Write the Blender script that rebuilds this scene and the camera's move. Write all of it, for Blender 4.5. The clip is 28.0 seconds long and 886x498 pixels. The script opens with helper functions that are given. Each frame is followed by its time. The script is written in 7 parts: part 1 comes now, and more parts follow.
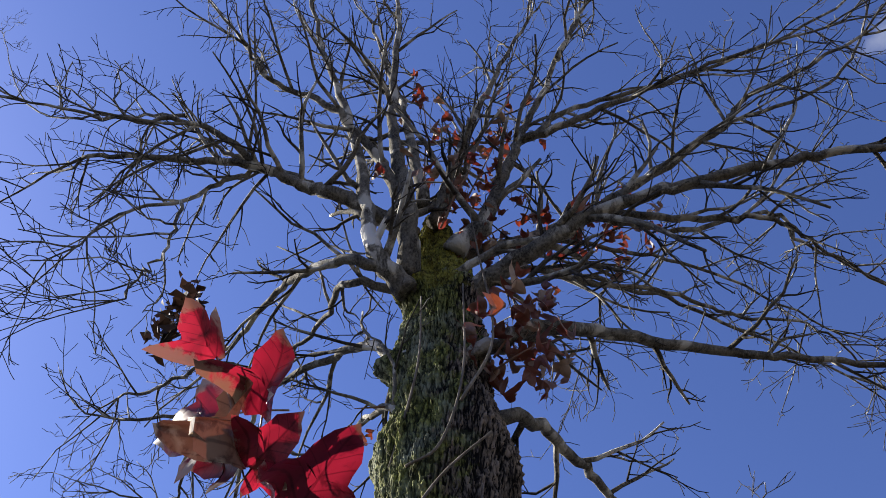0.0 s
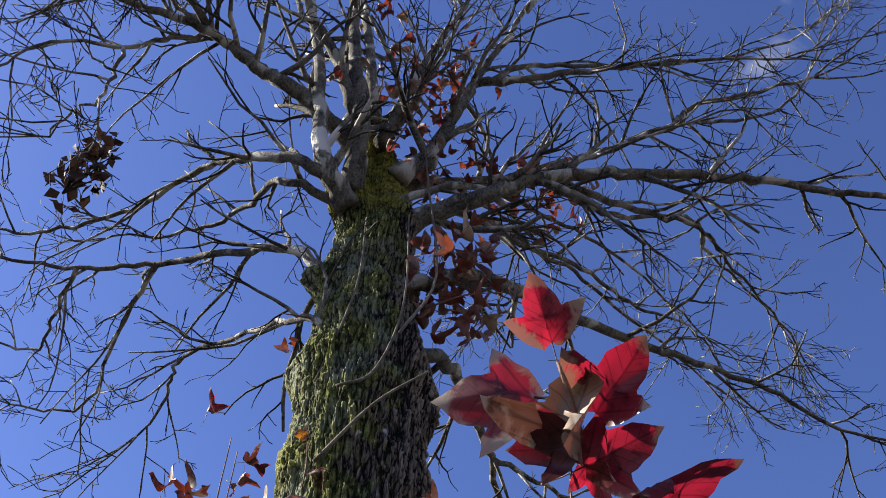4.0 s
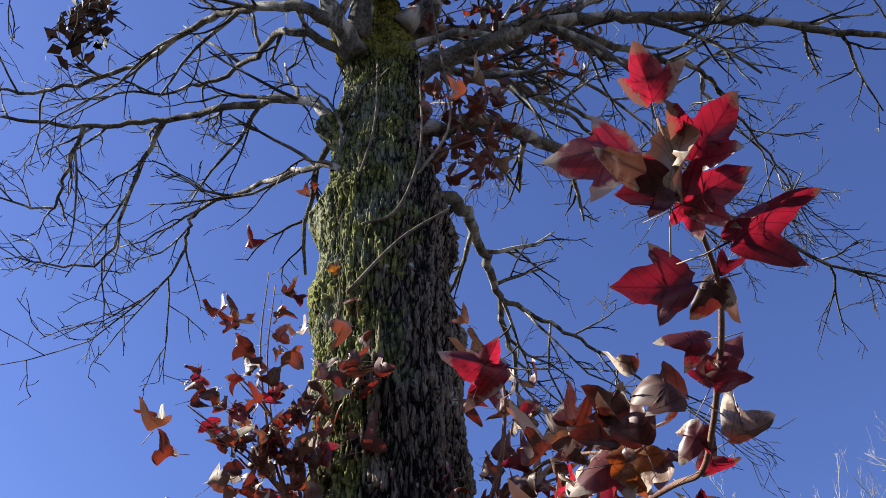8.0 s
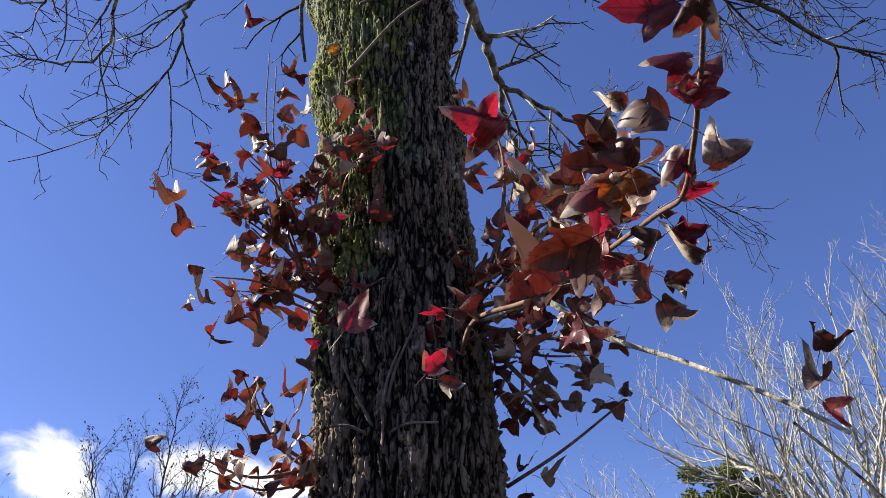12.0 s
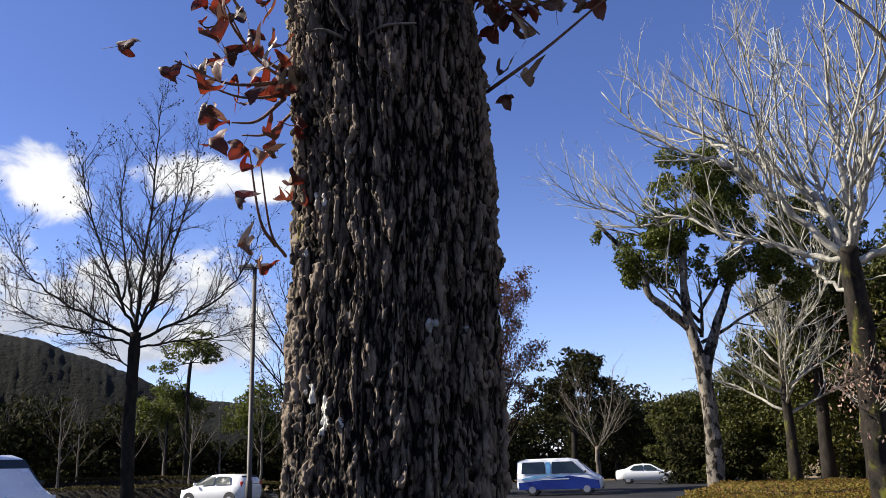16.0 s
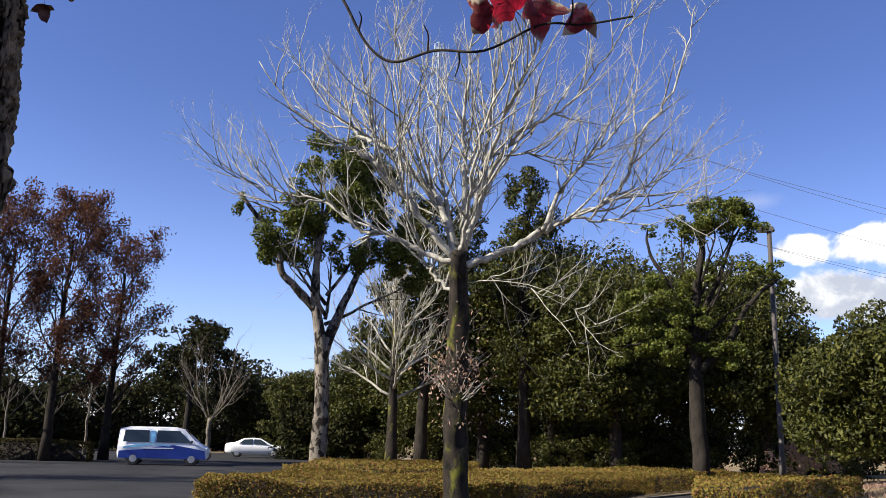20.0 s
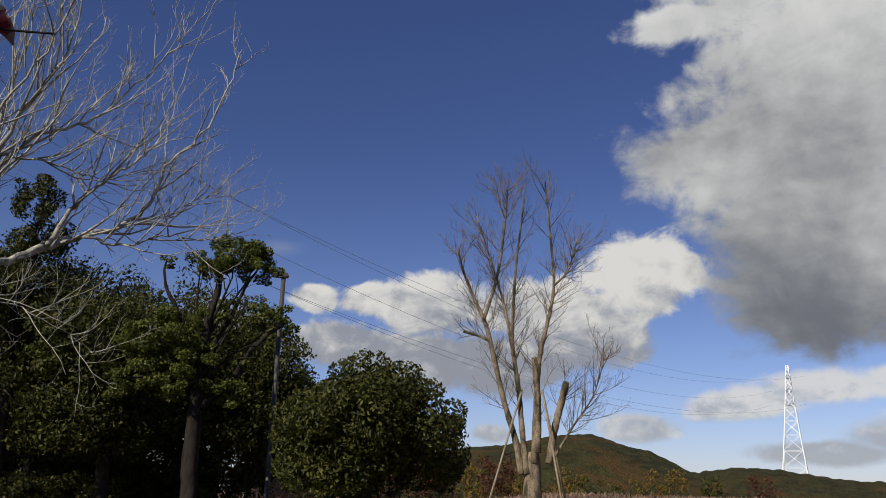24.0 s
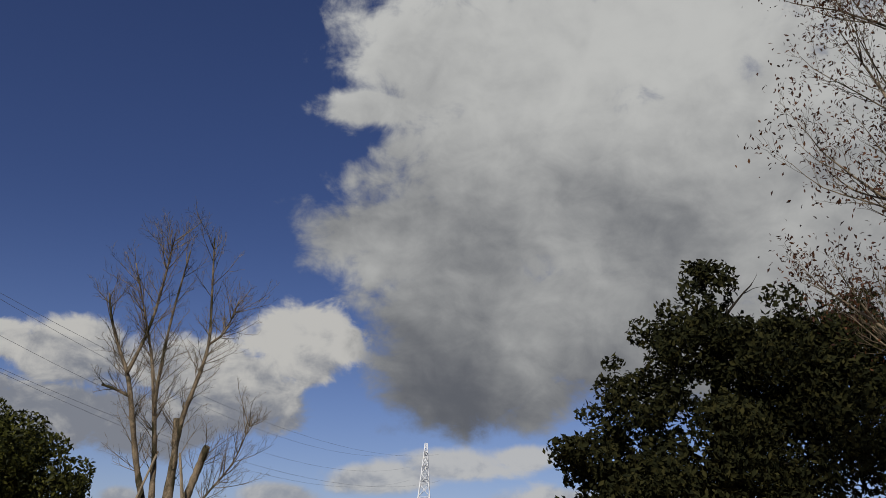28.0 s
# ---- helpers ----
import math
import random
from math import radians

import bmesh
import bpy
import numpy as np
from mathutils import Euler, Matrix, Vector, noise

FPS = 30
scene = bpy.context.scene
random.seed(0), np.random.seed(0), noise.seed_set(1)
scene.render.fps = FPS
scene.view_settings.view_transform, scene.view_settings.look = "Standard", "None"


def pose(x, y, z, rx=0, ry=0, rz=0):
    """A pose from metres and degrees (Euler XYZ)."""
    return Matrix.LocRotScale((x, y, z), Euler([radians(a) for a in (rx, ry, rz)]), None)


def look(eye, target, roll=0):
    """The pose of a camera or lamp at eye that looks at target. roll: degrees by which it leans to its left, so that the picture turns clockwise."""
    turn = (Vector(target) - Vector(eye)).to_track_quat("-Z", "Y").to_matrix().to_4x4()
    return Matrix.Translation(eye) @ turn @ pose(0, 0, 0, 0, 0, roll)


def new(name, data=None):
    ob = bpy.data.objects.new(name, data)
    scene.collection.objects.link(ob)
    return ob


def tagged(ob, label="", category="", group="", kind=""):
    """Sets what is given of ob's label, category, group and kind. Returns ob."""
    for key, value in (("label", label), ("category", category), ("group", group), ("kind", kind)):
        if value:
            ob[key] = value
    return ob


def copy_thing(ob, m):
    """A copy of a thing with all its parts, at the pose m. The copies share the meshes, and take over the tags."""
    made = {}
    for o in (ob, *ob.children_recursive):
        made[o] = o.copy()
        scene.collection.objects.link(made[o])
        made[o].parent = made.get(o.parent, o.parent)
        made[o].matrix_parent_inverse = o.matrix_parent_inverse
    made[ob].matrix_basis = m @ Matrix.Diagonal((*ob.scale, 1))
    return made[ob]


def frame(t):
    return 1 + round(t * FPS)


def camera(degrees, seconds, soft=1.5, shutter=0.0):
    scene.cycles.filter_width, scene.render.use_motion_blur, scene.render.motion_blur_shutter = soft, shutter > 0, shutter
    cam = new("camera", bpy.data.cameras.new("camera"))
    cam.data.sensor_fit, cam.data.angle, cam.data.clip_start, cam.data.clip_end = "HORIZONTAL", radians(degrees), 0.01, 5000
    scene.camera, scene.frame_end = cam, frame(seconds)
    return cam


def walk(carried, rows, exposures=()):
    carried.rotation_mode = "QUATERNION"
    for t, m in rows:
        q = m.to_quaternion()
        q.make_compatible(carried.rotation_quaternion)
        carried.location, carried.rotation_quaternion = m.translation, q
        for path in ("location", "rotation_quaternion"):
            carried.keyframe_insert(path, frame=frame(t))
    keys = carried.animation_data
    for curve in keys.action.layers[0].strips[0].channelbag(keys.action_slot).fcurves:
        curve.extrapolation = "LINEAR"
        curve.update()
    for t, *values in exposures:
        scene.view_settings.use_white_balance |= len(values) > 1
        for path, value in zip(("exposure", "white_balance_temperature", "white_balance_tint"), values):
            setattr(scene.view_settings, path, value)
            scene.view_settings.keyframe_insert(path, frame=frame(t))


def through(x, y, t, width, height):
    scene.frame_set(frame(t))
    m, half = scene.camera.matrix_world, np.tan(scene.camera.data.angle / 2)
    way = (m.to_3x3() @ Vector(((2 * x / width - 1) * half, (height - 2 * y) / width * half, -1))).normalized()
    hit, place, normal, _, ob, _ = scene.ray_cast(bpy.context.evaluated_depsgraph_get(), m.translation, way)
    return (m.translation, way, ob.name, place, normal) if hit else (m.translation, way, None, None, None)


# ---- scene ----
cam = camera(54.3, 28.0, soft=0.5)
PATH = [
    (0, (0.576, 0.121, 1.985), (0.176, 1.042, 3.716), 7.4),
    (0.5, (0.553, 0.104, 1.979), (0.184, 1.059, 3.697), 6.9),
    (1, (0.523, 0.103, 1.980), (0.212, 1.101, 3.686), 5.7),
    (1.5, (0.462, 0.083, 1.972), (0.189, 1.102, 3.671), 6.4),
    (2, (0.386, 0.077, 1.993), (0.181, 1.125, 3.685), 6.3),
    (2.5, (0.289, 0.073, 1.999), (0.116, 1.125, 3.691), 5.2),
    (3, (0.235, 0.053, 1.975), (0.066, 1.125, 3.656), 3.8),
    (3.5, (0.169, 0.036, 2.030), (0.047, 1.162, 3.678), 4.2),
    (5.5, (0.076, -0.067, 1.921), (0.050, 1.049, 3.580), 7.1),
    (6, (0.048, -0.068, 1.912), (0.030, 1.055, 3.568), 5.7),
    (6.5, (0.047, -0.044, 1.908), (0.024, 1.131, 3.526), 4.9),
    (7, (0.031, -0.037, 1.883), (-0.011, 1.203, 3.453), 4.1),
    (7.5, (0.007, -0.008, 1.868), (-0.028, 1.294, 3.385), 3.3),
    (8, (0.000, 0.015, 1.855), (-0.031, 1.383, 3.313), 2.2),
    (8.5, (0.007, 0.015, 1.844), (-0.015, 1.446, 3.240), 2.0),
    (9, (0.003, 0.011, 1.831), (-0.012, 1.483, 3.185), 1.4),
    (9.5, (-0.001, 0.013, 1.818), (-0.013, 1.516, 3.138), 0.7),
    (10, (0.003, 0.008, 1.792), (-0.031, 1.551, 3.063), 1.2),
    (10.5, (-0.002, 0.015, 1.778), (-0.051, 1.593, 3.006), 1.5),
    (11, (0.002, 0.017, 1.771), (-0.040, 1.606, 2.986), 1.4),
    (11.5, (0.002, 0.019, 1.759), (-0.026, 1.640, 2.930), 0.6),
    (12, (0.006, 0.017, 1.730), (-0.025, 1.676, 2.846), 0.8),
    (12.5, (0.008, 0.019, 1.711), (-0.001, 1.720, 2.763), 0.8),
    (13, (0.000, 0.034, 1.705), (-0.006, 1.774, 2.692), 1.1),
    (13.5, (0.009, 0.070, 1.674), (-0.013, 1.863, 2.561), 0.4),
    (15.5, (0.016, 0.092, 1.514), (0.012, 2.008, 2.089), -0.1),
    (16, (0.010, 0.142, 1.501), (0.013, 2.080, 1.994), -1.6),
    (16.5, (0.046, 0.151, 1.475), (0.081, 2.107, 1.894), -2.2),
    (17, (0.084, 0.145, 1.457), (0.172, 2.111, 1.816), -2.7),
    (17.5, (0.124, 0.136, 1.446), (0.290, 2.100, 1.780), -1.7),
    (18, (0.168, 0.140, 1.445), (0.430, 2.096, 1.770), -1.3),
    (18.5, (0.225, 0.154, 1.452), (0.634, 2.078, 1.811), -0.2),
    (19, (0.260, 0.159, 1.454), (0.811, 2.041, 1.846), 0.7),
    (19.5, (0.307, 0.125, 1.452), (0.969, 1.966, 1.866), 1.0),
    (20, (0.329, 0.110, 1.444), (1.117, 1.894, 1.883), 1.6),
    (20.5, (0.334, 0.096, 1.437), (1.233, 1.825, 1.884), 1.1),
    (21, (0.367, 0.065, 1.431), (1.366, 1.735, 1.888), 0.9),
    (21.5, (0.402, 0.049, 1.424), (1.518, 1.643, 1.882), 0.7),
    (22, (0.425, 0.027, 1.426), (1.653, 1.534, 1.896), 0.6),
    (22.5, (0.448, -0.000, 1.437), (1.772, 1.414, 1.935), 1.0),
    (24.5, (0.449, -0.011, 1.452), (2.089, 0.982, 2.021), 1.2),
    (25, (0.431, -0.022, 1.455), (2.103, 0.897, 2.058), 0.7),
    (25.5, (0.436, -0.049, 1.459), (2.131, 0.799, 2.100), 1.0),
    (26, (0.438, -0.065, 1.462), (2.165, 0.689, 2.132), 1.6),
    (26.5, (0.449, -0.093, 1.466), (2.192, 0.586, 2.175), 1.4),
    (27, (0.465, -0.110, 1.466), (2.234, 0.477, 2.191), 2.0),
    (27.5, (0.475, -0.116, 1.464), (2.276, 0.360, 2.191), 3.3),
    (28, (0.474, -0.128, 1.464), (2.302, 0.258, 2.177), 2.2),
]
walk(cam, [(t, look(eye, target, roll)) for t, eye, target, roll in PATH],
     exposures=[(0.0, 1.46), (3.0, 1.5), (6.0, 1.48), (13.0, 1.36), (17.0, 1.17), (18.8, 1.32), (20.5, 1.2), (22.0, 0.95), (24.5, -0.1), (28.0, -0.4)])

# ---- sky and sun ----
SUN_AZ, SUN_EL = 86.0, 35.0      # degrees to the left of +y, and above the horizon


def bearing(az, d, z=0.0):
    """A place d metres from the origin, az degrees to the left of +y."""
    return Vector((-math.sin(radians(az)) * d, math.cos(radians(az)) * d, z))


class Nodes:
    """Short hand for building a node tree."""

    def __init__(self, tree):
        self.tree = tree
        tree.nodes.clear()

    def add(self, kind, links=None):
        node = self.tree.nodes.new(kind)
        for key, value in (links or {}).items():
            if isinstance(value, bpy.types.NodeSocket):
                self.tree.links.new(value, node.inputs[key])
            else:
                node.inputs[key].default_value = value
        return node

    def math(self, op, a, b=0.0, c=0.0, clamp=False):
        node = self.add("ShaderNodeMath", {0: a, 1: b, 2: c})
        node.operation, node.use_clamp = op, clamp
        return node.outputs[0]

    def mix(self, fac, a, b, blend="MIX"):
        node = self.add("ShaderNodeMix")
        node.data_type, node.blend_type = "RGBA", blend
        for i, value in ((0, fac), (6, a), (7, b)):
            if isinstance(value, bpy.types.NodeSocket):
                self.tree.links.new(value, node.inputs[i])
            elif i == 0:
                node.inputs[0].default_value = value
            else:
                node.inputs[i].default_value = (*value[:3], 1)
        return node.outputs[2]

    def noise(self, vector, scale, detail=4.0, rough=0.55, distort=0.0):
        return self.add("ShaderNodeTexNoise", {"Vector": vector, "Scale": scale, "Detail": detail, "Roughness": rough, "Distortion": distort}).outputs["Fac"]

    def ramp(self, fac, low, high, a=0.0, b=1.0):
        node = self.add("ShaderNodeMapRange")
        node.interpolation_type = "SMOOTHSTEP"
        self.tree.links.new(fac, node.inputs["Value"])
        for key, value in (("From Min", low), ("From Max", high), ("To Min", a), ("To Max", b)):
            node.inputs[key].default_value = value
        return node.outputs[0]


def build_world():
    world = bpy.data.worlds.new("sky")
    scene.world = world
    world.use_nodes = True
    n = Nodes(world.node_tree)
    sky = n.add("ShaderNodeTexSky")
    sky.sky_type, sky.sun_disc = "NISHITA", False
    sky.sun_elevation, sky.sun_rotation = radians(SUN_EL), radians(-SUN_AZ)
    sky.altitude, sky.air_density, sky.dust_density, sky.ozone_density = 50.0, 1.0, 0.35, 2.2
    way = n.add("ShaderNodeTexCoord").outputs["Generated"]
    xyz = n.add("ShaderNodeSeparateXYZ", {0: way}).outputs
    az = n.math("MULTIPLY", n.math("ARCTAN2", n.math("MULTIPLY", xyz[0], -1.0), xyz[1]), 57.2958)
    el = n.math("MULTIPLY", n.math("ARCSINE", xyz[2]), 57.2958)
    flat = n.add("ShaderNodeCombineXYZ", {0: az, 1: n.math("MULTIPLY", el, 1.35), 2: 0.0}).outputs[0]
    coarse = n.noise(flat, 0.085, 8.0, 0.56, 0.4)

    def bank(blobs):
        """Soft union of cloud puffs, each (bearing, height, half width, half height) in degrees."""
        total = None
        for a, e, sa, se in blobs:
            u = n.math("DIVIDE", n.math("SUBTRACT", az, a), sa)
            v = n.math("DIVIDE", n.math("SUBTRACT", el, e), se)
            r = n.math("SQRT", n.math("ADD", n.math("MULTIPLY", u, u), n.math("MULTIPLY", v, v)))
            s = n.math("SUBTRACT", 1.0, r)
            total = s if total is None else n.math("SMOOTH_MAX", total, s, 0.25)
        return total

    high = bank([(-80.6, 33.1, 12.1, 4.9), (-72.2, 29.9, 4.6, 1.4), (-76.3, 21.4, 8.6, 4.1), (-86.4, 26.2, 14.6, 9.4), (-80.6, 12.8, 7.8, 4.6), (-95.6, 24.2, 13.6, 11.2), (-89.0, 33.8, 18.0, 5.2), (-108, 24, 16, 13), (-80.0, 17.0, 8.0, 4.6), (-88.0, 16.0, 9.0, 5.0), (-93, 15, 8, 5)])
    mid = bank([(-69.0, 14.2, 4.3, 2.8), (-63.0, 12.0, 5.4, 2.2), (-55.0, 12.2, 4.6, 2.2), (-50.5, 12.4, 2.3, 1.3), (-47.0, 12.3, 1.9, 1.1), (-48.6, 9.4, 4.2, 1.7), (-54.1, 8.5, 5.3, 1.9), (-59.7, 8.3, 4.9, 2.1), (-64.9, 10.1, 4.9, 2.2), (-41, 9.0, 5, 2.4), (-34, 10.0, 4, 1.6)])
    low = bank([(-74.6, 5.9, 4.1, 1.2), (-79.5, 6.9, 4.5, 1.2), (-83.8, 7.4, 2.6, 1.0), (-68.1, 4.4, 2.6, 1.0), (-59.0, 3.9, 1.5, 0.7), (-84.1, 3.9, 4.1, 1.3), (-79.2, 3.0, 4.5, 0.9), (-90, 4.5, 9, 1.5)])
    left = bank([(20.4, 11.6, 5.0, 2.2), (15.3, 11.6, 3.4, 2.4), (24.5, 10.0, 4.6, 2.6), (18.6, 8.2, 8.3, 2.2), (26.0, 17.6, 3.2, 2.2), (13.2, 9.0, 2.3, 2.6), (32, 12, 5, 5), (16.5, 18.7, 4.2, 1.5), (11.5, 18.2, 2.8, 1.1)])
    thin = bank([(-44.5, 15.4, 1.8, 0.6), (-41.0, 62.6, 5.0, 1.2), (-49.0, 66.0, 5.5, 1.2), (15.0, 18.6, 4.6, 1.7)])

    billow = n.noise(flat, 0.3, 12.0, 0.6, 0.35)

    def cover(bank_value, amount, puff, low, high):
        dense = n.math("ADD", bank_value, n.math("ADD", n.math("MULTIPLY_ADD", coarse, amount, -0.5 * amount), n.math("MULTIPLY_ADD", billow, puff, -0.5 * puff)))
        return n.ramp(dense, low, high)

    m1 = cover(high, 0.7, 1.1, -0.1, 0.32)
    m2 = cover(mid, 0.4, 1.4, -0.06, 0.26)
    m3 = cover(left, 0.8, 1.9, -0.12, 0.5)
    m4 = cover(low, 0.4, 1.2, -0.1, 0.4)
    m5 = cover(thin, 0.8, 2.0, -0.1, 1.2)
    deep = n.mix(1.0, sky.outputs[0], (0.8, 0.86, 1.34), "MULTIPLY")
    # the clear sky pales towards the horizon
    deep = n.mix(n.ramp(el, 1.0, 24.0, 1.0, 0.0), deep, n.mix(1.0, deep, (1.75, 1.62, 1.4), "MULTIPLY"))
    # light comes from the left: the clouds' thick right and lower sides are grey
    lit = n.add("ShaderNodeVectorMath", {0: flat, 1: (0.9, -0.7, 0.0)}).outputs[0]
    relief = n.math("SUBTRACT", billow, n.noise(lit, 0.3, 12.0, 0.6, 0.35))
    rolls = n.noise(flat, 0.07, 4.0, 0.45, 0.5)
    thick1 = n.math("ADD", n.math("MULTIPLY_ADD", rolls, 2.6, -1.3), n.math("ADD", n.math("MULTIPLY", relief, 0.8), n.math("MULTIPLY_ADD", el, 0.055, -1.0)))
    shade1 = n.ramp(thick1, -0.9, 1.2)
    thick2 = n.math("ADD", n.math("MULTIPLY_ADD", rolls, 1.6, -0.8), n.math("ADD", n.math("MULTIPLY", relief, 3.2), n.math("MULTIPLY_ADD", el, 0.13, -1.35)))
    shade2 = n.ramp(thick2, -0.6, 0.6)
    c1 = n.mix(shade1, (2.9, 3.1, 3.6), (13.0, 13.1, 12.8))
    rolled = n.math("ADD", n.math("MULTIPLY_ADD", rolls, 1.6, -0.8), n.math("MULTIPLY", relief, 3.2))
    shade3 = n.ramp(n.math("ADD", rolled, n.math("MULTIPLY_ADD", el, 0.24, -2.85)), -0.8, 0.7)
    shade4 = n.ramp(n.math("ADD", rolled, n.math("MULTIPLY_ADD", el, 0.32, -1.7)), -0.6, 0.6)
    c2 = n.mix(shade3, (5.2, 5.6, 6.6), (13.0, 12.8, 12.3))
    out = n.mix(n.math("MULTIPLY", m5, 0.22), deep, (8.0, 8.2, 8.6))
    out = n.mix(n.math("MULTIPLY", m4, 0.85), out, n.mix(shade4, (7.0, 7.3, 8.0), (13.0, 12.8, 12.2)))
    out = n.mix(m2, out, c2)
    out = n.mix(m1, out, c1)
    out = n.mix(m3, out, n.mix(shade2, (5.0, 5.4, 6.4), (8.8, 8.9, 9.0)))
    back = n.add("ShaderNodeBackground", {"Color": out, "Strength": 0.05})
    n.add("ShaderNodeOutputWorld", {"Surface": back.outputs[0]})


build_world()
sun = new("sun", bpy.data.lights.new("sun", "SUN"))
sun.data.energy, sun.data.angle, sun.data.color = 5.0, radians(0.6), (1.0, 0.93, 0.82)
sun.matrix_world = look(bearing(SUN_AZ, 60 * math.cos(radians(SUN_EL)), 60 * math.sin(radians(SUN_EL))), (0, 0, 0))

# ---- materials ----


def material(name, dark, light, scale=6.0, rough=0.85, bump=0.3, stretch=(1, 1, 1), spots=None, spot_scale=1.5, spot_low=0.55, spot_high=0.7,
             metallic=0.0, fine=None, distance=0.02, vary=0.0, peeled=()):
    """A two-colour grained surface with larger stains and fine relief, in real metres."""
    m = bpy.data.materials.new(name)
    m.use_nodes = True
    n = Nodes(m.node_tree)
    co = n.add("ShaderNodeMapping", {"Vector": n.add("ShaderNodeNewGeometry").outputs["Position"], "Scale": stretch}).outputs[0]
    big = n.noise(co, scale, 6.0, 0.6, 0.3)
    small = n.noise(co, fine or scale * 9, 5.0, 0.65)
    tone = n.math("ADD", n.math("MULTIPLY", big, 0.6), n.math("MULTIPLY", small, 0.5))
    colour = n.mix(n.ramp(tone, 0.35, 0.75), dark, light)
    if spots:
        colour = n.mix(n.ramp(n.noise(co, spot_scale, 5.0, 0.6, 0.5), spot_low, spot_high), colour, spots)
    for x, y, z, size in peeled:
        away = n.add("ShaderNodeVectorMath", {0: n.add("ShaderNodeNewGeometry").outputs["Position"], 1: (x, y, z)})
        away.operation = "DISTANCE"
        colour = n.mix(n.ramp(n.math("MULTIPLY_ADD", small, 0.06, away.outputs["Value"]), size, size + 0.02, 0.95, 0.0), colour, (0.62, 0.6, 0.55))
    if vary:
        lot = n.add("ShaderNodeObjectInfo").outputs["Random"]
        hsv = n.add("ShaderNodeHueSaturation", {"Color": colour, "Value": n.ramp(lot, 0.0, 1.0, 1 - vary, 1 + vary)})
        colour = hsv.outputs[0]
    relief = n.add("ShaderNodeBump", {"Strength": bump, "Distance": distance, "Height": n.math("ADD", small, big)}).outputs[0]
    gloss = n.ramp(small, 0.2, 0.8, rough - 0.08, min(1.0, rough + 0.08))
    shader = n.add("ShaderNodeBsdfPrincipled", {"Base Color": colour, "Roughness": gloss, "Metallic": metallic, "Normal": relief, "Specular IOR Level": 0.12 if rough > 0.89 else 0.35})
    n.add("ShaderNodeOutputMaterial", {"Surface": shader.outputs[0]})
    return m


def leaf_material(name, colours, through=0.5, rough=0.55, single=False, glow=None, shine=0.3, rim=0.0):
    """Leaves that differ piece by piece and let light through; glow: the colours of the light that passes, where they differ."""
    m = bpy.data.materials.new(name)
    m.use_nodes = True
    n = Nodes(m.node_tree)
    lot = n.add("ShaderNodeObjectInfo").outputs["Random"] if single else n.add("ShaderNodeNewGeometry").outputs["Random Per Island"]

    def pick(some):
        ramp = n.add("ShaderNodeValToRGB", {"Fac": lot})
        while len(ramp.color_ramp.elements) < len(some):
            ramp.color_ramp.elements.new(0.5)
        for i, (e, c) in enumerate(zip(ramp.color_ramp.elements, some)):
            e.position, e.color = i / (len(some) - 1), (*c, 1)
        return ramp.outputs[0]

    if single:
        pos = n.add("ShaderNodeTexCoord").outputs["Object"]
        xyz = n.add("ShaderNodeSeparateXYZ", {0: pos}).outputs
        wide = n.math("ABSOLUTE", xyz[1])
        side = n.math("ABSOLUTE", n.math("SUBTRACT", wide, n.math("MULTIPLY", xyz[0], 1.25)))
        comb = n.math("PINGPONG", n.math("SUBTRACT", xyz[0], n.math("MULTIPLY", wide, 0.8)), 0.085)
        vein = n.math("MINIMUM", n.math("MINIMUM", wide, n.math("MULTIPLY", side, 0.6)), n.math("MULTIPLY_ADD", comb, 1.0, 0.006))
        vein = n.ramp(vein, 0.006, 0.02, 0.5, 0.0)
        blot = n.ramp(n.noise(pos, 4.5, 5.0, 0.6, 0.4), 0.52, 0.7, 0.0, 0.75)
    else:
        pos = n.add("ShaderNodeNewGeometry").outputs["Position"]
        blot = n.ramp(n.noise(pos, 9.0, 4.0, 0.6), 0.5, 0.75, 0.0, 0.7)
        vein = None
    surface = n.mix(blot, pick(colours), [0.55 * v for v in colours[0]])
    passing = n.mix(blot, pick(glow or colours), [0.5 * v for v in (glow or colours)[0]])
    if vein is not None:
        surface = n.mix(vein, surface, [0.35 * v for v in colours[0]])
        passing = n.mix(vein, passing, [0.2 * v for v in (glow or colours)[0]])
    if rim:
        # withered pale margins
        out = n.math("SUBTRACT", xyz[0], 0.38)
        reach = n.math("SQRT", n.math("ADD", n.math("MULTIPLY", out, out), n.math("MULTIPLY", wide, wide)))
        ragged = n.math("MULTIPLY_ADD", n.noise(pos, 3.2, 5.0, 0.6, 0.6), 0.7, n.math("MULTIPLY_ADD", lot, 0.25, -0.48))
        dry = n.math("MULTIPLY", n.ramp(n.math("ADD", reach, ragged), 0.46, 0.58), rim)
        surface = n.mix(dry, surface, (0.56, 0.48, 0.37))
        passing = n.mix(dry, passing, (0.12, 0.05, 0.03))
    face = n.add("ShaderNodeBsdfPrincipled", {"Base Color": surface, "Roughness": rough, "Specular IOR Level": shine})
    lit = n.add("ShaderNodeBsdfTranslucent", {"Color": passing})
    both = n.add("ShaderNodeMixShader", {0: through, 1: face.outputs[0], 2: lit.outputs[0]})
    n.add("ShaderNodeOutputMaterial", {"Surface": both.outputs[0]})
    return m


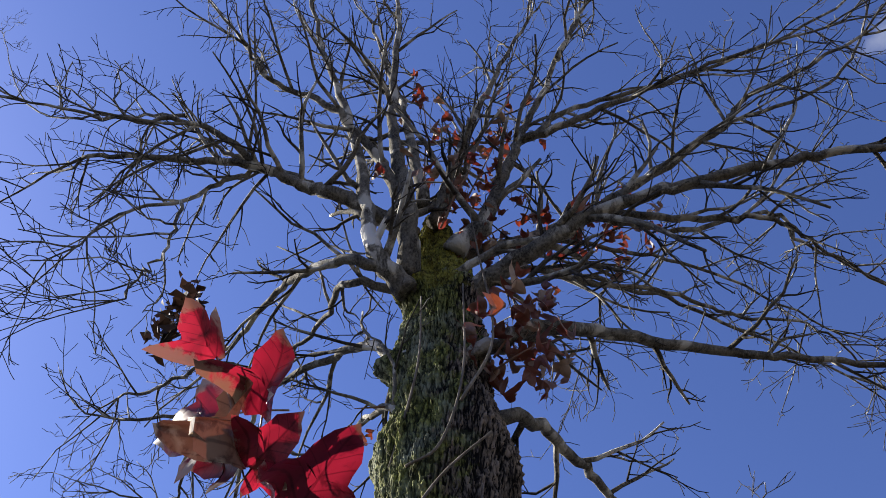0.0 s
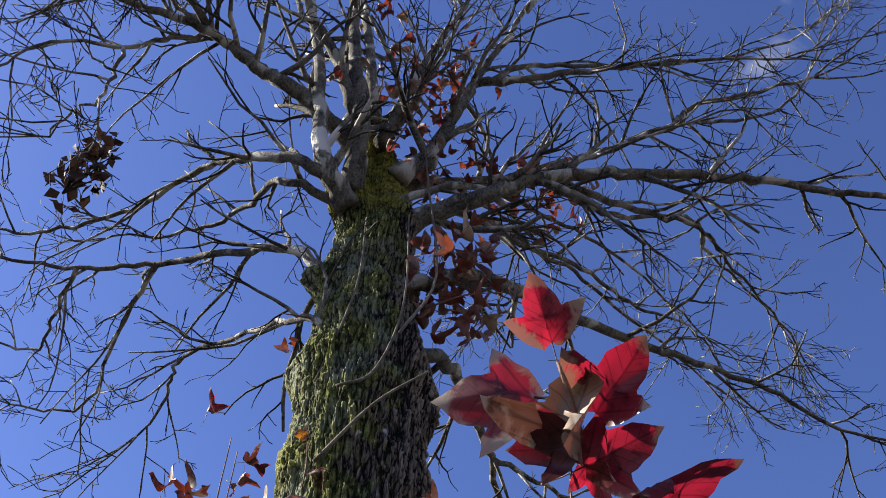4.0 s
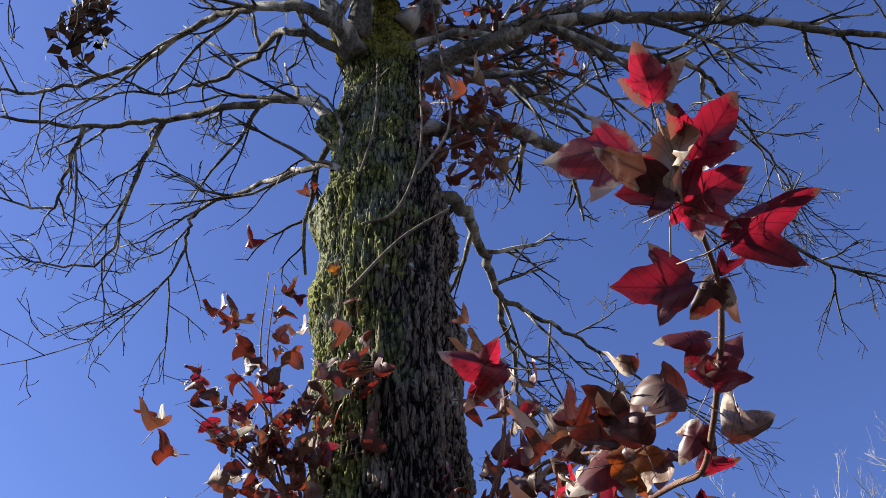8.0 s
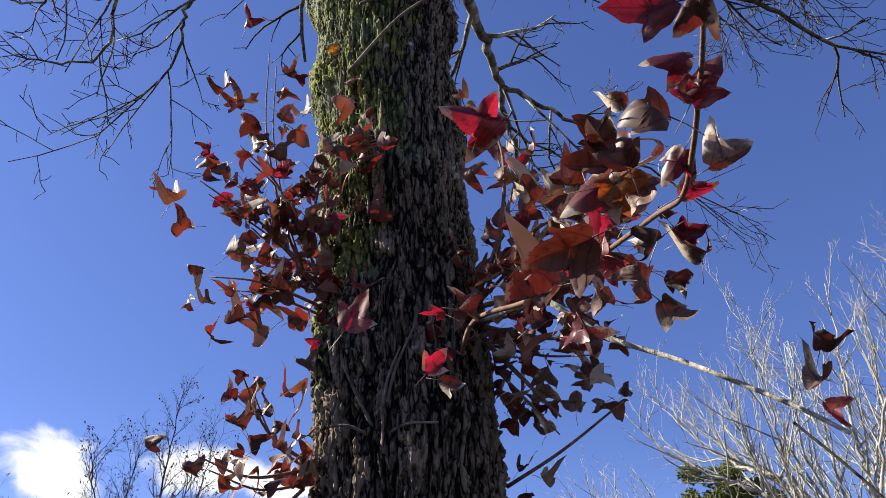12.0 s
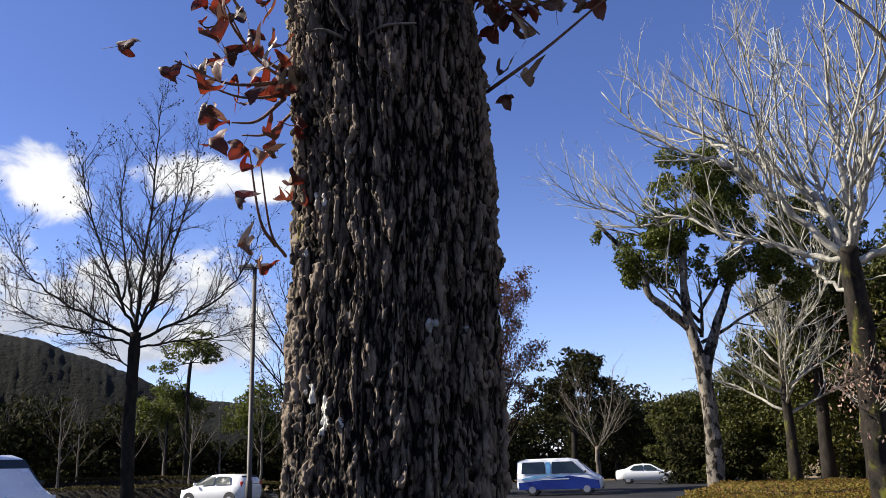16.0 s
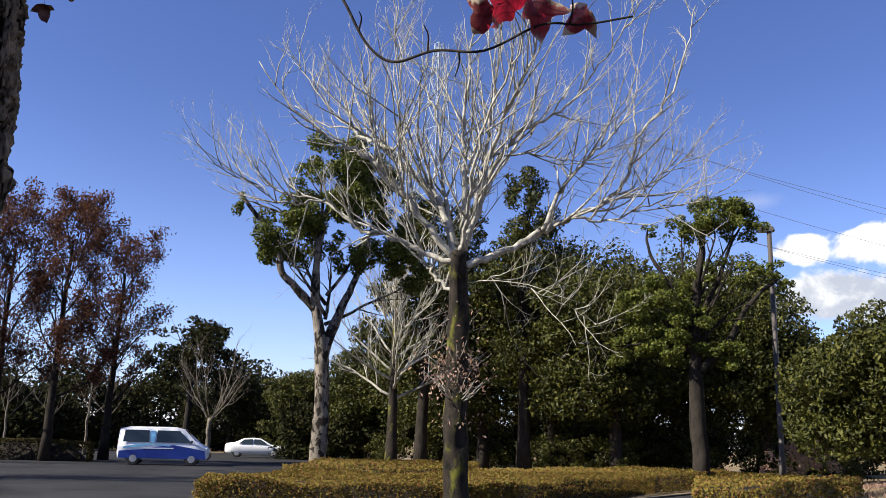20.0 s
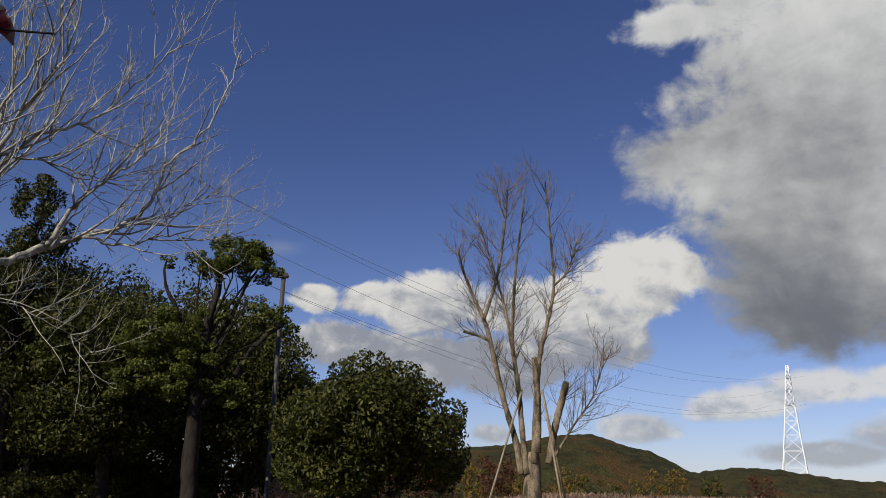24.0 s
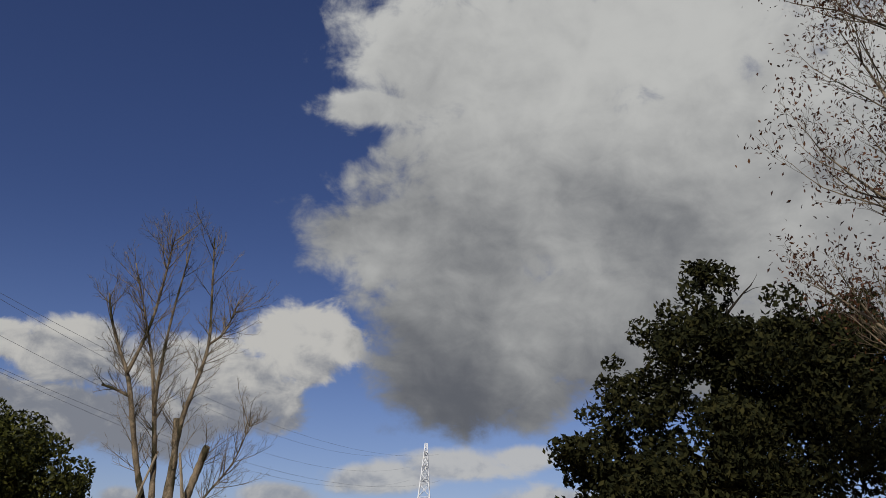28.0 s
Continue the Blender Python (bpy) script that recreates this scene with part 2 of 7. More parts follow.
def plain(name, colour, rough=0.5, metallic=0.0, coat=0.0):
    return_material = bpy.data.materials.new(name)
    return_material.use_nodes = True
    n = Nodes(return_material.node_tree)
    pos = n.add("ShaderNodeNewGeometry").outputs["Position"]
    dirt = n.ramp(n.noise(pos, 3.0, 6.0, 0.65), 0.45, 0.85, 0.0, 0.25)
    tone = n.mix(dirt, colour, [0.6 * v + 0.02 for v in colour])
    shader = n.add("ShaderNodeBsdfPrincipled", {"Base Color": tone, "Roughness": n.ramp(dirt, 0, 0.25, rough, min(1, rough + 0.25)), "Metallic": metallic, "Coat Weight": coat})
    n.add("ShaderNodeOutputMaterial", {"Surface": shader.outputs[0]})
    return return_material


def glass(name, tint=(0.02, 0.03, 0.035)):
    return plain(name, tint, 0.12, 0.0, 0.0)


def trunk_bark():
    """Dark furrowed bark, grey on the ridges, furrow shade put into its colour, with moss on the upper trunk's sunny
    side and lichen spots.
    """
    m = bpy.data.materials.new("furrowed_bark")
    m.use_nodes = True
    n = Nodes(m.node_tree)
    pos = n.add("ShaderNodeNewGeometry").outputs["Position"]
    xyz = n.add("ShaderNodeSeparateXYZ", {0: pos}).outputs
    long = n.add("ShaderNodeMapping", {"Vector": pos, "Scale": (1, 1, 0.22)}).outputs[0]
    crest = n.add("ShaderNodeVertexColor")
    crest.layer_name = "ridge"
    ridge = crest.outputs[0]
    grain = n.noise(long, 60.0, 8.0, 0.7)
    bent = n.add("ShaderNodeTexNoise", {"Vector": long, "Scale": 16.0, "Detail": 3.0}).outputs["Color"]
    bent = n.add("ShaderNodeVectorMath", {0: long, 1: n.add("ShaderNodeMapping", {"Vector": bent, "Scale": (0.045, 0.045, 0.03)}).outputs[0]}).outputs[0]

    def cracks(scale):
        cell = n.add("ShaderNodeTexVoronoi", {"Vector": bent, "Scale": scale})
        cell.feature = "DISTANCE_TO_EDGE"
        return cell.outputs["Distance"]

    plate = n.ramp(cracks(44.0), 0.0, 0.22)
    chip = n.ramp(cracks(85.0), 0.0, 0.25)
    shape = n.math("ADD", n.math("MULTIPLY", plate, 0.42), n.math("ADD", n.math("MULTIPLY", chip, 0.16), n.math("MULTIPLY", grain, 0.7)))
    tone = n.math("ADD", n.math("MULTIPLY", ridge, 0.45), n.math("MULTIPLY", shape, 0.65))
    # shade in the furrows and highlights on the crests are painted by this ramp
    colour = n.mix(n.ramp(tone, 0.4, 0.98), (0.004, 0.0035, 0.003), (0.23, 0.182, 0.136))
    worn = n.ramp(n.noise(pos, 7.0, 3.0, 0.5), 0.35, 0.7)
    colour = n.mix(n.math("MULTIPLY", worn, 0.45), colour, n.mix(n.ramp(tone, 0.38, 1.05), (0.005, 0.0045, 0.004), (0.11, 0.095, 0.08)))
    # moss: thickest above three metres, on the side that the weather meets
    side = n.math("MULTIPLY_ADD", xyz[0], -4.2, -1.15)
    high = n.ramp(xyz[2], 2.2, 3.7, -1.15, 0.25)
    patch = n.math("MULTIPLY_ADD", n.noise(pos, 6.5, 6.0, 0.65, 0.4), 3.4, -1.55)
    amount = n.ramp(n.math("ADD", n.math("ADD", side, high), patch), -0.02, 0.35)
    green = n.mix(n.ramp(n.noise(pos, 45.0, 4.0, 0.7), 0.3, 0.7), (0.03, 0.036, 0.008), (0.25, 0.27, 0.06))
    pale = n.mix(n.ramp(n.noise(pos, 6.0, 3.0, 0.5), 0.4, 0.7), green, (0.2, 0.22, 0.15))
    # the moss gets the same painted furrow shade
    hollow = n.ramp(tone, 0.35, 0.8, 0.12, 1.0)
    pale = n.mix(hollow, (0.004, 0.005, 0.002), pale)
    colour = n.mix(n.math("MULTIPLY", amount, 0.85), colour, pale)
    fork = n.math("ADD", n.ramp(xyz[2], 5.6, 5.9, -0.4, 0.25), n.math("MULTIPLY_ADD", n.noise(pos, 5.0, 6.0, 0.6, 0.5), 2.2, -1.1))
    gold = n.mix(n.ramp(n.noise(pos, 30.0, 5.0, 0.7), 0.35, 0.7), (0.04, 0.034, 0.008), (0.28, 0.26, 0.045))
    colour = n.mix(n.ramp(fork, -0.05, 0.15), colour, gold)
    spot = n.ramp(n.noise(pos, 11.0, 2.0, 0.4, 0.3), 0.72, 0.76)
    colour = n.mix(n.math("MULTIPLY", spot, 0.8), colour, (0.42, 0.43, 0.4))
    # places where the bark has flaked off and the pale wood shows
    ragged = n.math("MULTIPLY_ADD", n.noise(pos, 28.0, 4.0, 0.6), 0.05, -0.025)
    for x, y, z, size in ((-0.33, 2.29, 1.69, 0.035), (-0.29, 2.26, 1.64, 0.045), (-0.33, 2.29, 2.19, 0.045), (-0.35, 2.31, 2.06, 0.045), (-0.29, 2.26, 2.19, 0.025), (-0.24, 2.23, 1.61, 0.02)):
        away = n.add("ShaderNodeVectorMath", {0: pos, 1: (x, y, z)})
        away.operation = "SUBTRACT"
        away = n.add("ShaderNodeVectorMath", {0: n.add("ShaderNodeMapping", {"Vector": away.outputs[0], "Scale": (1.6, 1.6, 0.62)}).outputs[0]})
        away.operation = "LENGTH"
        bare = n.ramp(n.math("ADD", away.outputs["Value"], ragged), size * 0.62, size * 0.72, 1.0, 0.0)
        colour = n.mix(n.math("MULTIPLY", bare, 0.9), colour, (0.56, 0.54, 0.48))
    relief = n.add("ShaderNodeBump", {"Strength": 0.6, "Distance": 0.01, "Height": shape}).outputs[0]
    shader = n.add("ShaderNodeBsdfPrincipled", {"Base Color": colour, "Roughness": 0.9, "Normal": relief, "Specular IOR Level": 0.1})
    n.add("ShaderNodeOutputMaterial", {"Surface": shader.outputs[0]})
    return m


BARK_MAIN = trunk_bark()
# the pale spots put the contrast of sunlit edges into the dark limb colour
BARK_LIMB = material("limb_bark", (0.008, 0.007, 0.006), (0.21, 0.196, 0.165), 9, 0.92, 0.6, (1, 1, 0.5), (0.4, 0.385, 0.335), 6.0, 0.52, 0.62, peeled=((-0.66, 2.05, 5.95, 0.13), (-0.76, 2.5, 5.5, 0.1)))
BARK_TWIG = material("twig_bark", (0.006, 0.005, 0.0045), (0.085, 0.078, 0.066), 9, 0.9, 0.3, (1, 1, 0.5), (0.3, 0.29, 0.25), 5.0, 0.56, 0.66)
BARK_PALE = material("pale_bark", (0.12, 0.112, 0.09), (0.5, 0.475, 0.4), 7, 0.85, 0.6, (1, 1, 0.5), (0.12, 0.115, 0.075), 2.0, 0.54, 0.66)
BARK_MOSS = material("mossy_bark", (0.005, 0.0045, 0.004), (0.04, 0.033, 0.025), 7, 0.92, 0.9, (1, 1, 0.5), (0.095, 0.095, 0.016), 1.8, 0.51, 0.62)
BARK_MOTTLED = material("mottled_bark", (0.04, 0.034, 0.027), (0.27, 0.235, 0.19), 4, 0.92, 0.9, (1, 1, 0.6), (0.02, 0.017, 0.013), 3.6, 0.49, 0.55)
BARK_TAN = material("tan_bark", (0.04, 0.032, 0.022), (0.3, 0.235, 0.16), 6, 0.9, 0.9, (1, 1, 0.45), (0.045, 0.04, 0.022), 2.6, 0.5, 0.62)
BARK_GREY = material("grey_bark", (0.06, 0.052, 0.042), (0.24, 0.21, 0.17), 6, 0.92, 0.5, (1, 1, 0.35))
BARK_DARK = material("dark_bark", (0.008, 0.007, 0.006), (0.036, 0.03, 0.024), 6, 0.92, 0.5, (1, 1, 0.35))
TWIG_RED = material("shoot_bark", (0.09, 0.04, 0.03), (0.24, 0.14, 0.09), 20, 0.8, 0.3)
LEAF_RED = leaf_material("red_leaf", [(0.07, 0.02, 0.02), (0.13, 0.03, 0.03), (0.2, 0.05, 0.045), (0.1, 0.022, 0.022), (0.16, 0.04, 0.035)], 0.5, 0.42, True, [(0.12, 0.005, 0.014), (0.28, 0.009, 0.026), (0.4, 0.013, 0.036), (0.2, 0.006, 0.018), (0.34, 0.011, 0.03)], 0.5, 0.85)
LEAF_BROWN = leaf_material("withered_leaf", [(0.05, 0.026, 0.02), (0.1, 0.05, 0.036), (0.09, 0.03, 0.022), (0.28, 0.2, 0.14), (0.06, 0.03, 0.024), (0.16, 0.09, 0.06), (0.08, 0.025, 0.022)], 0.25, 0.5, True, [(0.08, 0.012, 0.01), (0.12, 0.018, 0.01), (0.16, 0.013, 0.011), (0.09, 0.025, 0.014), (0.16, 0.016, 0.012), (0.1, 0.009, 0.008), (0.08, 0.02, 0.01)], 0.4, 0.8)
LEAF_ORANGE = leaf_material("orange_leaf", [(0.2, 0.05, 0.03), (0.26, 0.1, 0.03), (0.3, 0.17, 0.05)], 0.45, 0.45, True, [(0.35, 0.035, 0.01), (0.4, 0.08, 0.01), (0.42, 0.2, 0.02)], 0.4, 0.5)
LEAF_DARK = leaf_material("dead_leaf", [(0.02, 0.012, 0.008), (0.06, 0.03, 0.02), (0.035, 0.02, 0.015)], 0.12, 0.7)
LEAF_EVER = leaf_material("evergreen_leaf", [(0.014, 0.018, 0.005), (0.037, 0.043, 0.008), (0.1, 0.1, 0.018), (0.022, 0.027, 0.006)], 0.25, 0.6, False, None, 0.2)
LEAF_CAMPHOR = leaf_material("camphor_leaf", [(0.03, 0.042, 0.008), (0.08, 0.098, 0.016), (0.145, 0.155, 0.026), (0.05, 0.064, 0.01)], 0.32, 0.55, False, None, 0.2)
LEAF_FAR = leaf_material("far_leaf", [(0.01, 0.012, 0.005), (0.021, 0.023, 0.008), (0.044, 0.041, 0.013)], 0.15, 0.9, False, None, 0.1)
LEAF_HEDGE = leaf_material("hedge_leaf", [(0.08, 0.07, 0.014), (0.16, 0.125, 0.022), (0.21, 0.15, 0.028), (0.12, 0.105, 0.018), (0.19, 0.085, 0.028), (0.09, 0.05, 0.02)], 0.28, 0.7, False, None, 0.15)
LEAF_HEDGE_GOLD = leaf_material("golden_hedge_leaf", [(0.13, 0.09, 0.016), (0.22, 0.125, 0.022), (0.25, 0.11, 0.026), (0.16, 0.12, 0.02), (0.2, 0.075, 0.028)], 0.28, 0.7, False, None, 0.15)
# hedge leaves again, with the shade on the far hedges put into the colour
LEAF_HEDGE_SHADED = leaf_material("shaded_hedge_leaf", [(0.026, 0.024, 0.008), (0.05, 0.042, 0.012), (0.075, 0.055, 0.018), (0.035, 0.034, 0.01)], 0.2, 0.75, False, None, 0.12)
LEAF_AUTUMN = leaf_material("autumn_leaf", [(0.06, 0.03, 0.02), (0.13, 0.055, 0.022), (0.09, 0.038, 0.026), (0.07, 0.038, 0.03)], 0.3, 0.7, False, None, 0.15)
LEAF_TAN = leaf_material("dry_leaf", [(0.28, 0.17, 0.11), (0.45, 0.33, 0.25), (0.36, 0.2, 0.14)], 0.35, 0.6)
ASPHALT = material("asphalt", (0.012, 0.0125, 0.0135), (0.036, 0.036, 0.0385), 0.35, 0.9, 0.25, spots=(0.046, 0.045, 0.044), spot_scale=0.12, spot_low=0.55, spot_high=0.75, fine=60)
DRYGRASS = material("dry_grass", (0.1, 0.075, 0.04), (0.27, 0.2, 0.115), 0.9, 0.95, 0.7, spots=(0.1, 0.085, 0.03), spot_scale=0.3, fine=22, distance=0.06)
CONCRETE = material("concrete", (0.045, 0.04, 0.034), (0.115, 0.105, 0.09), 3.0, 0.9, 0.3, spots=(0.05, 0.046, 0.04), spot_scale=1.2, vary=0.15)
STEEL_BROWN = plain("brown_paint", (0.05, 0.042, 0.036), 0.6)
# distance haze is put into this duller, bluer steel
STEEL_HAZED = plain("hazed_steel", (0.32, 0.37, 0.43), 0.6, 0.1)
STEEL_WHITE = plain("galvanised_steel", (0.66, 0.68, 0.7), 0.5, 0.1)
WOOD_STAKE = material("stake_wood", (0.12, 0.095, 0.065), (0.34, 0.28, 0.2), 8, 0.9, 0.3, (1, 1, 0.2))
PAINT_WHITE = plain("white_car_paint", (0.8, 0.81, 0.82), 0.25, 0.0, 0.6)
PAINT_BLUE = plain("blue_car_paint", (0.002, 0.028, 0.24), 0.5, 0.0, 0.0)
PAINT_SKY = plain("light_blue_paint", (0.2, 0.5, 0.75), 0.25, 0.0, 0.6)
GLASS_CAR = glass("car_glass")
RUBBER = plain("rubber", (0.02, 0.02, 0.02), 0.85)
RIM = plain("wheel_rim", (0.32, 0.32, 0.34), 0.4, 0.4)
BLACK = plain("black_trim", (0.015, 0.015, 0.016), 0.5)
LAMP_RED = plain("red_lens", (0.45, 0.02, 0.02), 0.2, 0, 0.5)
LAMP_CLEAR = plain("clear_lens", (0.75, 0.77, 0.8), 0.12, 0, 0.8)
WIRE = plain("cable", (0.16, 0.17, 0.2), 0.6)
# shade of the slope and its canopy is put into this near-black colour
WOODS_SHADED = material("shaded_hill", (0.002, 0.0025, 0.0012), (0.007, 0.008, 0.0035), 0.08, 0.97, 1.0, spots=(0.009, 0.0075, 0.0035), spot_scale=0.03, spot_low=0.52, spot_high=0.68, fine=0.5, distance=2.0)
WOODS_AUTUMN = material("autumn_hill", (0.014, 0.016, 0.006), (0.07, 0.064, 0.021), 0.16, 0.95, 1.0, spots=(0.085, 0.05, 0.016), spot_scale=0.05, spot_low=0.5, spot_high=0.66, fine=0.7, distance=2.5)

# ---- mesh helpers ----


def mesh_of(name, verts, faces, mat, smooth=True):
    me = bpy.data.meshes.new(name)
    me.from_pydata([tuple(v) for v in verts], [], faces)
    if smooth:
        me.polygons.foreach_set("use_smooth", [True] * len(me.polygons))
    me.materials.append(mat)
    me.update()
    return me


def fast_mesh(name, verts, faces, mat, smooth=False):
    """A mesh from arrays of corners and of triangles or quads."""
    verts, faces = np.asarray(verts, np.float32), np.asarray(faces, np.int32)
    me = bpy.data.meshes.new(name)
    k = faces.shape[1]
    me.vertices.add(len(verts)), me.loops.add(faces.size), me.polygons.add(len(faces))
    me.vertices.foreach_set("co", verts.ravel())
    me.loops.foreach_set("vertex_index", faces.ravel())
    me.polygons.foreach_set("loop_start", np.arange(0, faces.size, k, dtype=np.int32))
    if smooth:
        me.polygons.foreach_set("use_smooth", np.ones(len(faces), bool))
    me.materials.append(mat)
    me.update(calc_edges=True)
    me.validate()
    return me


def thing(name, label, category, at=(0, 0, 0), group="", kind=""):
    ob = new(name)
    ob.location = at
    ob.empty_display_size = 0.2
    return tagged(ob, label, category, group, kind)


def piece(name, me, parent, label="", m=None):
    ob = new(name, me)
    ob.parent = parent
    if m is not None:
        ob.matrix_local = m
    return tagged(ob, label) if label else ob


def tube(V, F, pts, radii, seg=6, cap=True):
    """Adds a tapered tube along pts to the lists V and F."""
    pts = [Vector(p) for p in pts]
    side = None
    base = len(V)
    for i, p in enumerate(pts):
        ahead = (pts[min(i + 1, len(pts) - 1)] - pts[max(i - 1, 0)])
        ahead = ahead.normalized() if ahead.length > 1e-9 else Vector((0, 0, 1))
        if side is None:
            side = ahead.orthogonal().normalized()
        side = (side - ahead * side.dot(ahead))
        side = side.normalized() if side.length > 1e-6 else ahead.orthogonal().normalized()
        up = ahead.cross(side)
        for k in range(seg):
            a = 2 * math.pi * k / seg
            V.append(p + (side * math.cos(a) + up * math.sin(a)) * radii[i])
    for i in range(len(pts) - 1):
        for k in range(seg):
            a, b = base + i * seg + k, base + i * seg + (k + 1) % seg
            F.append((a, b, b + seg, a + seg))
    if cap:
        F.append(tuple(base + (len(pts) - 1) * seg + k for k in range(seg)))
        F.append(tuple(base + seg - 1 - k for k in range(seg)))


def spline(points, steps=6):
    """A smooth line through the points."""
    p = [Vector(q) for q in points]
    p = [p[0] * 2 - p[1], *p, p[-1] * 2 - p[-2]]
    out = []
    for i in range(1, len(p) - 2):
        for s in range(steps):
            t = s / steps
            a, b, c, d = p[i - 1:i + 3]
            out.append(0.5 * (2 * b + (c - a) * t + (2 * a - 5 * b + 4 * c - d) * t * t + (3 * b - 3 * c + d - a) * t ** 3))
    return out + [p[-2]]


def stray(rng, d, angle):
    """The way d turned by about that angle to a random side."""
    axis = d.orthogonal().normalized()
    axis.rotate(Matrix.Rotation(rng.uniform(0, 2 * math.pi), 3, d))
    e = d.copy()
    e.rotate(Matrix.Rotation(angle, 3, axis))
    return e.normalized()


def grow(rng, out, p, d, length, r, level, last, spread=0.8, lift=0.15, kids=6, wobble=0.12, shrink=0.55, tip=0.35, bare=0.25):
    """A branch with its side branches, as (level, points, radii) rows in out."""
    n = max(3, 7 - level)
    pts, radii, q, way = [], [], Vector(p), Vector(d).normalized()
    for i in range(n + 1):
        f = i / n
        pts.append(q.copy())
        radii.append(max(0.0024, r * (1 - (1 - tip) * f)))
        way = (stray(rng, way, rng.gauss(0, wobble)) + Vector((0, 0, lift * 0.25))).normalized()
        q = q + way * (length / n)
    out.append((level, pts, radii))
    if level >= last:
        return
    for k in range(kids):
        f = bare + (1 - bare) * (k + rng.random()) / kids
        x = f * n
        i = min(int(x), n - 1)
        at = pts[i].lerp(pts[i + 1], x - i)
        way = (pts[i + 1] - pts[i]).normalized()
        turn = stray(rng, way, spread * rng.uniform(0.7, 1.25))
        turn = (turn + Vector((0, 0, lift))).normalized()
        grow(rng, out, at, turn, length * shrink * rng.uniform(0.6, 1.15) * (1.15 - 0.5 * f), radii[i] * 0.62, level + 1, last,
             spread, lift, max(3, kids - 1), wobble * 1.15, shrink, tip, 0.15)


def branch_mesh(name, rows, mat, segs=(8, 6, 4, 3, 3)):
    V, F = [], []
    for level, pts, radii in rows:
        tube(V, F, pts, radii, segs[min(level, len(segs) - 1)], level < 2)
    return mesh_of(name, V, F, mat)


def scatter_leaves(name, centres, size, mat, rng, out=None, droop=0.0, slim=0.42):
    """Many small folded leaves; out gives the side that each one faces by and large."""
    c = np.asarray(centres, float)
    n = len(c)
    s = size * rng.uniform(0.6, 1.25, (n, 1))
    d = rng.normal(size=(n, 3))
    d[:, 2] -= droop
    d /= np.linalg.norm(d, axis=1, keepdims=True)
    o = rng.normal(size=(n, 3)) * 0.5 + (out if out is not None else np.array([0, 0, 0.6]))
    w = np.cross(d, o)
    w /= np.linalg.norm(w, axis=1, keepdims=True) + 1e-9
    up = np.cross(w, d)
    V = np.stack([c - d * s * 0.5, c + w * s * slim * 0.5 + up * s * 0.1, c + d * s * 0.5 - up * s * 0.06, c - w * s * slim * 0.5 + up * s * 0.1], 1).reshape(-1, 3)
    b = np.arange(n)[:, None] * 4
    F = np.concatenate([b + [0, 1, 2], b + [0, 2, 3]], 1).reshape(-1, 3)
    return fast_mesh(name, V, F, mat)


def blob_points(rng, blobs, count, core=0.55, rough=0.22):
    """Places near the skin of a union of ellipsoids (centre x, y, z, half sizes), with the way out at each."""
    vol = np.array([b[3] * b[4] * b[5] for b in blobs]) ** 0.67
    which = rng.choice(len(blobs), count, p=vol / vol.sum())
    b = np.array(blobs)[which]
    d = rng.normal(size=(count, 3))
    d /= np.linalg.norm(d, axis=1, keepdims=True)
    clump = np.sin(d[:, 0] * 7 + which * 2.1) * np.sin(d[:, 1] * 6 + which) * np.sin(d[:, 2] * 8 + 1.3 * which)
    r = (core + (1 - core) * rng.random(count) ** 0.5) * (1 + rough * clump)
    return b[:, :3] + d * b[:, 3:] * r[:, None], d


def noise3(p, seed=0):
    """Smooth value noise, -1 to 1, of an (n, 3) array."""
    i = np.floor(p).astype(np.int64)
    f = p - i
    f = f * f * (3 - 2 * f)

    def lattice(a, b, c):
        h = (a * 374761393 + b * 668265263 + c * 2147483647 + seed * 974711) & 0xFFFFFFFF
        h = ((h ^ (h >> 13)) * 1274126177) & 0xFFFFFFFF
        return ((h ^ (h >> 16)) & 0xFFFF) / 32767.5 - 1

    total = 0
    for dx in (0, 1):
        for dy in (0, 1):
            for dz in (0, 1):
                w = (f[:, 0] if dx else 1 - f[:, 0]) * (f[:, 1] if dy else 1 - f[:, 1]) * (f[:, 2] if dz else 1 - f[:, 2])
                total = total + w * lattice(i[:, 0] + dx, i[:, 1] + dy, i[:, 2] + dz)
    return total


def box_mesh(name, sx, sy, sz, mat, bevel=0.02, top=1.0):
    """A bevelled block standing on z = 0; top scales its upper face."""
    bm = bmesh.new()
    bmesh.ops.create_cube(bm, size=1.0)
    for v in bm.verts:
        v.co = Vector((v.co.x * sx, v.co.y * sy, (v.co.z + 0.5) * sz))
        if v.co.z > sz / 2:
            v.co.x *= top
            v.co.y *= top
    if bevel:
        bmesh.ops.bevel(bm, geom=bm.edges[:], offset=bevel, segments=2, affect="EDGES", profile=0.6)
    me = bpy.data.meshes.new(name)
    bm.to_mesh(me)
    bm.free()
    me.materials.append(mat)
    return me

# ---- ground ----


def land(x, y):
    """Height of the ground: flat car park, with a grassy bank rising to the right."""
    az = math.degrees(math.atan2(-x, y))
    d = math.hypot(x, y)
    rise = max(0.0, min(1.0, (-az - 42) / 22)) * max(0.0, min(1.0, (d - 12) / 12)) * max(0.0, min(1.0, (az + 150) / 30))
    rise = rise * rise * (3 - 2 * rise)
    fall = 1.0 - 0.55 * max(0.0, min(1.0, (d - 30) / 25))
    bumps = 0.12 * math.sin(x * 0.35 + 1.0) * math.sin(y * 0.41) * rise
    return 1.45 * rise * fall + bumps


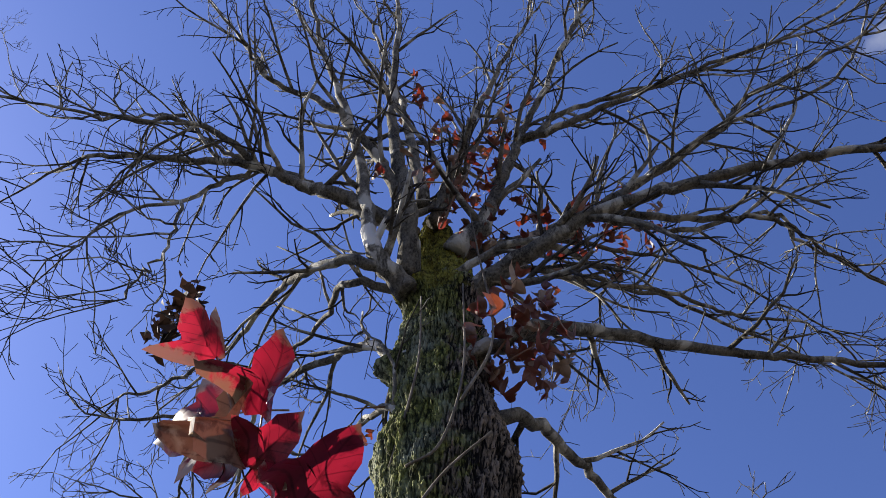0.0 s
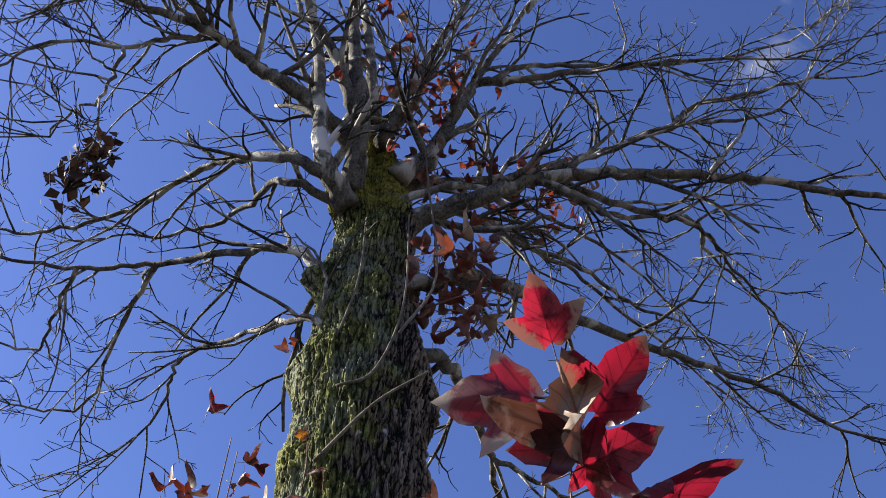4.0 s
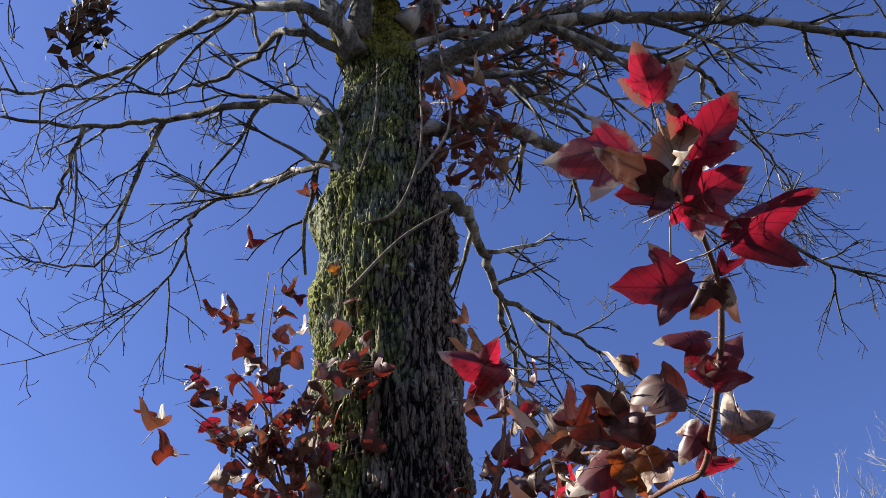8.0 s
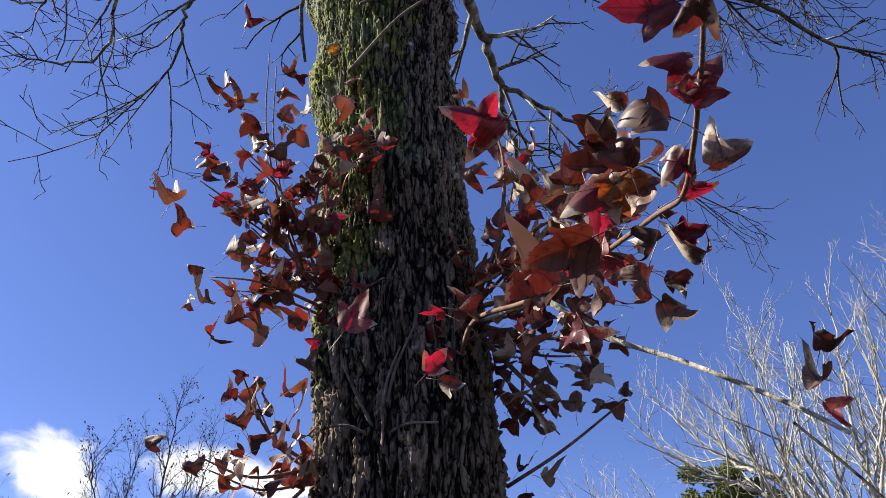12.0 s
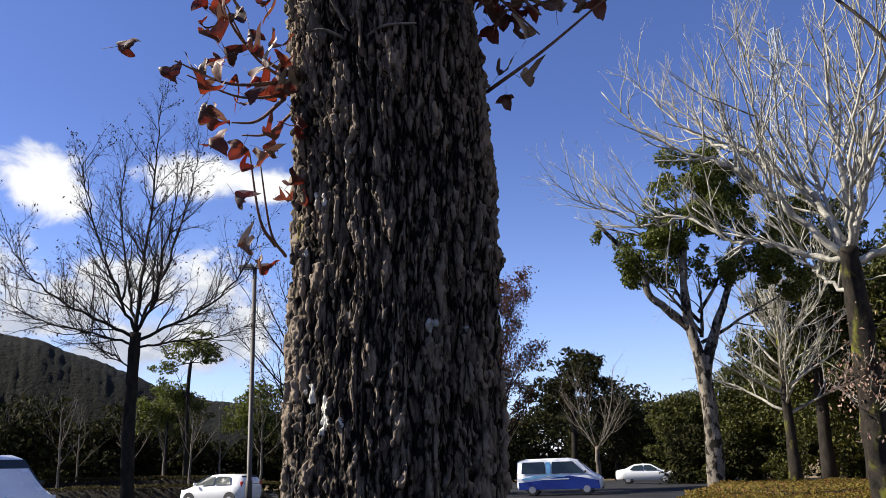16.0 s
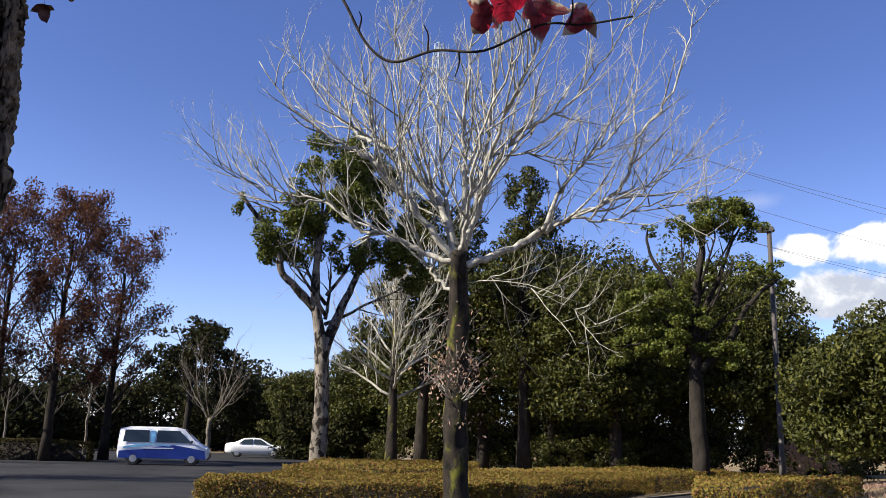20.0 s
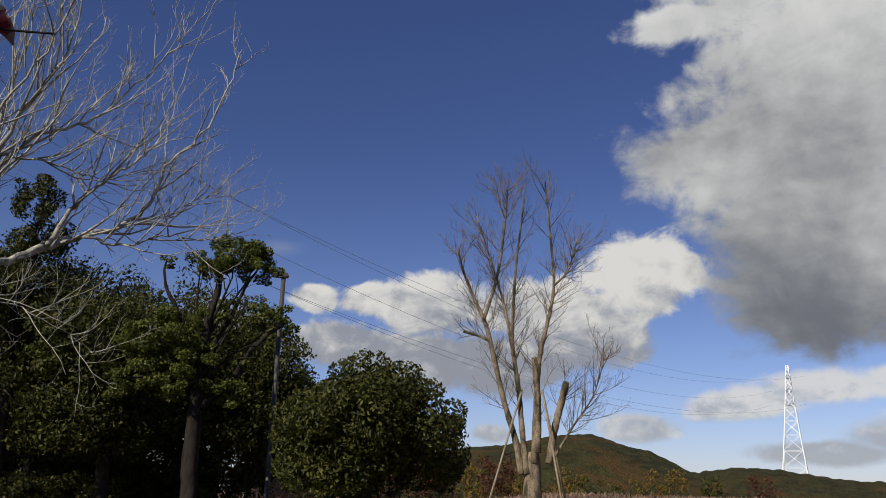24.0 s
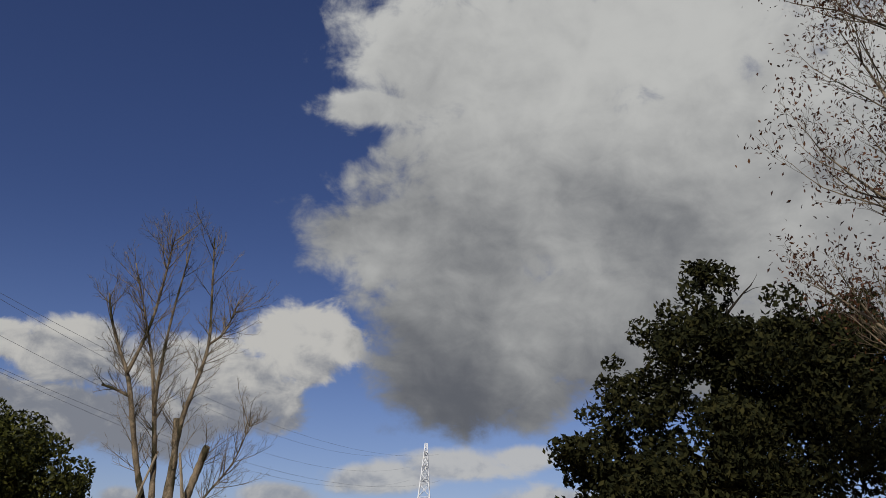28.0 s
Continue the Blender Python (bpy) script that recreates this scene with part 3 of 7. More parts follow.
def ground_sheet():
    radii = [0, 2, 4, 6, 8, 10, 12, 14, 16, 18, 20, 22, 24, 26, 28, 31, 34, 38, 43, 50, 60, 75, 100, 150, 250, 450, 900, 1800, 3200]
    n = 144
    V, F = [(0, 0, 0)], []
    for r in radii[1:]:
        for k in range(n):
            a = 2 * math.pi * k / n
            x, y = -math.sin(a) * r, math.cos(a) * r
            V.append((x, y, land(x, y) if r < 200 else 0.0))
    for k in range(n):
        F.append((0, 1 + k, 1 + (k + 1) % n))
    for i in range(len(radii) - 2):
        for k in range(n):
            a, b = 1 + i * n + k, 1 + i * n + (k + 1) % n
            F.append((a, a + n, b + n, b))
    ob = new("ground", mesh_of("ground", V, F, DRYGRASS))
    return tagged(ob, "dry winter grass and bare earth round the car park", "ground", kind="structure")


ground_sheet()


def slab(name, corners, mat, z=0.004, label="", kind="structure"):
    """A paved sheet just above the ground, cut into small fields."""
    bm = bmesh.new()
    bm.faces.new([bm.verts.new((x, y, z)) for x, y in corners])
    me = bpy.data.meshes.new(name)
    bm.to_mesh(me)
    bm.free()
    me.materials.append(mat)
    return tagged(new(name, me), label, "road", kind=kind)


slab("road", [(-70, -25), (26, -25), (26, 27.5), (13.2, 19.7), (10.0, 17.3), (8.6, 17.1), (2.75, 18.8), (2.9, 20.6), (5.4, 23.2), (8.0, 29), (10.8, 35.5), (16, 50), (30, 84), (-8, 86), (-70, 60)], ASPHALT, 0.02,
     "worn grey asphalt of the car park with long tree shadows")

# ---- the large tree beside the path ----
AXIS = [(-0.12, 2.52, -0.1), (-0.13, 2.5, 0.5), (-0.13, 2.5, 1.4), (-0.118, 2.48, 2.2), (-0.137, 2.47, 2.6), (-0.165, 2.47, 3.0), (-0.215, 2.47, 3.5), (-0.262, 2.47, 4.05), (-0.305, 2.47, 4.6), (-0.345, 2.47, 5.0), (-0.383, 2.47, 5.5), (-0.43, 2.47, 5.95), (-0.46, 2.45, 6.3), (-0.5, 2.45, 6.75)]
GIRTH = [0.41, 0.32, 0.283, 0.274, 0.278, 0.274, 0.256, 0.262, 0.262, 0.228, 0.2, 0.19, 0.14, 0.04]


def main_trunk(parent):
    """The trunk as one fine sheet with furrowed bark, knots and swellings."""
    line = spline(AXIS, 10)
    z = np.array([p.z for p in line])
    cx, cy = np.array([p.x for p in line]), np.array([p.y for p in line])
    gr = np.interp(np.linspace(0, len(AXIS) - 1, len(line)), range(len(AXIS)), GIRTH)
    rows, cols = 1000, 520
    h = np.interp(np.linspace(0, 1, rows), [0, 0.04, 0.6, 1.0], [-0.1, 1.2, 3.6, 6.75])
    px, py, r0 = np.interp(h, z, cx), np.interp(h, z, cy), np.interp(h, z, gr)
    # the side towards the path is cut finer than the back
    a = np.interp(np.linspace(0, 1, cols, endpoint=False), [0, 0.08, 0.92, 1.0], [np.pi * 0.5, np.pi * 0.95, np.pi * 2.05, np.pi * 2.5])
    A, H = np.meshgrid(a, h)
    R = np.repeat(r0[:, None], cols, 1)
    q = np.stack([np.cos(A).ravel(), np.sin(A).ravel(), H.ravel()], 1)
    warp = np.stack([noise3(q * (4, 4, 5), 5), noise3(q * (9, 9, 8), 6), noise3(q * (3, 3, 3), 7)], 1)
    # bark: long plates between braided furrows, broken across by cracks
    def layer(around, tall, seed, bend):
        return noise3(q * (around, around, tall) + warp * bend, seed)

    v1, v2, v3 = layer(10.5, 4.6, 1, (0.9, 0.9, 0.5)), layer(22, 22, 2, (1.6, 1.6, 1.2)), layer(46, 52, 4, (2.0, 2.0, 1.6))
    long, plates, chips = np.clip(np.abs(v1) * 4.5, 0, 1), np.clip(np.abs(v2) * 4.5, 0, 1), np.clip(np.abs(v3) * 4, 0, 1)
    height = 0.55 + 0.2 * np.tanh(v1 * 6) + 0.22 * np.tanh(v2 * 6) + 0.14 * np.tanh(v3 * 5)
    fine = noise3(q * (44, 44, 70), 3)
    furrow = np.clip(height * (0.25 + 0.75 * long) * (0.55 + 0.45 * plates) * (0.75 + 0.25 * chips), 0, 1)
    tilt = (noise3(q * (17, 17, 26), 11) * 0.003).reshape(rows, cols)
    furrow = furrow.reshape(rows, cols)
    rough = np.interp(H, [0, 2.6, 3.8, 6.7], [1.0, 1.0, 0.7, 0.6])
    swell = noise3(q * (1.6, 1.6, 1.8), 9).reshape(rows, cols) * 0.012 + noise3(q * (2.6, 2.6, 5.0), 10).reshape(rows, cols) * np.interp(H, [0, 2.8, 4.2, 6], [0.004, 0.012, 0.036, 0.026])
    R = R + swell + ((furrow - 0.45) * 0.032 + tilt) * rough + (fine + noise3(q * (80, 80, 110), 13)).reshape(rows, cols) * 0.0038
    # knots: angle, height, how far out, width
    for ka, kh, out, wide in ((4.05, 2.85, 0.055, 0.14), (3.45, 5.2, 0.1, 0.1), (3.9, 5.85, 0.13, 0.15), (5.3, 2.68, 0.03, 0.12), (4.6, 3.55, 0.03, 0.2), (3.5, 4.6, 0.05, 0.18), (3.7, 4.1, 0.035, 0.15), (0.0, 4.45, 0.05, 0.16), (0.1, 3.9, 0.045, 0.2), (5.6, 5.75, 0.07, 0.16), (4.9, 5.55, 0.05, 0.1), (4.5, 5.75, 0.05, 0.09), (4.3, 4.85, 0.03, 0.1), (0.0, 2.05, 0.03, 0.05)):
        da = np.abs((A - ka + np.pi) % (2 * np.pi) - np.pi) * 0.27
        R = R + out * np.exp(-(da ** 2 + (H - kh) ** 2) / (2 * (wide * 0.55) ** 2))
    V = np.stack([(px[:, None] + np.cos(A) * R).ravel(), (py[:, None] + np.sin(A) * R).ravel(), H.ravel()], 1)
    i, k = np.meshgrid(np.arange(rows - 1), np.arange(cols), indexing="ij")
    a0, b0 = (i * cols + k).ravel(), (i * cols + (k + 1) % cols).ravel()
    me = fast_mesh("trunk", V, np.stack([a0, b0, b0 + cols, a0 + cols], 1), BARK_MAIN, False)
    # furrow height, by which the bark colour paints shade into its crevices
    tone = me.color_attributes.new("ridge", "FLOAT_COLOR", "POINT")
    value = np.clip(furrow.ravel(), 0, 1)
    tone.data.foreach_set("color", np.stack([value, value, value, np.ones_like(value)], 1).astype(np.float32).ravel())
    piece("trunk", me, parent, "thick trunk with furrowed bark and green moss", pose(0.13, -2.5, 0))


def limb(parent, rng, points, r0, r1, side=9, length=0.8, level=2, lift=0.05, mat=None, bare=0.12):
    """One limb of the large tree through hand-set points, with its own side branches and twigs."""
    line = spline(points, 7)
    n = len(line)
    line = [p + Vector((rng.gauss(0, 0.008), rng.gauss(0, 0.008), rng.gauss(0, 0.008))) if 0 < i else p for i, p in enumerate(line)]
    boost = 0.1 if points[0].z > 5.55 else 0.0
    radii = [(0.8 + boost * (1 - i / (n - 1)) ** 4) * (r0 + (r1 - r0) * (i / (n - 1)) ** 0.75) for i in range(n)]
    rows = [(0, line, radii)]
    side = int(side * 1.05)
    for k in range(side):
        f = bare + (1 - bare) * (k + 0.2 + 0.7 * rng.random()) / side
        i = min(int(f * (n - 1)), n - 2)
        way = (line[i + 1] - line[i]).normalized()
        grow(rng, rows, line[i], stray(rng, way, rng.uniform(0.55, 1.05)), length * rng.uniform(0.5, 1.2) * (1.2 - 0.5 * f), radii[i] * 0.46 + 0.0028, 1, level + 1,
             0.75, lift, 4, 0.2, 0.52, 0.4, 0.1)
    # the limb runs out into twigs
    way = (line[-1] - line[-2]).normalized()
    for k in range(3):
        grow(rng, rows, line[-1], stray(rng, way, 0.15 + 0.35 * rng.random()), length * rng.uniform(0.7, 1.2), radii[-1] * 0.9, 1, level + 1, 0.75, lift, 4, 0.2, 0.52, 0.4, 0.1)
    ob = piece("limb", branch_mesh("limb", [r for r in rows if r[0] < 2], mat or BARK_LIMB, (9, 5, 4, 3, 3)), parent)
    piece("twig_growth", branch_mesh("twig_growth", [r for r in rows if r[0] > 1], BARK_TWIG, (9, 5, 4, 3, 3)), ob)["kind"] = "stuff"


main_tree = thing("tree", "tall tree with mossy furrowed trunk and bare spreading limbs", "tree", (-0.13, 2.5, 0.0))


def up(points, dz=0.3):
    """Points given above the car park, relative to the tree's foot."""
    return [Vector((x + 0.13, y - 2.5, z + dz)) for x, y, z in points]


def build_main_tree():
    rng = random.Random(4)
    P = main_tree
    limb(P, rng, up([(-0.52, 2.27, 5.36), (-0.67, 2.10, 5.55), (-0.76, 2.03, 6.04), (-0.95, 1.86, 6.93), (-1.19, 1.61, 7.80), (-1.37, 1.31, 8.58)]), 0.075, 0.018)
    limb(P, rng, up([(-0.54, 2.28, 5.51), (-0.54, 2.10, 6.05), (-0.69, 2.03, 6.84), (-0.75, 1.92, 7.54), (-0.74, 1.73, 8.33), (-0.77, 1.52, 9.21)]), 0.08, 0.018)
    limb(P, rng, up([(-0.55, 2.28, 5.96), (-0.92, 1.99, 6.13), (-1.18, 1.88, 6.22), (-1.44, 1.72, 6.30), (-2.02, 1.55, 6.37), (-2.50, 1.44, 6.45)]), 0.07, 0.015)
    limb(P, rng, up([(-1.37, 1.77, 6.30), (-1.71, 1.45, 6.47), (-2.10, 1.31, 6.45), (-2.66, 1.06, 6.52)]), 0.032, 0.01, 7)
    limb(P, rng, up([(-0.58, 2.12, 6.15), (-0.79, 1.96, 6.64), (-1.08, 1.71, 7.01), (-1.43, 1.51, 7.19), (-1.56, 1.28, 7.37)]), 0.05, 0.015)
    limb(P, rng, up([(-0.32, 2.33, 5.77), (-0.16, 2.35, 6.08), (-0.03, 2.31, 6.58), (0.07, 2.29, 6.98), (0.25, 2.24, 7.59), (0.62, 2.02, 8.49)]), 0.08, 0.018)
    limb(P, rng, up([(0.07, 2.29, 6.98), (0.63, 2.30, 7.20), (1.10, 2.27, 7.31), (1.61, 2.25, 7.43), (2.13, 2.25, 7.44)]), 0.035, 0.01)
    limb(P, rng, up([(-0.36, 2.45, 5.3), (-0.13, 2.36, 5.45), (0.16, 2.33, 5.62), (0.46, 2.32, 5.81), (0.9, 2.35, 5.95), (1.34, 2.39, 6.05), (1.8, 2.45, 6.1), (2.2, 2.51, 6.12), (2.75, 2.56, 6.2)]), 0.075, 0.02, 13)
    limb(P, rng, up([(-0.42, 2.43, 5.83), (0.18, 2.57, 6.20), (0.52, 2.59, 6.42), (1.26, 2.46, 6.73), (1.51, 2.37, 6.93), (2.29, 2.25, 7.15)]), 0.055, 0.012, 11)
    limb(P, rng, up([(0.54, 2.41, 5.95), (1.09, 2.58, 5.93), (1.39, 2.68, 5.95), (1.66, 2.97, 5.97), (2.14, 3.49, 5.92)]), 0.03, 0.008)
    limb(P, rng, up([(-0.29, 2.39, 4.82), (0.10, 2.39, 4.99), (0.47, 2.71, 5.22), (0.96, 3.11, 5.46), (1.28, 3.29, 5.53), (1.83, 3.56, 5.62), (2.38, 3.84, 5.55)]), 0.06, 0.014, 9)
    limb(P, rng, up([(-0.22, 2.43, 4.41), (-0.00, 2.58, 4.61), (0.13, 3.10, 4.83), (0.25, 3.62, 5.00), (0.35, 4.12, 5.01), (0.43, 4.57, 4.98)]), 0.05, 0.014, 8)
    limb(P, rng, up([(0.27, 3.64, 5.00), (0.57, 3.90, 5.06), (0.95, 4.20, 5.07), (1.40, 4.49, 4.98)]), 0.022, 0.008, 6)
    limb(P, rng, up([(-0.37, 2.44, 4.96), (-0.60, 2.45, 5.00), (-0.76, 2.47, 5.25), (-1.15, 2.67, 5.51), (-1.74, 2.96, 5.76), (-2.27, 3.06, 5.82), (-2.84, 3.05, 5.91)]), 0.05, 0.012, 9)
    limb(P, rng, up([(-1.74, 2.96, 5.76), (-1.94, 3.27, 5.52), (-2.15, 3.67, 5.28), (-2.63, 3.74, 5.33)]), 0.022, 0.007, 6, 0.6)
    limb(P, rng, up([(-2.27, 3.06, 5.82), (-2.39, 3.29, 5.62), (-2.52, 3.49, 5.53), (-2.95, 3.41, 5.62)]), 0.018, 0.007, 6, 0.6)
    limb(P, rng, up([(-0.47, 2.34, 5.40), (-0.74, 2.10, 5.49), (-1.11, 2.20, 5.69), (-1.44, 2.40, 5.90), (-1.92, 2.73, 6.01), (-2.49, 2.93, 6.01), (-2.92, 3.01, 6.11)]), 0.045, 0.01, 9)
    limb(P, rng, up([(-0.52, 2.34, 5.40), (-0.88, 2.26, 5.60), (-1.27, 2.68, 5.91), (-1.68, 2.91, 6.01), (-2.19, 3.02, 6.11)]), 0.035, 0.008, 7)
    limb(P, rng, up([(-0.42, 2.43, 4.45), (-0.56, 2.37, 4.60), (-0.86, 2.69, 4.91), (-1.46, 3.19, 5.22), (-1.54, 3.38, 5.13), (-1.64, 3.51, 4.93)]), 0.028, 0.008, 8)
    limb(P, rng, up([(-0.31, 2.45, 5.48), (-0.17, 2.49, 5.69), (0.15, 2.71, 6.01), (0.54, 3.10, 6.25), (0.99, 3.52, 6.39), (1.82, 4.30, 6.47)]), 0.04, 0.01, 9)
    limb(P, rng, up([(-0.49, 2.21, 6.16), (-0.65, 2.03, 7.25), (-0.86, 1.98, 8.14), (-1.05, 1.74, 9.02)]), 0.05, 0.014, 8)
    limb(P, rng, up([(-0.44, 2.27, 6.06), (-0.28, 2.17, 6.86), (-0.04, 2.10, 7.87), (0.28, 1.97, 8.77)]), 0.05, 0.014, 8)
    limb(P, rng, up([(-0.43, 2.32, 6.07), (-0.20, 2.27, 7.07), (-0.06, 2.18, 7.87)]), 0.035, 0.012, 7)
    limb(P, rng, up([(-0.32, 2.30, 5.47), (0.08, 2.37, 5.79), (0.51, 2.74, 6.12), (1.06, 3.21, 6.37), (1.72, 3.85, 6.43)]), 0.03, 0.008, 8)
    limb(P, rng, up([(0.12, 2.30, 7.03), (0.47, 2.30, 7.35), (1.21, 2.35, 7.51), (2.32, 2.40, 8.13), (3.03, 2.35, 8.95)]), 0.03, 0.008, 11)
    limb(P, rng, up([(0.52, 2.33, 5.92), (0.89, 2.35, 6.26), (1.38, 2.40, 6.71), (2.02, 2.45, 7.03), (2.41, 2.40, 7.59), (2.92, 2.30, 8.78)]), 0.026, 0.007, 11)
    limb(P, rng, up([(0.44, 2.35, 5.85), (0.90, 2.60, 5.93), (1.48, 2.90, 6.41), (1.60, 3.10, 6.34), (2.02, 3.50, 6.36), (2.29, 3.80, 6.33)]), 0.024, 0.007, 10)
    limb(P, rng, up([(-0.06, 2.45, 5.74), (0.31, 2.70, 5.81), (0.76, 3.00, 5.95), (1.16, 3.40, 6.12), (1.62, 3.70, 6.25), (1.90, 4.10, 6.20)]), 0.026, 0.007, 10)
    limb(P, rng, up([(-0.15, 2.45, 5.70), (0.03, 2.90, 5.76), (0.20, 3.30, 5.86)]), 0.018, 0.006, 6)
    limb(P, rng, up([(-0.74, 2.20, 6.83), (-0.94, 2.05, 8.52), (-1.33, 1.90, 10.81)]), 0.03, 0.01, 6)
    limb(P, rng, up([(-1.18, 2.15, 7.69), (-1.61, 2.00, 9.24), (-2.52, 1.90, 11.89)]), 0.026, 0.009, 8)
    limb(P, rng, up([(-2.14, 1.60, 7.28), (-2.86, 1.60, 7.78), (-4.37, 1.55, 9.00), (-7.32, 1.40, 13.66)]), 0.018, 0.006, 8)
    limb(P, rng, up([(-1.83, 1.70, 8.24), (-3.08, 1.50, 10.98), (-6.07, 1.40, 17.52)]), 0.018, 0.006, 8)
    limb(P, rng, up([(0.42, 2.10, 7.87), (0.74, 1.95, 8.65), (1.05, 1.90, 9.74)]), 0.028, 0.01, 8)
    limb(P, rng, up([(-1.12, 1.95, 6.30), (-1.43, 1.85, 6.50), (-1.67, 1.80, 6.32), (-1.81, 1.75, 6.06), (-2.15, 1.70, 5.97), (-2.20, 1.65, 5.51)]), 0.03, 0.008, 10)
    limb(P, rng, up([(-1.81, 1.75, 6.05), (-1.74, 1.80, 5.58), (-1.86, 1.85, 5.42), (-1.90, 1.85, 5.18)]), 0.014, 0.006, 7)
    limb(P, rng, up([(-1.37, 1.85, 6.43), (-1.62, 1.70, 6.53), (-1.83, 1.60, 6.69)]), 0.03, 0.012, 6)


main_trunk(main_tree)
build_main_tree()

# ---- other trees ----


def trunk_rows(rng, h, r0, r1, lean=(0, 0), flare=1.35, n=9, wob=0.03):
    pts = [Vector((lean[0] * (i / n) * h + rng.gauss(0, wob) * (i > 0), lean[1] * (i / n) * h + rng.gauss(0, wob) * (i > 0), h * i / n - 0.15 * (i == 0))) for i in range(n + 1)]
    radii = [(r0 + (r1 - r0) * i / n) * (flare if i == 0 else 1 + (flare - 1) * 0.25 * (i == 1)) for i in range(n + 1)]
    return pts, radii


def bare_tree(label, at, height, fork, r, spread, mats, seed, limbs=9, twigs=3, kids=6, leader=True, lift=0.25, leaves=None, group="", size=1.0, spread_angle=0.7):
    """A leafless tree: trunk, each main limb with its twigs, and a few leaves that hang on."""
    rng = random.Random(seed)
    tree = thing("tree", label, "tree", at, group)
    top = height * 0.8 if leader else fork * 1.15
    pts, radii = trunk_rows(rng, top, r, r * (0.25 if leader else 0.7), (rng.gauss(0, 0.01), rng.gauss(0, 0.01)))
    V, F = [], []
    tube(V, F, pts, radii, 12)
    piece("trunk", mesh_of("trunk", V, F, mats[0]), tree)
    ends = []
    for k in range(limbs):
        f = (k + rng.random() * 0.6) / limbs
        z = fork + (top - fork) * f * 0.95
        i = min(int(z / top * 9), 8)
        base = pts[i].lerp(pts[i + 1], z / top * 9 - i)
        ang = k * 2.4 + rng.uniform(-0.4, 0.4)
        tilt = spread_angle * (1.25 - 0.75 * f) if leader else spread_angle * rng.uniform(0.55, 1.25)
        way = Vector((math.cos(ang) * math.sin(tilt), math.sin(ang) * math.sin(tilt), math.cos(tilt)))
        length = min(spread / max(0.35, math.sin(tilt)), (height - z) * 1.15) * rng.uniform(0.8, 1.05) * (1 - 0.25 * f if leader else 1)
        rows = []
        grow(rng, rows, base, way, length, r * 0.27 * (1 - 0.5 * f), 0, twigs, 0.62, lift, kids, 0.13, 0.5, 0.22, 0.2)
        piece("limb", branch_mesh("limb", rows, mats[1], (7, 5, 3, 3, 3)), tree)
        ends += [p[-1] for lv, p, _ in rows if lv >= twigs - 1]
    if leaves:
        mat, count, leaf = leaves
        nrng = np.random.default_rng(seed)
        pick = np.array(ends)[nrng.integers(0, len(ends), count)] + nrng.normal(0, 0.22, (count, 3))
        ob = piece("leaves", scatter_leaves("leaves", pick, leaf, mat, nrng, droop=0.8), tree, "last withered leaves on the twigs")
        ob["kind"] = "stuff"
    return tree


def leafy_tree(label, at, trunk, blobs, count, leaf, mat, seed, bark=None, stems=None, group="", core=0.5, slim=0.5, boughs=10):
    """A tree in leaf: trunk, boughs that reach into the crown, and a crown of many small leaves in lumps with gaps.
    trunk is (height, radius); blobs are (x, y, z, half sizes) from the foot."""
    rng, nrng = random.Random(seed), np.random.default_rng(seed)
    bark = bark or BARK_DARK
    tree = thing("tree", label, "tree", at, group)
    V, F = [], []
    if stems:
        for points, r0, r1 in stems:
            line = spline(points, 12)
            tube(V, F, line, [r0 + (r1 - r0) * i / (len(line) - 1) for i in range(len(line))], 18)
        V = knobbly(V, 0.06, 3.5, seed)
        top = Vector(stems[0][0][-1])
    else:
        pts, radii = trunk_rows(rng, trunk[0], trunk[1], trunk[1] * 0.6)
        tube(V, F, pts, radii, 10)
        top = pts[-1]
    piece("trunk", mesh_of("trunk", V, F, bark), tree)
    small = []
    for b in blobs:
        c, s = Vector(b[:3]), Vector(b[3:])
        for _ in range(max(5, int(34 * (s.x * s.y * s.z) ** 0.33 / 2))):
            d = Vector((rng.gauss(0, 1), rng.gauss(0, 1), rng.gauss(0, 1))).normalized()
            f = rng.uniform(0.45, 1.1)
            k = rng.uniform(0.2, 0.4)
            small.append((c.x + d.x * s.x * f, c.y + d.y * s.y * f, c.z + d.z * s.z * f, s.x * k, s.y * k, s.z * k))
    pts, out = blob_points(nrng, small, count, core)
    for k in range(boughs):
        b = blobs[k % len(blobs)]
        rows = []
        aim = Vector(b[:3]) + Vector((rng.uniform(-0.6, 0.6) * b[3], rng.uniform(-0.6, 0.6) * b[4], rng.uniform(-0.3, 0.6) * b[5]))
        start = top if aim.z > top.z else Vector((0, 0, max(0.8, aim.z * 0.7)))
        way = aim - start
        if way.length < 0.3:
            continue
        grow(rng, rows, start, way, way.length, (trunk[1] if trunk else 0.12) * 0.2, 0, 1, 0.7, 0.1, 5, 0.16, 0.45, 0.25, 0.3)
        piece("bough", branch_mesh("bough", rows, bark, (6, 4, 3)), tree)
    ob = piece("crown", scatter_leaves("crown", pts, leaf, mat, nrng, out, 0.3, slim), tree)
    ob["kind"] = "stuff"
    return tree


def knobbly(V, amount, scale, seed, lo=0):
    """Uneven bark on the corners of a trunk."""
    p = np.array([tuple(v) for v in V])
    push = (noise3(p * (scale, scale, scale * 0.4), seed) * 0.6 + noise3(p * (scale * 2.7, scale * 2.7, scale), seed + 1) * 0.4) * amount
    side = noise3(p * (scale, scale, scale * 0.4) + 40, seed) * amount
    return [Vector((x + a, y + b, z)) for (x, y, z), a, b in zip(p, push, side)]


def ball(x, y, z, sx, sy, sz):
    return (x, y, z, sx, sy, sz)


# bare pale tree in the hedge bed
pale_at = bearing(-25.7, 19.0)


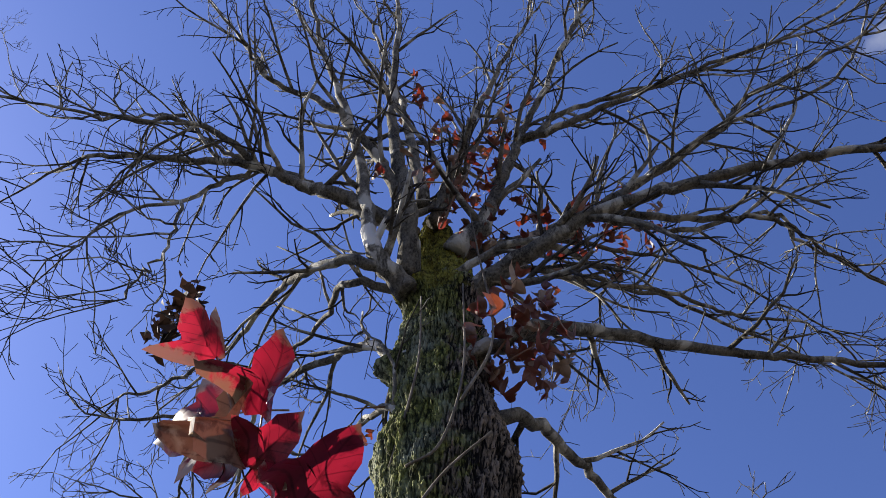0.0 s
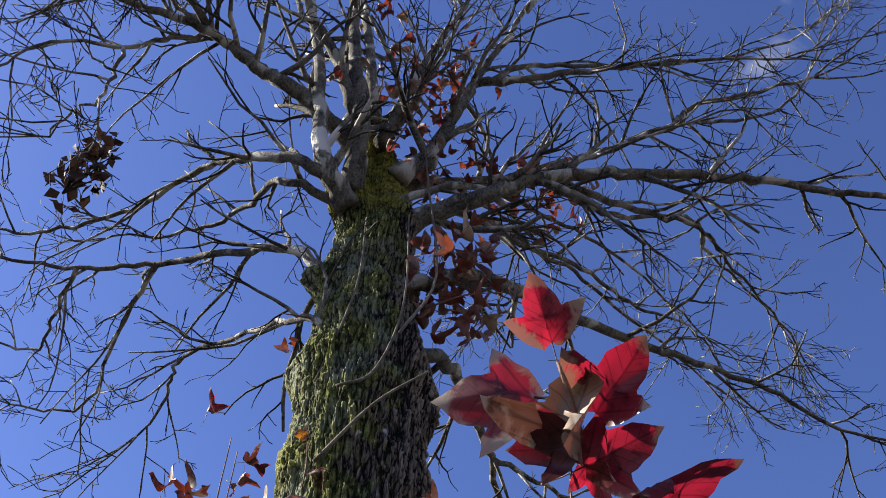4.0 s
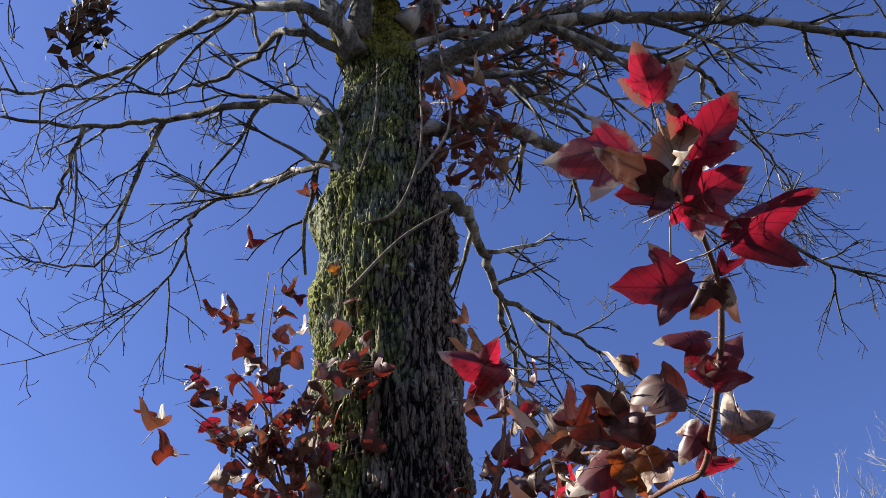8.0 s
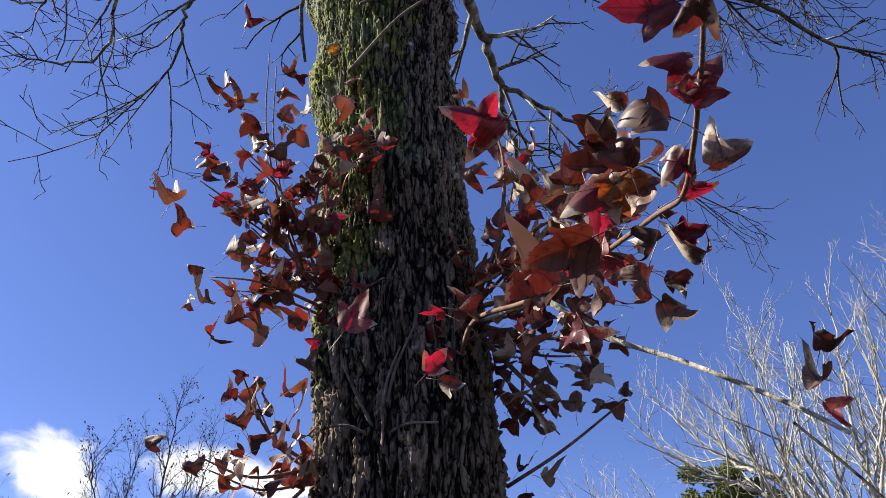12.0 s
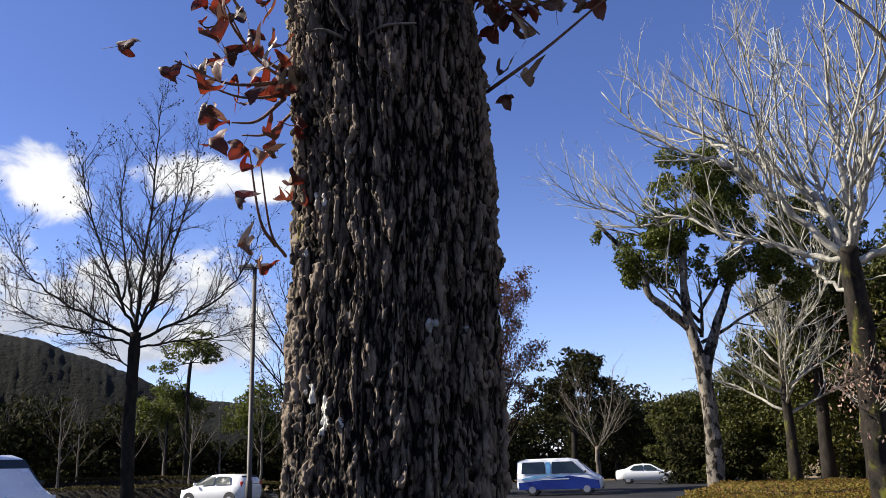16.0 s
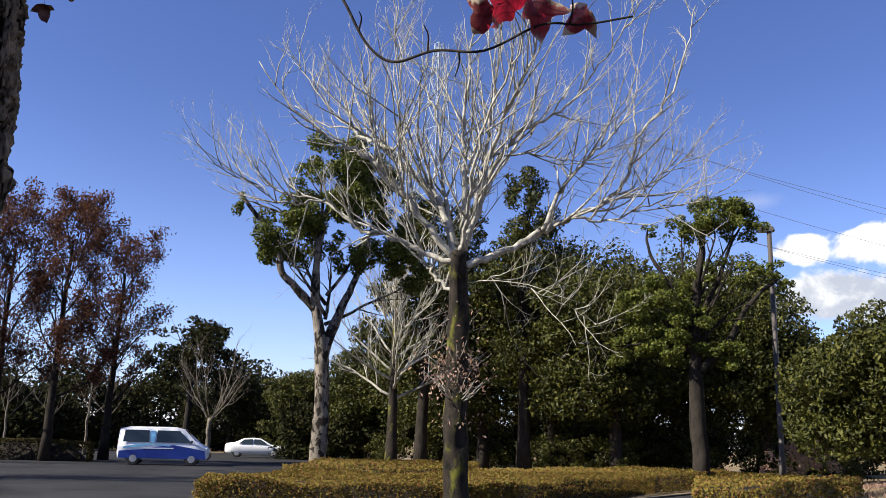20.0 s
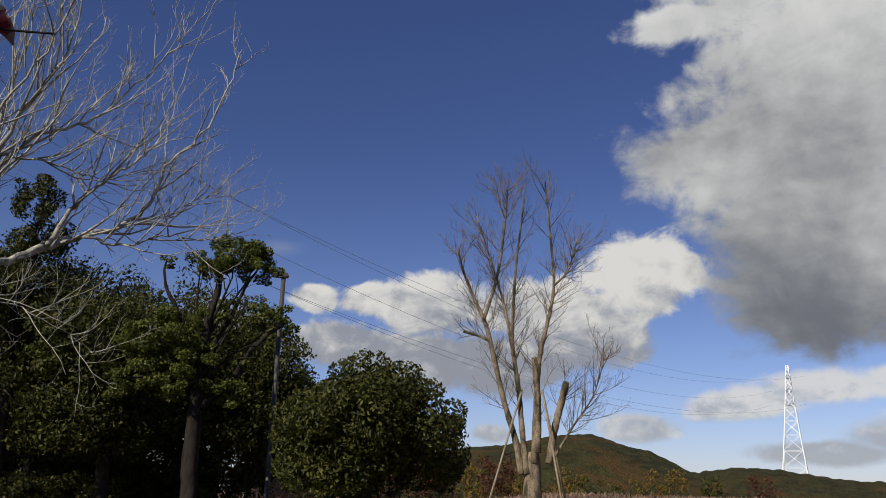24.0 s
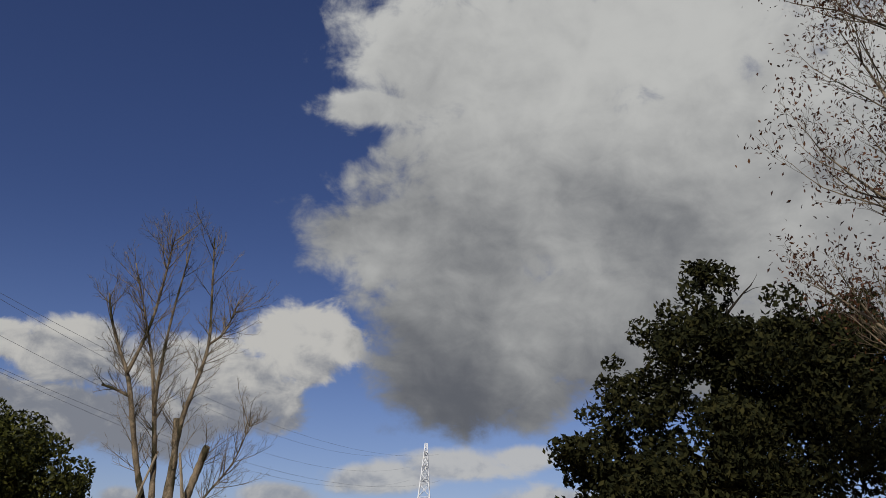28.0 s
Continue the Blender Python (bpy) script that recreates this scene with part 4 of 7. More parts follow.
def fan_tree(label, at, az, trunk, girth, fans, mats, seed, kids=14, reach=(1.3, 2.6), fine=7, lift=0.18, leaves=None, thin=0.003):
    """A leafless tree by hand: trunk line and limbs given as (sideways, up) points with a depth and a radius; twigs grow on them."""
    rng = random.Random(seed)
    tree = thing("tree", label, "tree", at)
    V, F = [], []
    line = spline(trunk, 16)
    tube(V, F, line, [float(np.interp(p.z, [trunk[0][2], 0.45, trunk[-1][2]], girth)) for p in line], 26)
    piece("trunk", mesh_of("trunk", knobbly(V, 0.05, 5.0, seed), F, mats[0]), tree)
    right = Vector((math.cos(radians(az)), math.sin(radians(az)), 0))
    deep = Vector((-right.y, right.x, 0))
    ends = []
    for *xz, y, r in fans:
        line = spline([right * x + deep * (y * 2 * i / (len(xz) - 1)) + Vector((0, 0, z)) for i, (x, z) in enumerate(xz)], 6)
        n = len(line)
        line = [p + Vector((rng.gauss(0, 0.03), rng.gauss(0, 0.03), rng.gauss(0, 0.03))) * (i > 0) for i, p in enumerate(line)]
        radii = [0.72 * r * (1 - 0.88 * (i / (n - 1)) ** 0.8) for i in range(n)]
        rows = [(0, line, radii)]
        for k in range(kids):
            f = 0.12 + 0.88 * (k + rng.random()) / kids
            i = min(int(f * (n - 1)), n - 2)
            way = stray(rng, (line[i + 1] - line[i]).normalized(), rng.uniform(0.45, 0.95))
            grow(rng, rows, line[i], way + Vector((0, 0, lift * 1.4)), rng.uniform(*reach) * (1.25 - 0.5 * f), radii[i] * 0.46 + thin, 1, 3, 0.65, lift, fine, 0.17, 0.5, 0.3, 0.15)
        piece("limb", branch_mesh("limb", rows, mats[1], (8, 5, 3, 3)), tree)
        ends += [q[-1] for lv, q, _ in rows if lv >= 2]
    if leaves:
        mat, count, leaf = leaves
        nrng = np.random.default_rng(seed)
        pick = np.array(ends)[nrng.integers(0, len(ends), count)] + nrng.normal(0, 0.08, (count, 3))
        ob = piece("leaves", scatter_leaves("leaves", pick, leaf, mat, nrng, droop=0.8), tree, "last withered leaves on the twigs")
        ob["kind"] = "stuff"
    return tree




def limbs_from(z0, rows):
    """Limb lines given from the fork, as (sideways, up) steps."""
    return [(*[(x * (1 + 0.012 * z), z0 + z * (1 + 0.018 * z)) for x, z in points], y, r) for points, y, r in rows]


PALE_LIMBS = limbs_from(5.35, [
    ([(-0.1, 0.0), (-0.9, 0.3), (-1.75, 0.68), (-2.3, 0.78), (-3.0, 1.36), (-4.0, 1.6), (-4.7, 2.1), (-5.4, 3.3)], 0.3, 0.1),
    ([(-0.1, 0.1), (-0.87, 0.97), (-1.26, 1.45), (-1.75, 1.94), (-2.4, 2.3), (-3.2, 2.7), (-4.3, 3.9)], -0.6, 0.13),
    ([(-0.05, 0.2), (-0.5, 1.45), (-0.97, 1.94), (-1.65, 2.6), (-2.04, 3.0), (-2.2, 3.9), (-2.3, 5.2)], 0.5, 0.13),
    ([(-1.5, 2.5), (-2.2, 2.9), (-2.9, 3.5), (-3.7, 4.5), (-4.2, 5.3)], 0.9, 0.07),
    ([(-1.26, 1.45), (-1.35, 2.8), (-1.35, 4.0), (-1.55, 5.7)], -0.8, 0.06),
    ([(0.0, 0.1), (0.12, 1.45), (0.05, 2.8), (0.1, 4.1), (0.25, 6.2)], 0.0, 0.13),
    ([(0.05, 0.2), (0.45, 1.45), (0.53, 2.8), (0.78, 4.3), (0.9, 6.2)], 0.5, 0.12),
    ([(0.1, 0.2), (0.68, 2.5), (1.16, 3.6), (1.55, 4.6), (1.8, 6.0)], -0.6, 0.1),
    ([(0.1, 0.0), (1.07, 0.34), (1.84, 0.8), (2.4, 1.07), (3.1, 1.45), (3.7, 2.04), (4.0, 3.1), (4.6, 3.9), (5.05, 5.15), (5.2, 6.0)], 0.3, 0.13),
    ([(1.84, 0.8), (2.3, 1.84), (2.8, 2.5), (3.4, 3.2), (3.8, 3.8), (4.2, 5.9)], 0.6, 0.08),
    ([(0.6, 1.8), (1.2, 2.8), (2.1, 3.2), (2.8, 4.0), (3.4, 4.8), (3.8, 5.6)], -0.6, 0.07),
    ([(0.65, 2.4), (1.6, 2.5), (2.3, 2.4), (2.8, 2.45), (3.8, 2.8)], 0.2, 0.04),
    ([(-0.05, 0.4), (-0.4, 1.8), (-0.6, 3.5), (-0.95, 4.6), (-1.0, 6.0)], 0.9, 0.08),
    ([(0.0, 0.3), (0.3, 1.3), (0.9, 2.6), (1.8, 3.9), (2.6, 5.6)], 1.6, 0.08),
    ([(0.0, 0.3), (-0.4, 1.2), (-1.2, 2.6), (-2.2, 3.6), (-2.9, 4.8)], 1.6, 0.08),
    ([(0.0, 0.2), (0.2, 1.2), (0.5, 2.6), (1.2, 3.9), (1.5, 5.2)], -1.6, 0.08),
    ([(2.4, 1.07), (3.3, 1.0), (4.1, 1.3), (4.9, 1.3), (5.6, 1.6)], -0.3, 0.045),
    ([(3.1, 1.45), (4.0, 1.7), (4.7, 2.4), (5.4, 2.8)], 0.4, 0.04),
    ([(-3.0, 1.36), (-3.9, 1.2), (-4.6, 1.6), (-5.4, 1.9)], -0.4, 0.04),
    ([(0.1, -0.4), (0.9, -0.4), (1.7, -0.7), (2.5, -1.1), (3.1, -1.5)], -0.4, 0.018),
    ([(-0.1, -0.7), (-0.5, -0.3), (-0.8, 0.1), (-1.2, 0.9), (-1.6, 1.6)], 0.3, 0.07)])
fan_tree("big leafless tree with pale limbs and mossy trunk", pale_at, -25.7, [(0.1, 0, -0.1), (0.06, 0, 0.5), (0.0, 0, 2.0), (0.03, 0, 3.6), (-0.03, 0, 5.6)], [0.36, 0.265, 0.2], PALE_LIMBS, (BARK_MOSS, BARK_PALE), 11, 16, (1.0, 2.4), 4, 0.26, None, 0.009)

# camphor tree with a pale trunk, standing where the road bends
camphor_at = bearing(-16.6, 36.0)
leafy_tree("pruned evergreen tree with pale patchy trunk and forked limbs", camphor_at, (5.0, 0.42),
           [ball(-1.8, 0.3, 9.4, 1.5, 1.5, 1.1), ball(-0.6, 0, 10.9, 1.5, 1.6, 1.1), ball(1.4, 0.4, 11.4, 1.5, 1.6, 1.3), ball(2.8, 0.2, 10.0, 1.5, 1.4, 1.2), ball(3.6, 0, 8.6, 1.0, 1.2, 0.9), ball(0.4, 0.2, 13.2, 1.5, 1.5, 1.1), ball(2.2, 0.3, 13.0, 1.0, 1.2, 0.9), ball(-3.9, 0, 10.9, 0.35, 0.35, 0.7), ball(0.6, 0, 9.0, 0.9, 1.0, 0.8)],
           34000, 0.17, LEAF_CAMPHOR, 21, BARK_MOTTLED,
           [([(0, 0, -0.1), (0.05, 0, 2.5), (-0.1, 0, 5.2), (-0.5, 0, 7.5), (-0.4, 0, 10.5)], 0.37, 0.13), ([(-0.05, 0, 4.8), (0.5, 0, 6.4), (1.2, 0.1, 8.0), (1.8, 0.2, 10)], 0.24, 0.08),
            ([(-0.45, 0, 6.7), (-1.4, 0, 7.6), (-2.0, 0, 8.2), (-2.2, 0, 9.5), (-3.0, 0, 10.2), (-3.9, 0, 11.2)], 0.18, 0.07)])

# smaller bare tree behind
bare_tree("small leafless tree with dense tan branches in grass", bearing(-21.2, 44.0), 12.0, 3.4, 0.3, 4.6, (BARK_MOSS, BARK_PALE), 13, 24, 2, 8, True, 0.2, None, "", 1.0, 0.95)

# evergreen wood on the right
wood = [(-27.0, 52, 11.5, 4.5), (-31.5, 50, 13.5, 5.0), (-35.5, 47, 12.5, 5.0), (-24.0, 60, 11.0, 5.0), (-40.5, 52, 12.5, 5.0), (-19.0, 66, 8.5, 4.5), (-44.5, 50, 10.0, 4.2), (-15.5, 72, 7.0, 4.0), (-37.5, 56, 13.0, 5.0)]
for k, (az, d, h, w) in enumerate(wood):
    rr = random.Random(100 + k)
    blobs = [ball(rr.uniform(-0.5, 0.5) * w, rr.uniform(-0.4, 0.4) * w, h * f, w * rr.uniform(0.45, 0.62), w * rr.uniform(0.45, 0.6), h * 0.2) for f in ((0.4 if d < 53 else 0.26), 0.47, 0.56, 0.67, 0.78) for _ in (0, 1)]
    leafy_tree("dense dark evergreen tree at the edge of a wood", bearing(az, d), (h * 0.6, 0.35), blobs, 38000, 0.25, LEAF_EVER, 200 + k, group="evergreen wood")
leafy_tree("tall slim evergreen tree rising above the wood", bearing(-29.7, 47), (13.0, 0.35), [ball(-0.6, 0, 11, 1.8, 1.6, 1.5), ball(0.6, 0.2, 13, 1.7, 1.6, 1.6), ball(0.2, 0, 15.2, 1.3, 1.3, 1.6), ball(-1.8, 0, 9.5, 1.5, 1.4, 1.2), ball(2.0, 0, 10.5, 1.4, 1.4, 1.1)], 12000, 0.22, LEAF_EVER, 31)

for k in range(9):
    az = -17.5 - k * 3.4
    rr = random.Random(500 + k)
    d = rr.uniform(46, 54) if k > 3 else rr.uniform(58, 66)
    blobs = [ball(rr.uniform(-1.4, 1.4), rr.uniform(-1, 1), rr.uniform(0.4, 1.3), 1.1, 1.0, 0.8) for _ in range(4)]
    at = bearing(az, d)
    at.z = land(at.x, at.y)
    shrub = leafy_tree("dark evergreen shrub under the trees", at, (0.6, 0.06), blobs, 2600, 0.2, LEAF_EVER, 520 + k, group="undergrowth", boughs=3)
    shrub.name = "shrub"
    shrub["category"] = "shrub"

# added dark backing, so that the gaps under the wood look shaded
for k in range(17):
    rr = random.Random(560 + k)
    at = bearing(-16.5 - k * 2.1, rr.uniform(60, 68))
    at.z = land(at.x, at.y)
    blobs = [ball(rr.uniform(-2, 2), rr.uniform(-1, 1), rr.uniform(0.6, 3.4), 1.7, 1.5, 1.2) for _ in range(7)]
    shrub = leafy_tree("added tall dark thicket backing the shade under the wood", at, (1.2, 0.08), blobs, 4200, 0.34, LEAF_FAR, 580 + k, group="thicket behind the wood", boughs=3)
    shrub.name = "shrub"
    shrub["category"] = "shrub"

leafy_tree("tall evergreen tree behind the pale tree", bearing(-23.1, 49), (11.0, 0.35), [ball(-1.2, 0, 9.5, 1.9, 1.8, 1.6), ball(0.9, 0, 11.5, 1.8, 1.7, 1.6), ball(-0.2, 0, 14.2, 1.7, 1.5, 1.6), ball(2.2, 0, 9.0, 1.6, 1.6, 1.5), ball(-2.6, 0, 7.2, 1.7, 1.6, 1.3)], 18000, 0.22, LEAF_EVER, 32)
leafy_tree("tall evergreen tree behind the pale tree", bearing(-25.4, 55), (11.0, 0.35), [ball(-1.0, 0, 10.0, 2.0, 1.8, 1.7), ball(1.0, 0, 12.5, 1.9, 1.7, 1.7), ball(0.0, 0, 15.0, 1.4, 1.5, 1.5), ball(2.0, 0, 9.0, 1.7, 1.6, 1.5)], 15000, 0.22, LEAF_EVER, 33)

# pruned evergreen by the street lamp
lean = math.cos(radians(41)), -math.sin(radians(41))


def across(x, z, *more):
    """A place x metres across the view from the path and z metres up, with half sizes or nothing."""
    return (x * lean[0], x * lean[1], z, *more)


leafy_tree("pruned evergreen tree with open leafy crown", bearing(-40.7, 37.0), (6.5, 0.38),
           [across(1.1, 11.0, 1.3, 1.3, 0.9), across(-0.1, 10.6, 0.9, 0.9, 0.7), across(2.0, 10.6, 0.8, 0.8, 0.7), across(-1.8, 10.5, 0.5, 0.5, 0.3), across(2.5, 8.6, 0.9, 0.9, 0.6), across(3.5, 8.0, 0.4, 0.4, 0.5), across(1.1, 8.7, 0.7, 0.7, 0.5), across(-1.1, 8.1, 1.3, 1.3, 0.9),
            across(-2.3, 7.1, 1.2, 1.2, 0.8), across(0.1, 6.7, 1.1, 1.1, 0.7), across(-1.3, 5.7, 1.4, 1.3, 0.8), across(1.6, 6.7, 0.4, 0.5, 0.35), across(-2.9, 5.4, 1.0, 1.0, 0.6), across(1.0, 5.2, 1.0, 1.0, 0.6)],
           26000, 0.16, LEAF_CAMPHOR, 41, BARK_DARK,
           [([across(0, -0.1), across(-0.1, 4.0), across(0.0, 7.6), across(0.35, 9.6), across(0.3, 11.3)], 0.34, 0.07), ([across(0.1, 4.6), across(1.2, 5.7), across(1.8, 6.9), across(2.6, 7.8), across(3.2, 8.3)], 0.17, 0.05),
            ([across(-0.1, 5.4), across(-1.8, 5.7), across(-3.3, 5.6)], 0.1, 0.03), ([across(-0.05, 6.6), across(-1.3, 8.6), across(-1.9, 9.9), across(-1.9, 10.6)], 0.1, 0.03), ([across(0.1, 6.8), across(0.8, 8.0), across(1.4, 9.6), across(1.9, 10.5)], 0.12, 0.04)])
# round evergreen on the bank
bush_at = bearing(-51.4, 36.0)
bush_at.z = land(bush_at.x, bush_at.y) - 0.1
leafy_tree("rounded evergreen tree with full dense crown on the bank", bush_at, (3.0, 0.3),
           [ball(0, 0, 3.5, 3.4, 3.2, 2.3), ball(-1.6, 0.6, 3.0, 2.0, 2.2, 1.8), ball(1.7, -0.9, 3.1, 2.0, 2.2, 1.8), ball(0.2, 0, 4.7, 2.4, 2.4, 1.3), ball(-0.8, -0.8, 4.2, 2, 2, 1.5)], 60000, 0.2, LEAF_EVER, 51, core=0.75)

for k, (az, d, mat) in enumerate(((-46.5, 42, LEAF_TAN), (-48.6, 44, LEAF_EVER), (-53.2, 46, LEAF_AUTUMN), (-55.4, 44, LEAF_AUTUMN), (-57.6, 47, LEAF_HEDGE), (-59.3, 45, LEAF_AUTUMN), (-61.0, 50, LEAF_HEDGE), (-63.5, 52, LEAF_HEDGE), (-66.5, 55, LEAF_EVER), (-69.5, 56, LEAF_HEDGE), (-73, 60, LEAF_EVER), (-76, 58, LEAF_AUTUMN))):
    rr = random.Random(700 + k)
    at = bearing(az, d)
    at.z = land(at.x, at.y) - 0.1
    blobs = [ball(rr.uniform(-1.0, 1.0), rr.uniform(-1, 1), rr.uniform(0.5, 1.9), 0.8, 0.8, 0.8) for _ in range(5)]
    shrub = leafy_tree("tangled shrub in winter colours behind the bank", at, (0.8, 0.05), blobs, 1500, 0.17, mat, 720 + k, BARK_GREY, group="shrubs behind the bank", boughs=4)
    shrub.name = "shrub"
    shrub["category"] = "shrub"

# pollarded tree held by stakes
pol_at = bearing(-62.2, 22.0)
pol_at.z = land(pol_at.x, pol_at.y) - 0.05


def pollard(at):
    rng = random.Random(8)
    tree = thing("tree", "hard-pruned leafless tree with several upright stems on the bank", "tree", at)
    V, F = [], []
    tube(V, F, spline([(0, 0, -0.1), (0, 0, 0.4), (0.02, 0, 0.9), (0.03, 0, 1.4)], 5), [0.3, 0.27, 0.25, 0.24, 0.235, 0.23, 0.22, 0.22, 0.21, 0.21, 0.2, 0.2, 0.19, 0.18, 0.16, 0.13], 14)
    piece("trunk", mesh_of("trunk", V, F, BARK_TAN), tree)
    right = Vector((math.cos(radians(-61)), math.sin(radians(-61)), 0))
    deep = Vector((-right.y, right.x, 0))
    for stem, r0, r1, kids in (([(-0.26, -0.12, 1.98), (-0.39, 0.00, 2.73), (-0.70, 0.12, 3.76), (-1.02, -0.12, 5.09), (-1.21, 0.00, 5.76), (-1.50, 0.12, 6.39), (-1.76, -0.12, 7.02), (-1.92, 0.00, 7.66)], 0.096, 0.024, 15),
                               ([(-1.21, -0.12, 5.74), (-0.92, 0.00, 6.75), (-0.76, 0.12, 7.76), (-0.65, -0.12, 8.81), (-0.62, 0.00, 9.30)], 0.052, 0.016, 13),
                               ([(-0.13, -0.12, 1.99), (-0.24, 0.00, 2.99), (-0.33, 0.12, 4.02), (-0.48, -0.12, 5.09), (-0.46, 0.00, 6.19), (-0.39, 0.12, 7.34), (-0.19, -0.12, 8.97)], 0.089, 0.020, 14),
                               ([(-0.46, -0.12, 4.82), (-0.72, 0.00, 6.19), (-1.05, 0.12, 7.33), (-1.43, -0.12, 8.49)], 0.044, 0.016, 12),
                               ([(0.04, -0.12, 2.24), (0.11, 0.00, 3.76), (0.19, 0.12, 4.82), (0.35, -0.12, 5.51), (0.56, 0.00, 6.63), (0.49, 0.12, 7.92), (0.35, -0.12, 9.43)], 0.089, 0.020, 14),
                               ([(0.56, -0.12, 6.63), (0.92, 0.00, 7.06), (1.17, 0.12, 7.92)], 0.037, 0.016, 10),
                               ([(0.13, -0.12, 2.49), (0.14, 0.00, 3.76), (0.06, 0.12, 4.82)], 0.096, 0.080, 3),
                               ([(0.39, -0.12, 2.24), (0.56, 0.00, 3.12), (0.70, 0.12, 3.64), (0.84, -0.12, 4.19)], 0.096, 0.096, 4),
                               ([(0.52, -0.12, 2.37), (0.98, 0.00, 3.12), (1.50, 0.12, 3.90), (1.83, -0.12, 4.96)], 0.037, 0.012, 13),
                               ([(-1.05, -0.12, 5.19), (-1.37, 0.00, 5.35), (-1.73, 0.12, 5.47)], 0.041, 0.036, 2)):
        line = spline([right * x + deep * y + Vector((0, 0, z - at.z)) for x, y, z in stem], 5)
        n = len(line)
        radii = [0.92 * (r0 + (r1 - r0) * i / (n - 1)) * (1 + 0.1 * math.sin(i * 2.3 + r0 * 90)) for i in range(n)]
        rows = [(0, line, radii)]
        for k in range(int(kids * 2.6)):
            i = min(n - 2, int((0.25 + 0.75 * rng.random()) * (n - 1)))
            way = stray(rng, (line[i + 1] - line[i]).normalized(), rng.uniform(0.5, 1.1))
            grow(rng, rows, line[i], way + Vector((0, 0, 0.15)), rng.uniform(0.5, 1.2), 0.011, 1, 3, 0.75, 0.22, 5, 0.12, 0.5, 0.3, 0.2)
        piece("stem", branch_mesh("stem", rows, BARK_TAN, (9, 5, 3, 3)), tree)
    for k, (x, y) in enumerate(((-1.15, -0.5), (0.7, -1.1), (0.85, 0.7))):
        stake = thing("support_stake", "slim weathered wooden stake propping the tree", "stake", at, "stakes round the tree")
        V, F = [], []
        foot, head = right * x + deep * y, right * (0.25 * (1 if x > 0 else -1)) + Vector((0, 0, 2.9))
        foot.z = land(at.x + foot.x, at.y + foot.y) - at.z - 0.05
        tube(V, F, [foot, foot.lerp(head, 0.5), head], [0.028, 0.027, 0.026], 8)
        piece("pole", mesh_of("pole", V, F, WOOD_STAKE), stake)
    return tree


pollard(pol_at)

# trees over the car park on the left
fan_tree("tall leafless tree with a few dark leaves by the hedge", bearing(19.7, 34.5), 19.7, [(0, 0, -0.1), (0.05, 0, 0.6), (-0.05, 0, 3.5), (0, 0, 6.8)], [0.4, 0.26, 0.2],
         [((0, 6.6), (0.1, 9.0), (0.3, 11.6), (0.4, 14.2), (0.5, 16.8), 0.2, 0.13), ((0, 6.8), (0.6, 8.4), (1.3, 10.6), (1.8, 12.8), (2.1, 15.4), 0.5, 0.11), ((0, 6.8), (-0.7, 8.2), (-1.5, 10.2), (-2.1, 12.2), (-2.5, 13.6), -0.4, 0.1),
          ((0, 6.6), (-1.4, 7.3), (-3.0, 8.2), (-4.2, 9.4), (-5.0, 10.8), 0.5, 0.1), ((0, 6.5), (1.5, 7.2), (3.0, 8.2), (4.0, 9.6), (4.5, 11.0), -0.5, 0.1), ((0, 6.2), (1.4, 6.5), (2.8, 6.7), (4.0, 7.2), (4.9, 7.4), 0.4, 0.07),
          ((0, 6.3), (-1.5, 6.7), (-3.2, 7.0), (-4.4, 7.6), (-5.4, 8.0), -0.7, 0.07), ((0, 6.8), (-0.3, 8.6), (-0.7, 10.8), (-0.9, 12.8), (-0.8, 15.0), 1.6, 0.1), ((0, 6.8), (0.6, 8.0), (0.8, 9.6), (1.2, 11.6), (1.4, 13.2), -1.7, 0.1), ((0, 5.4), (-0.7, 5.9), (-1.3, 6.2), (-1.9, 6.9), (-2.4, 7.3), 0.3, 0.05)],
         (BARK_DARK, BARK_DARK), 61, 25, (1.1, 2.5), 6, 0.16, (LEAF_DARK, 2600, 0.13), 0.006)
bare_tree("leafless tree with sparse brown leaves behind the lamp", bearing(10.2, 48), 13.5, 3.5, 0.25, 4.0, (BARK_DARK, BARK_DARK), 62, 13, 2, 6, True, 0.25, (LEAF_AUTUMN, 700, 0.16), "", 1.0, 0.9)
# autumn trees behind the road
for k, (az, d, h, s, n) in enumerate(((-0.4, 50, 14.5, 3.4, 16000), (2.6, 54, 15.0, 3.6, 11000), (-3.6, 54, 13.5, 3.0, 12000), (4.8, 51, 13.0, 3.2, 9000))):
    bare_tree("slender tree with rusty brown autumn leaves", bearing(az, d), h, 3.0, 0.26, s, (BARK_DARK, BARK_DARK), 70 + k, 15, 2, 6, True, 0.3, (LEAF_AUTUMN, n, 0.2), "autumn trees", 1.0, 0.85)
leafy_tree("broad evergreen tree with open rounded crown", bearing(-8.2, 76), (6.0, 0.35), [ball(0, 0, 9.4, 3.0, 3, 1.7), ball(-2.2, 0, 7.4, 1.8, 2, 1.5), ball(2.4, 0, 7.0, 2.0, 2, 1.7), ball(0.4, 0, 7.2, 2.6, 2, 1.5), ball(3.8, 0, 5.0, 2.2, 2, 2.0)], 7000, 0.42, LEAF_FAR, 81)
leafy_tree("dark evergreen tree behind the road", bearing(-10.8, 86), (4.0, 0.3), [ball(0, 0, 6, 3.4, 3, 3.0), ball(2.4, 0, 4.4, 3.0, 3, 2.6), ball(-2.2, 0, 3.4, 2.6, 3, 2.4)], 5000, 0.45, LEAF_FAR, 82)
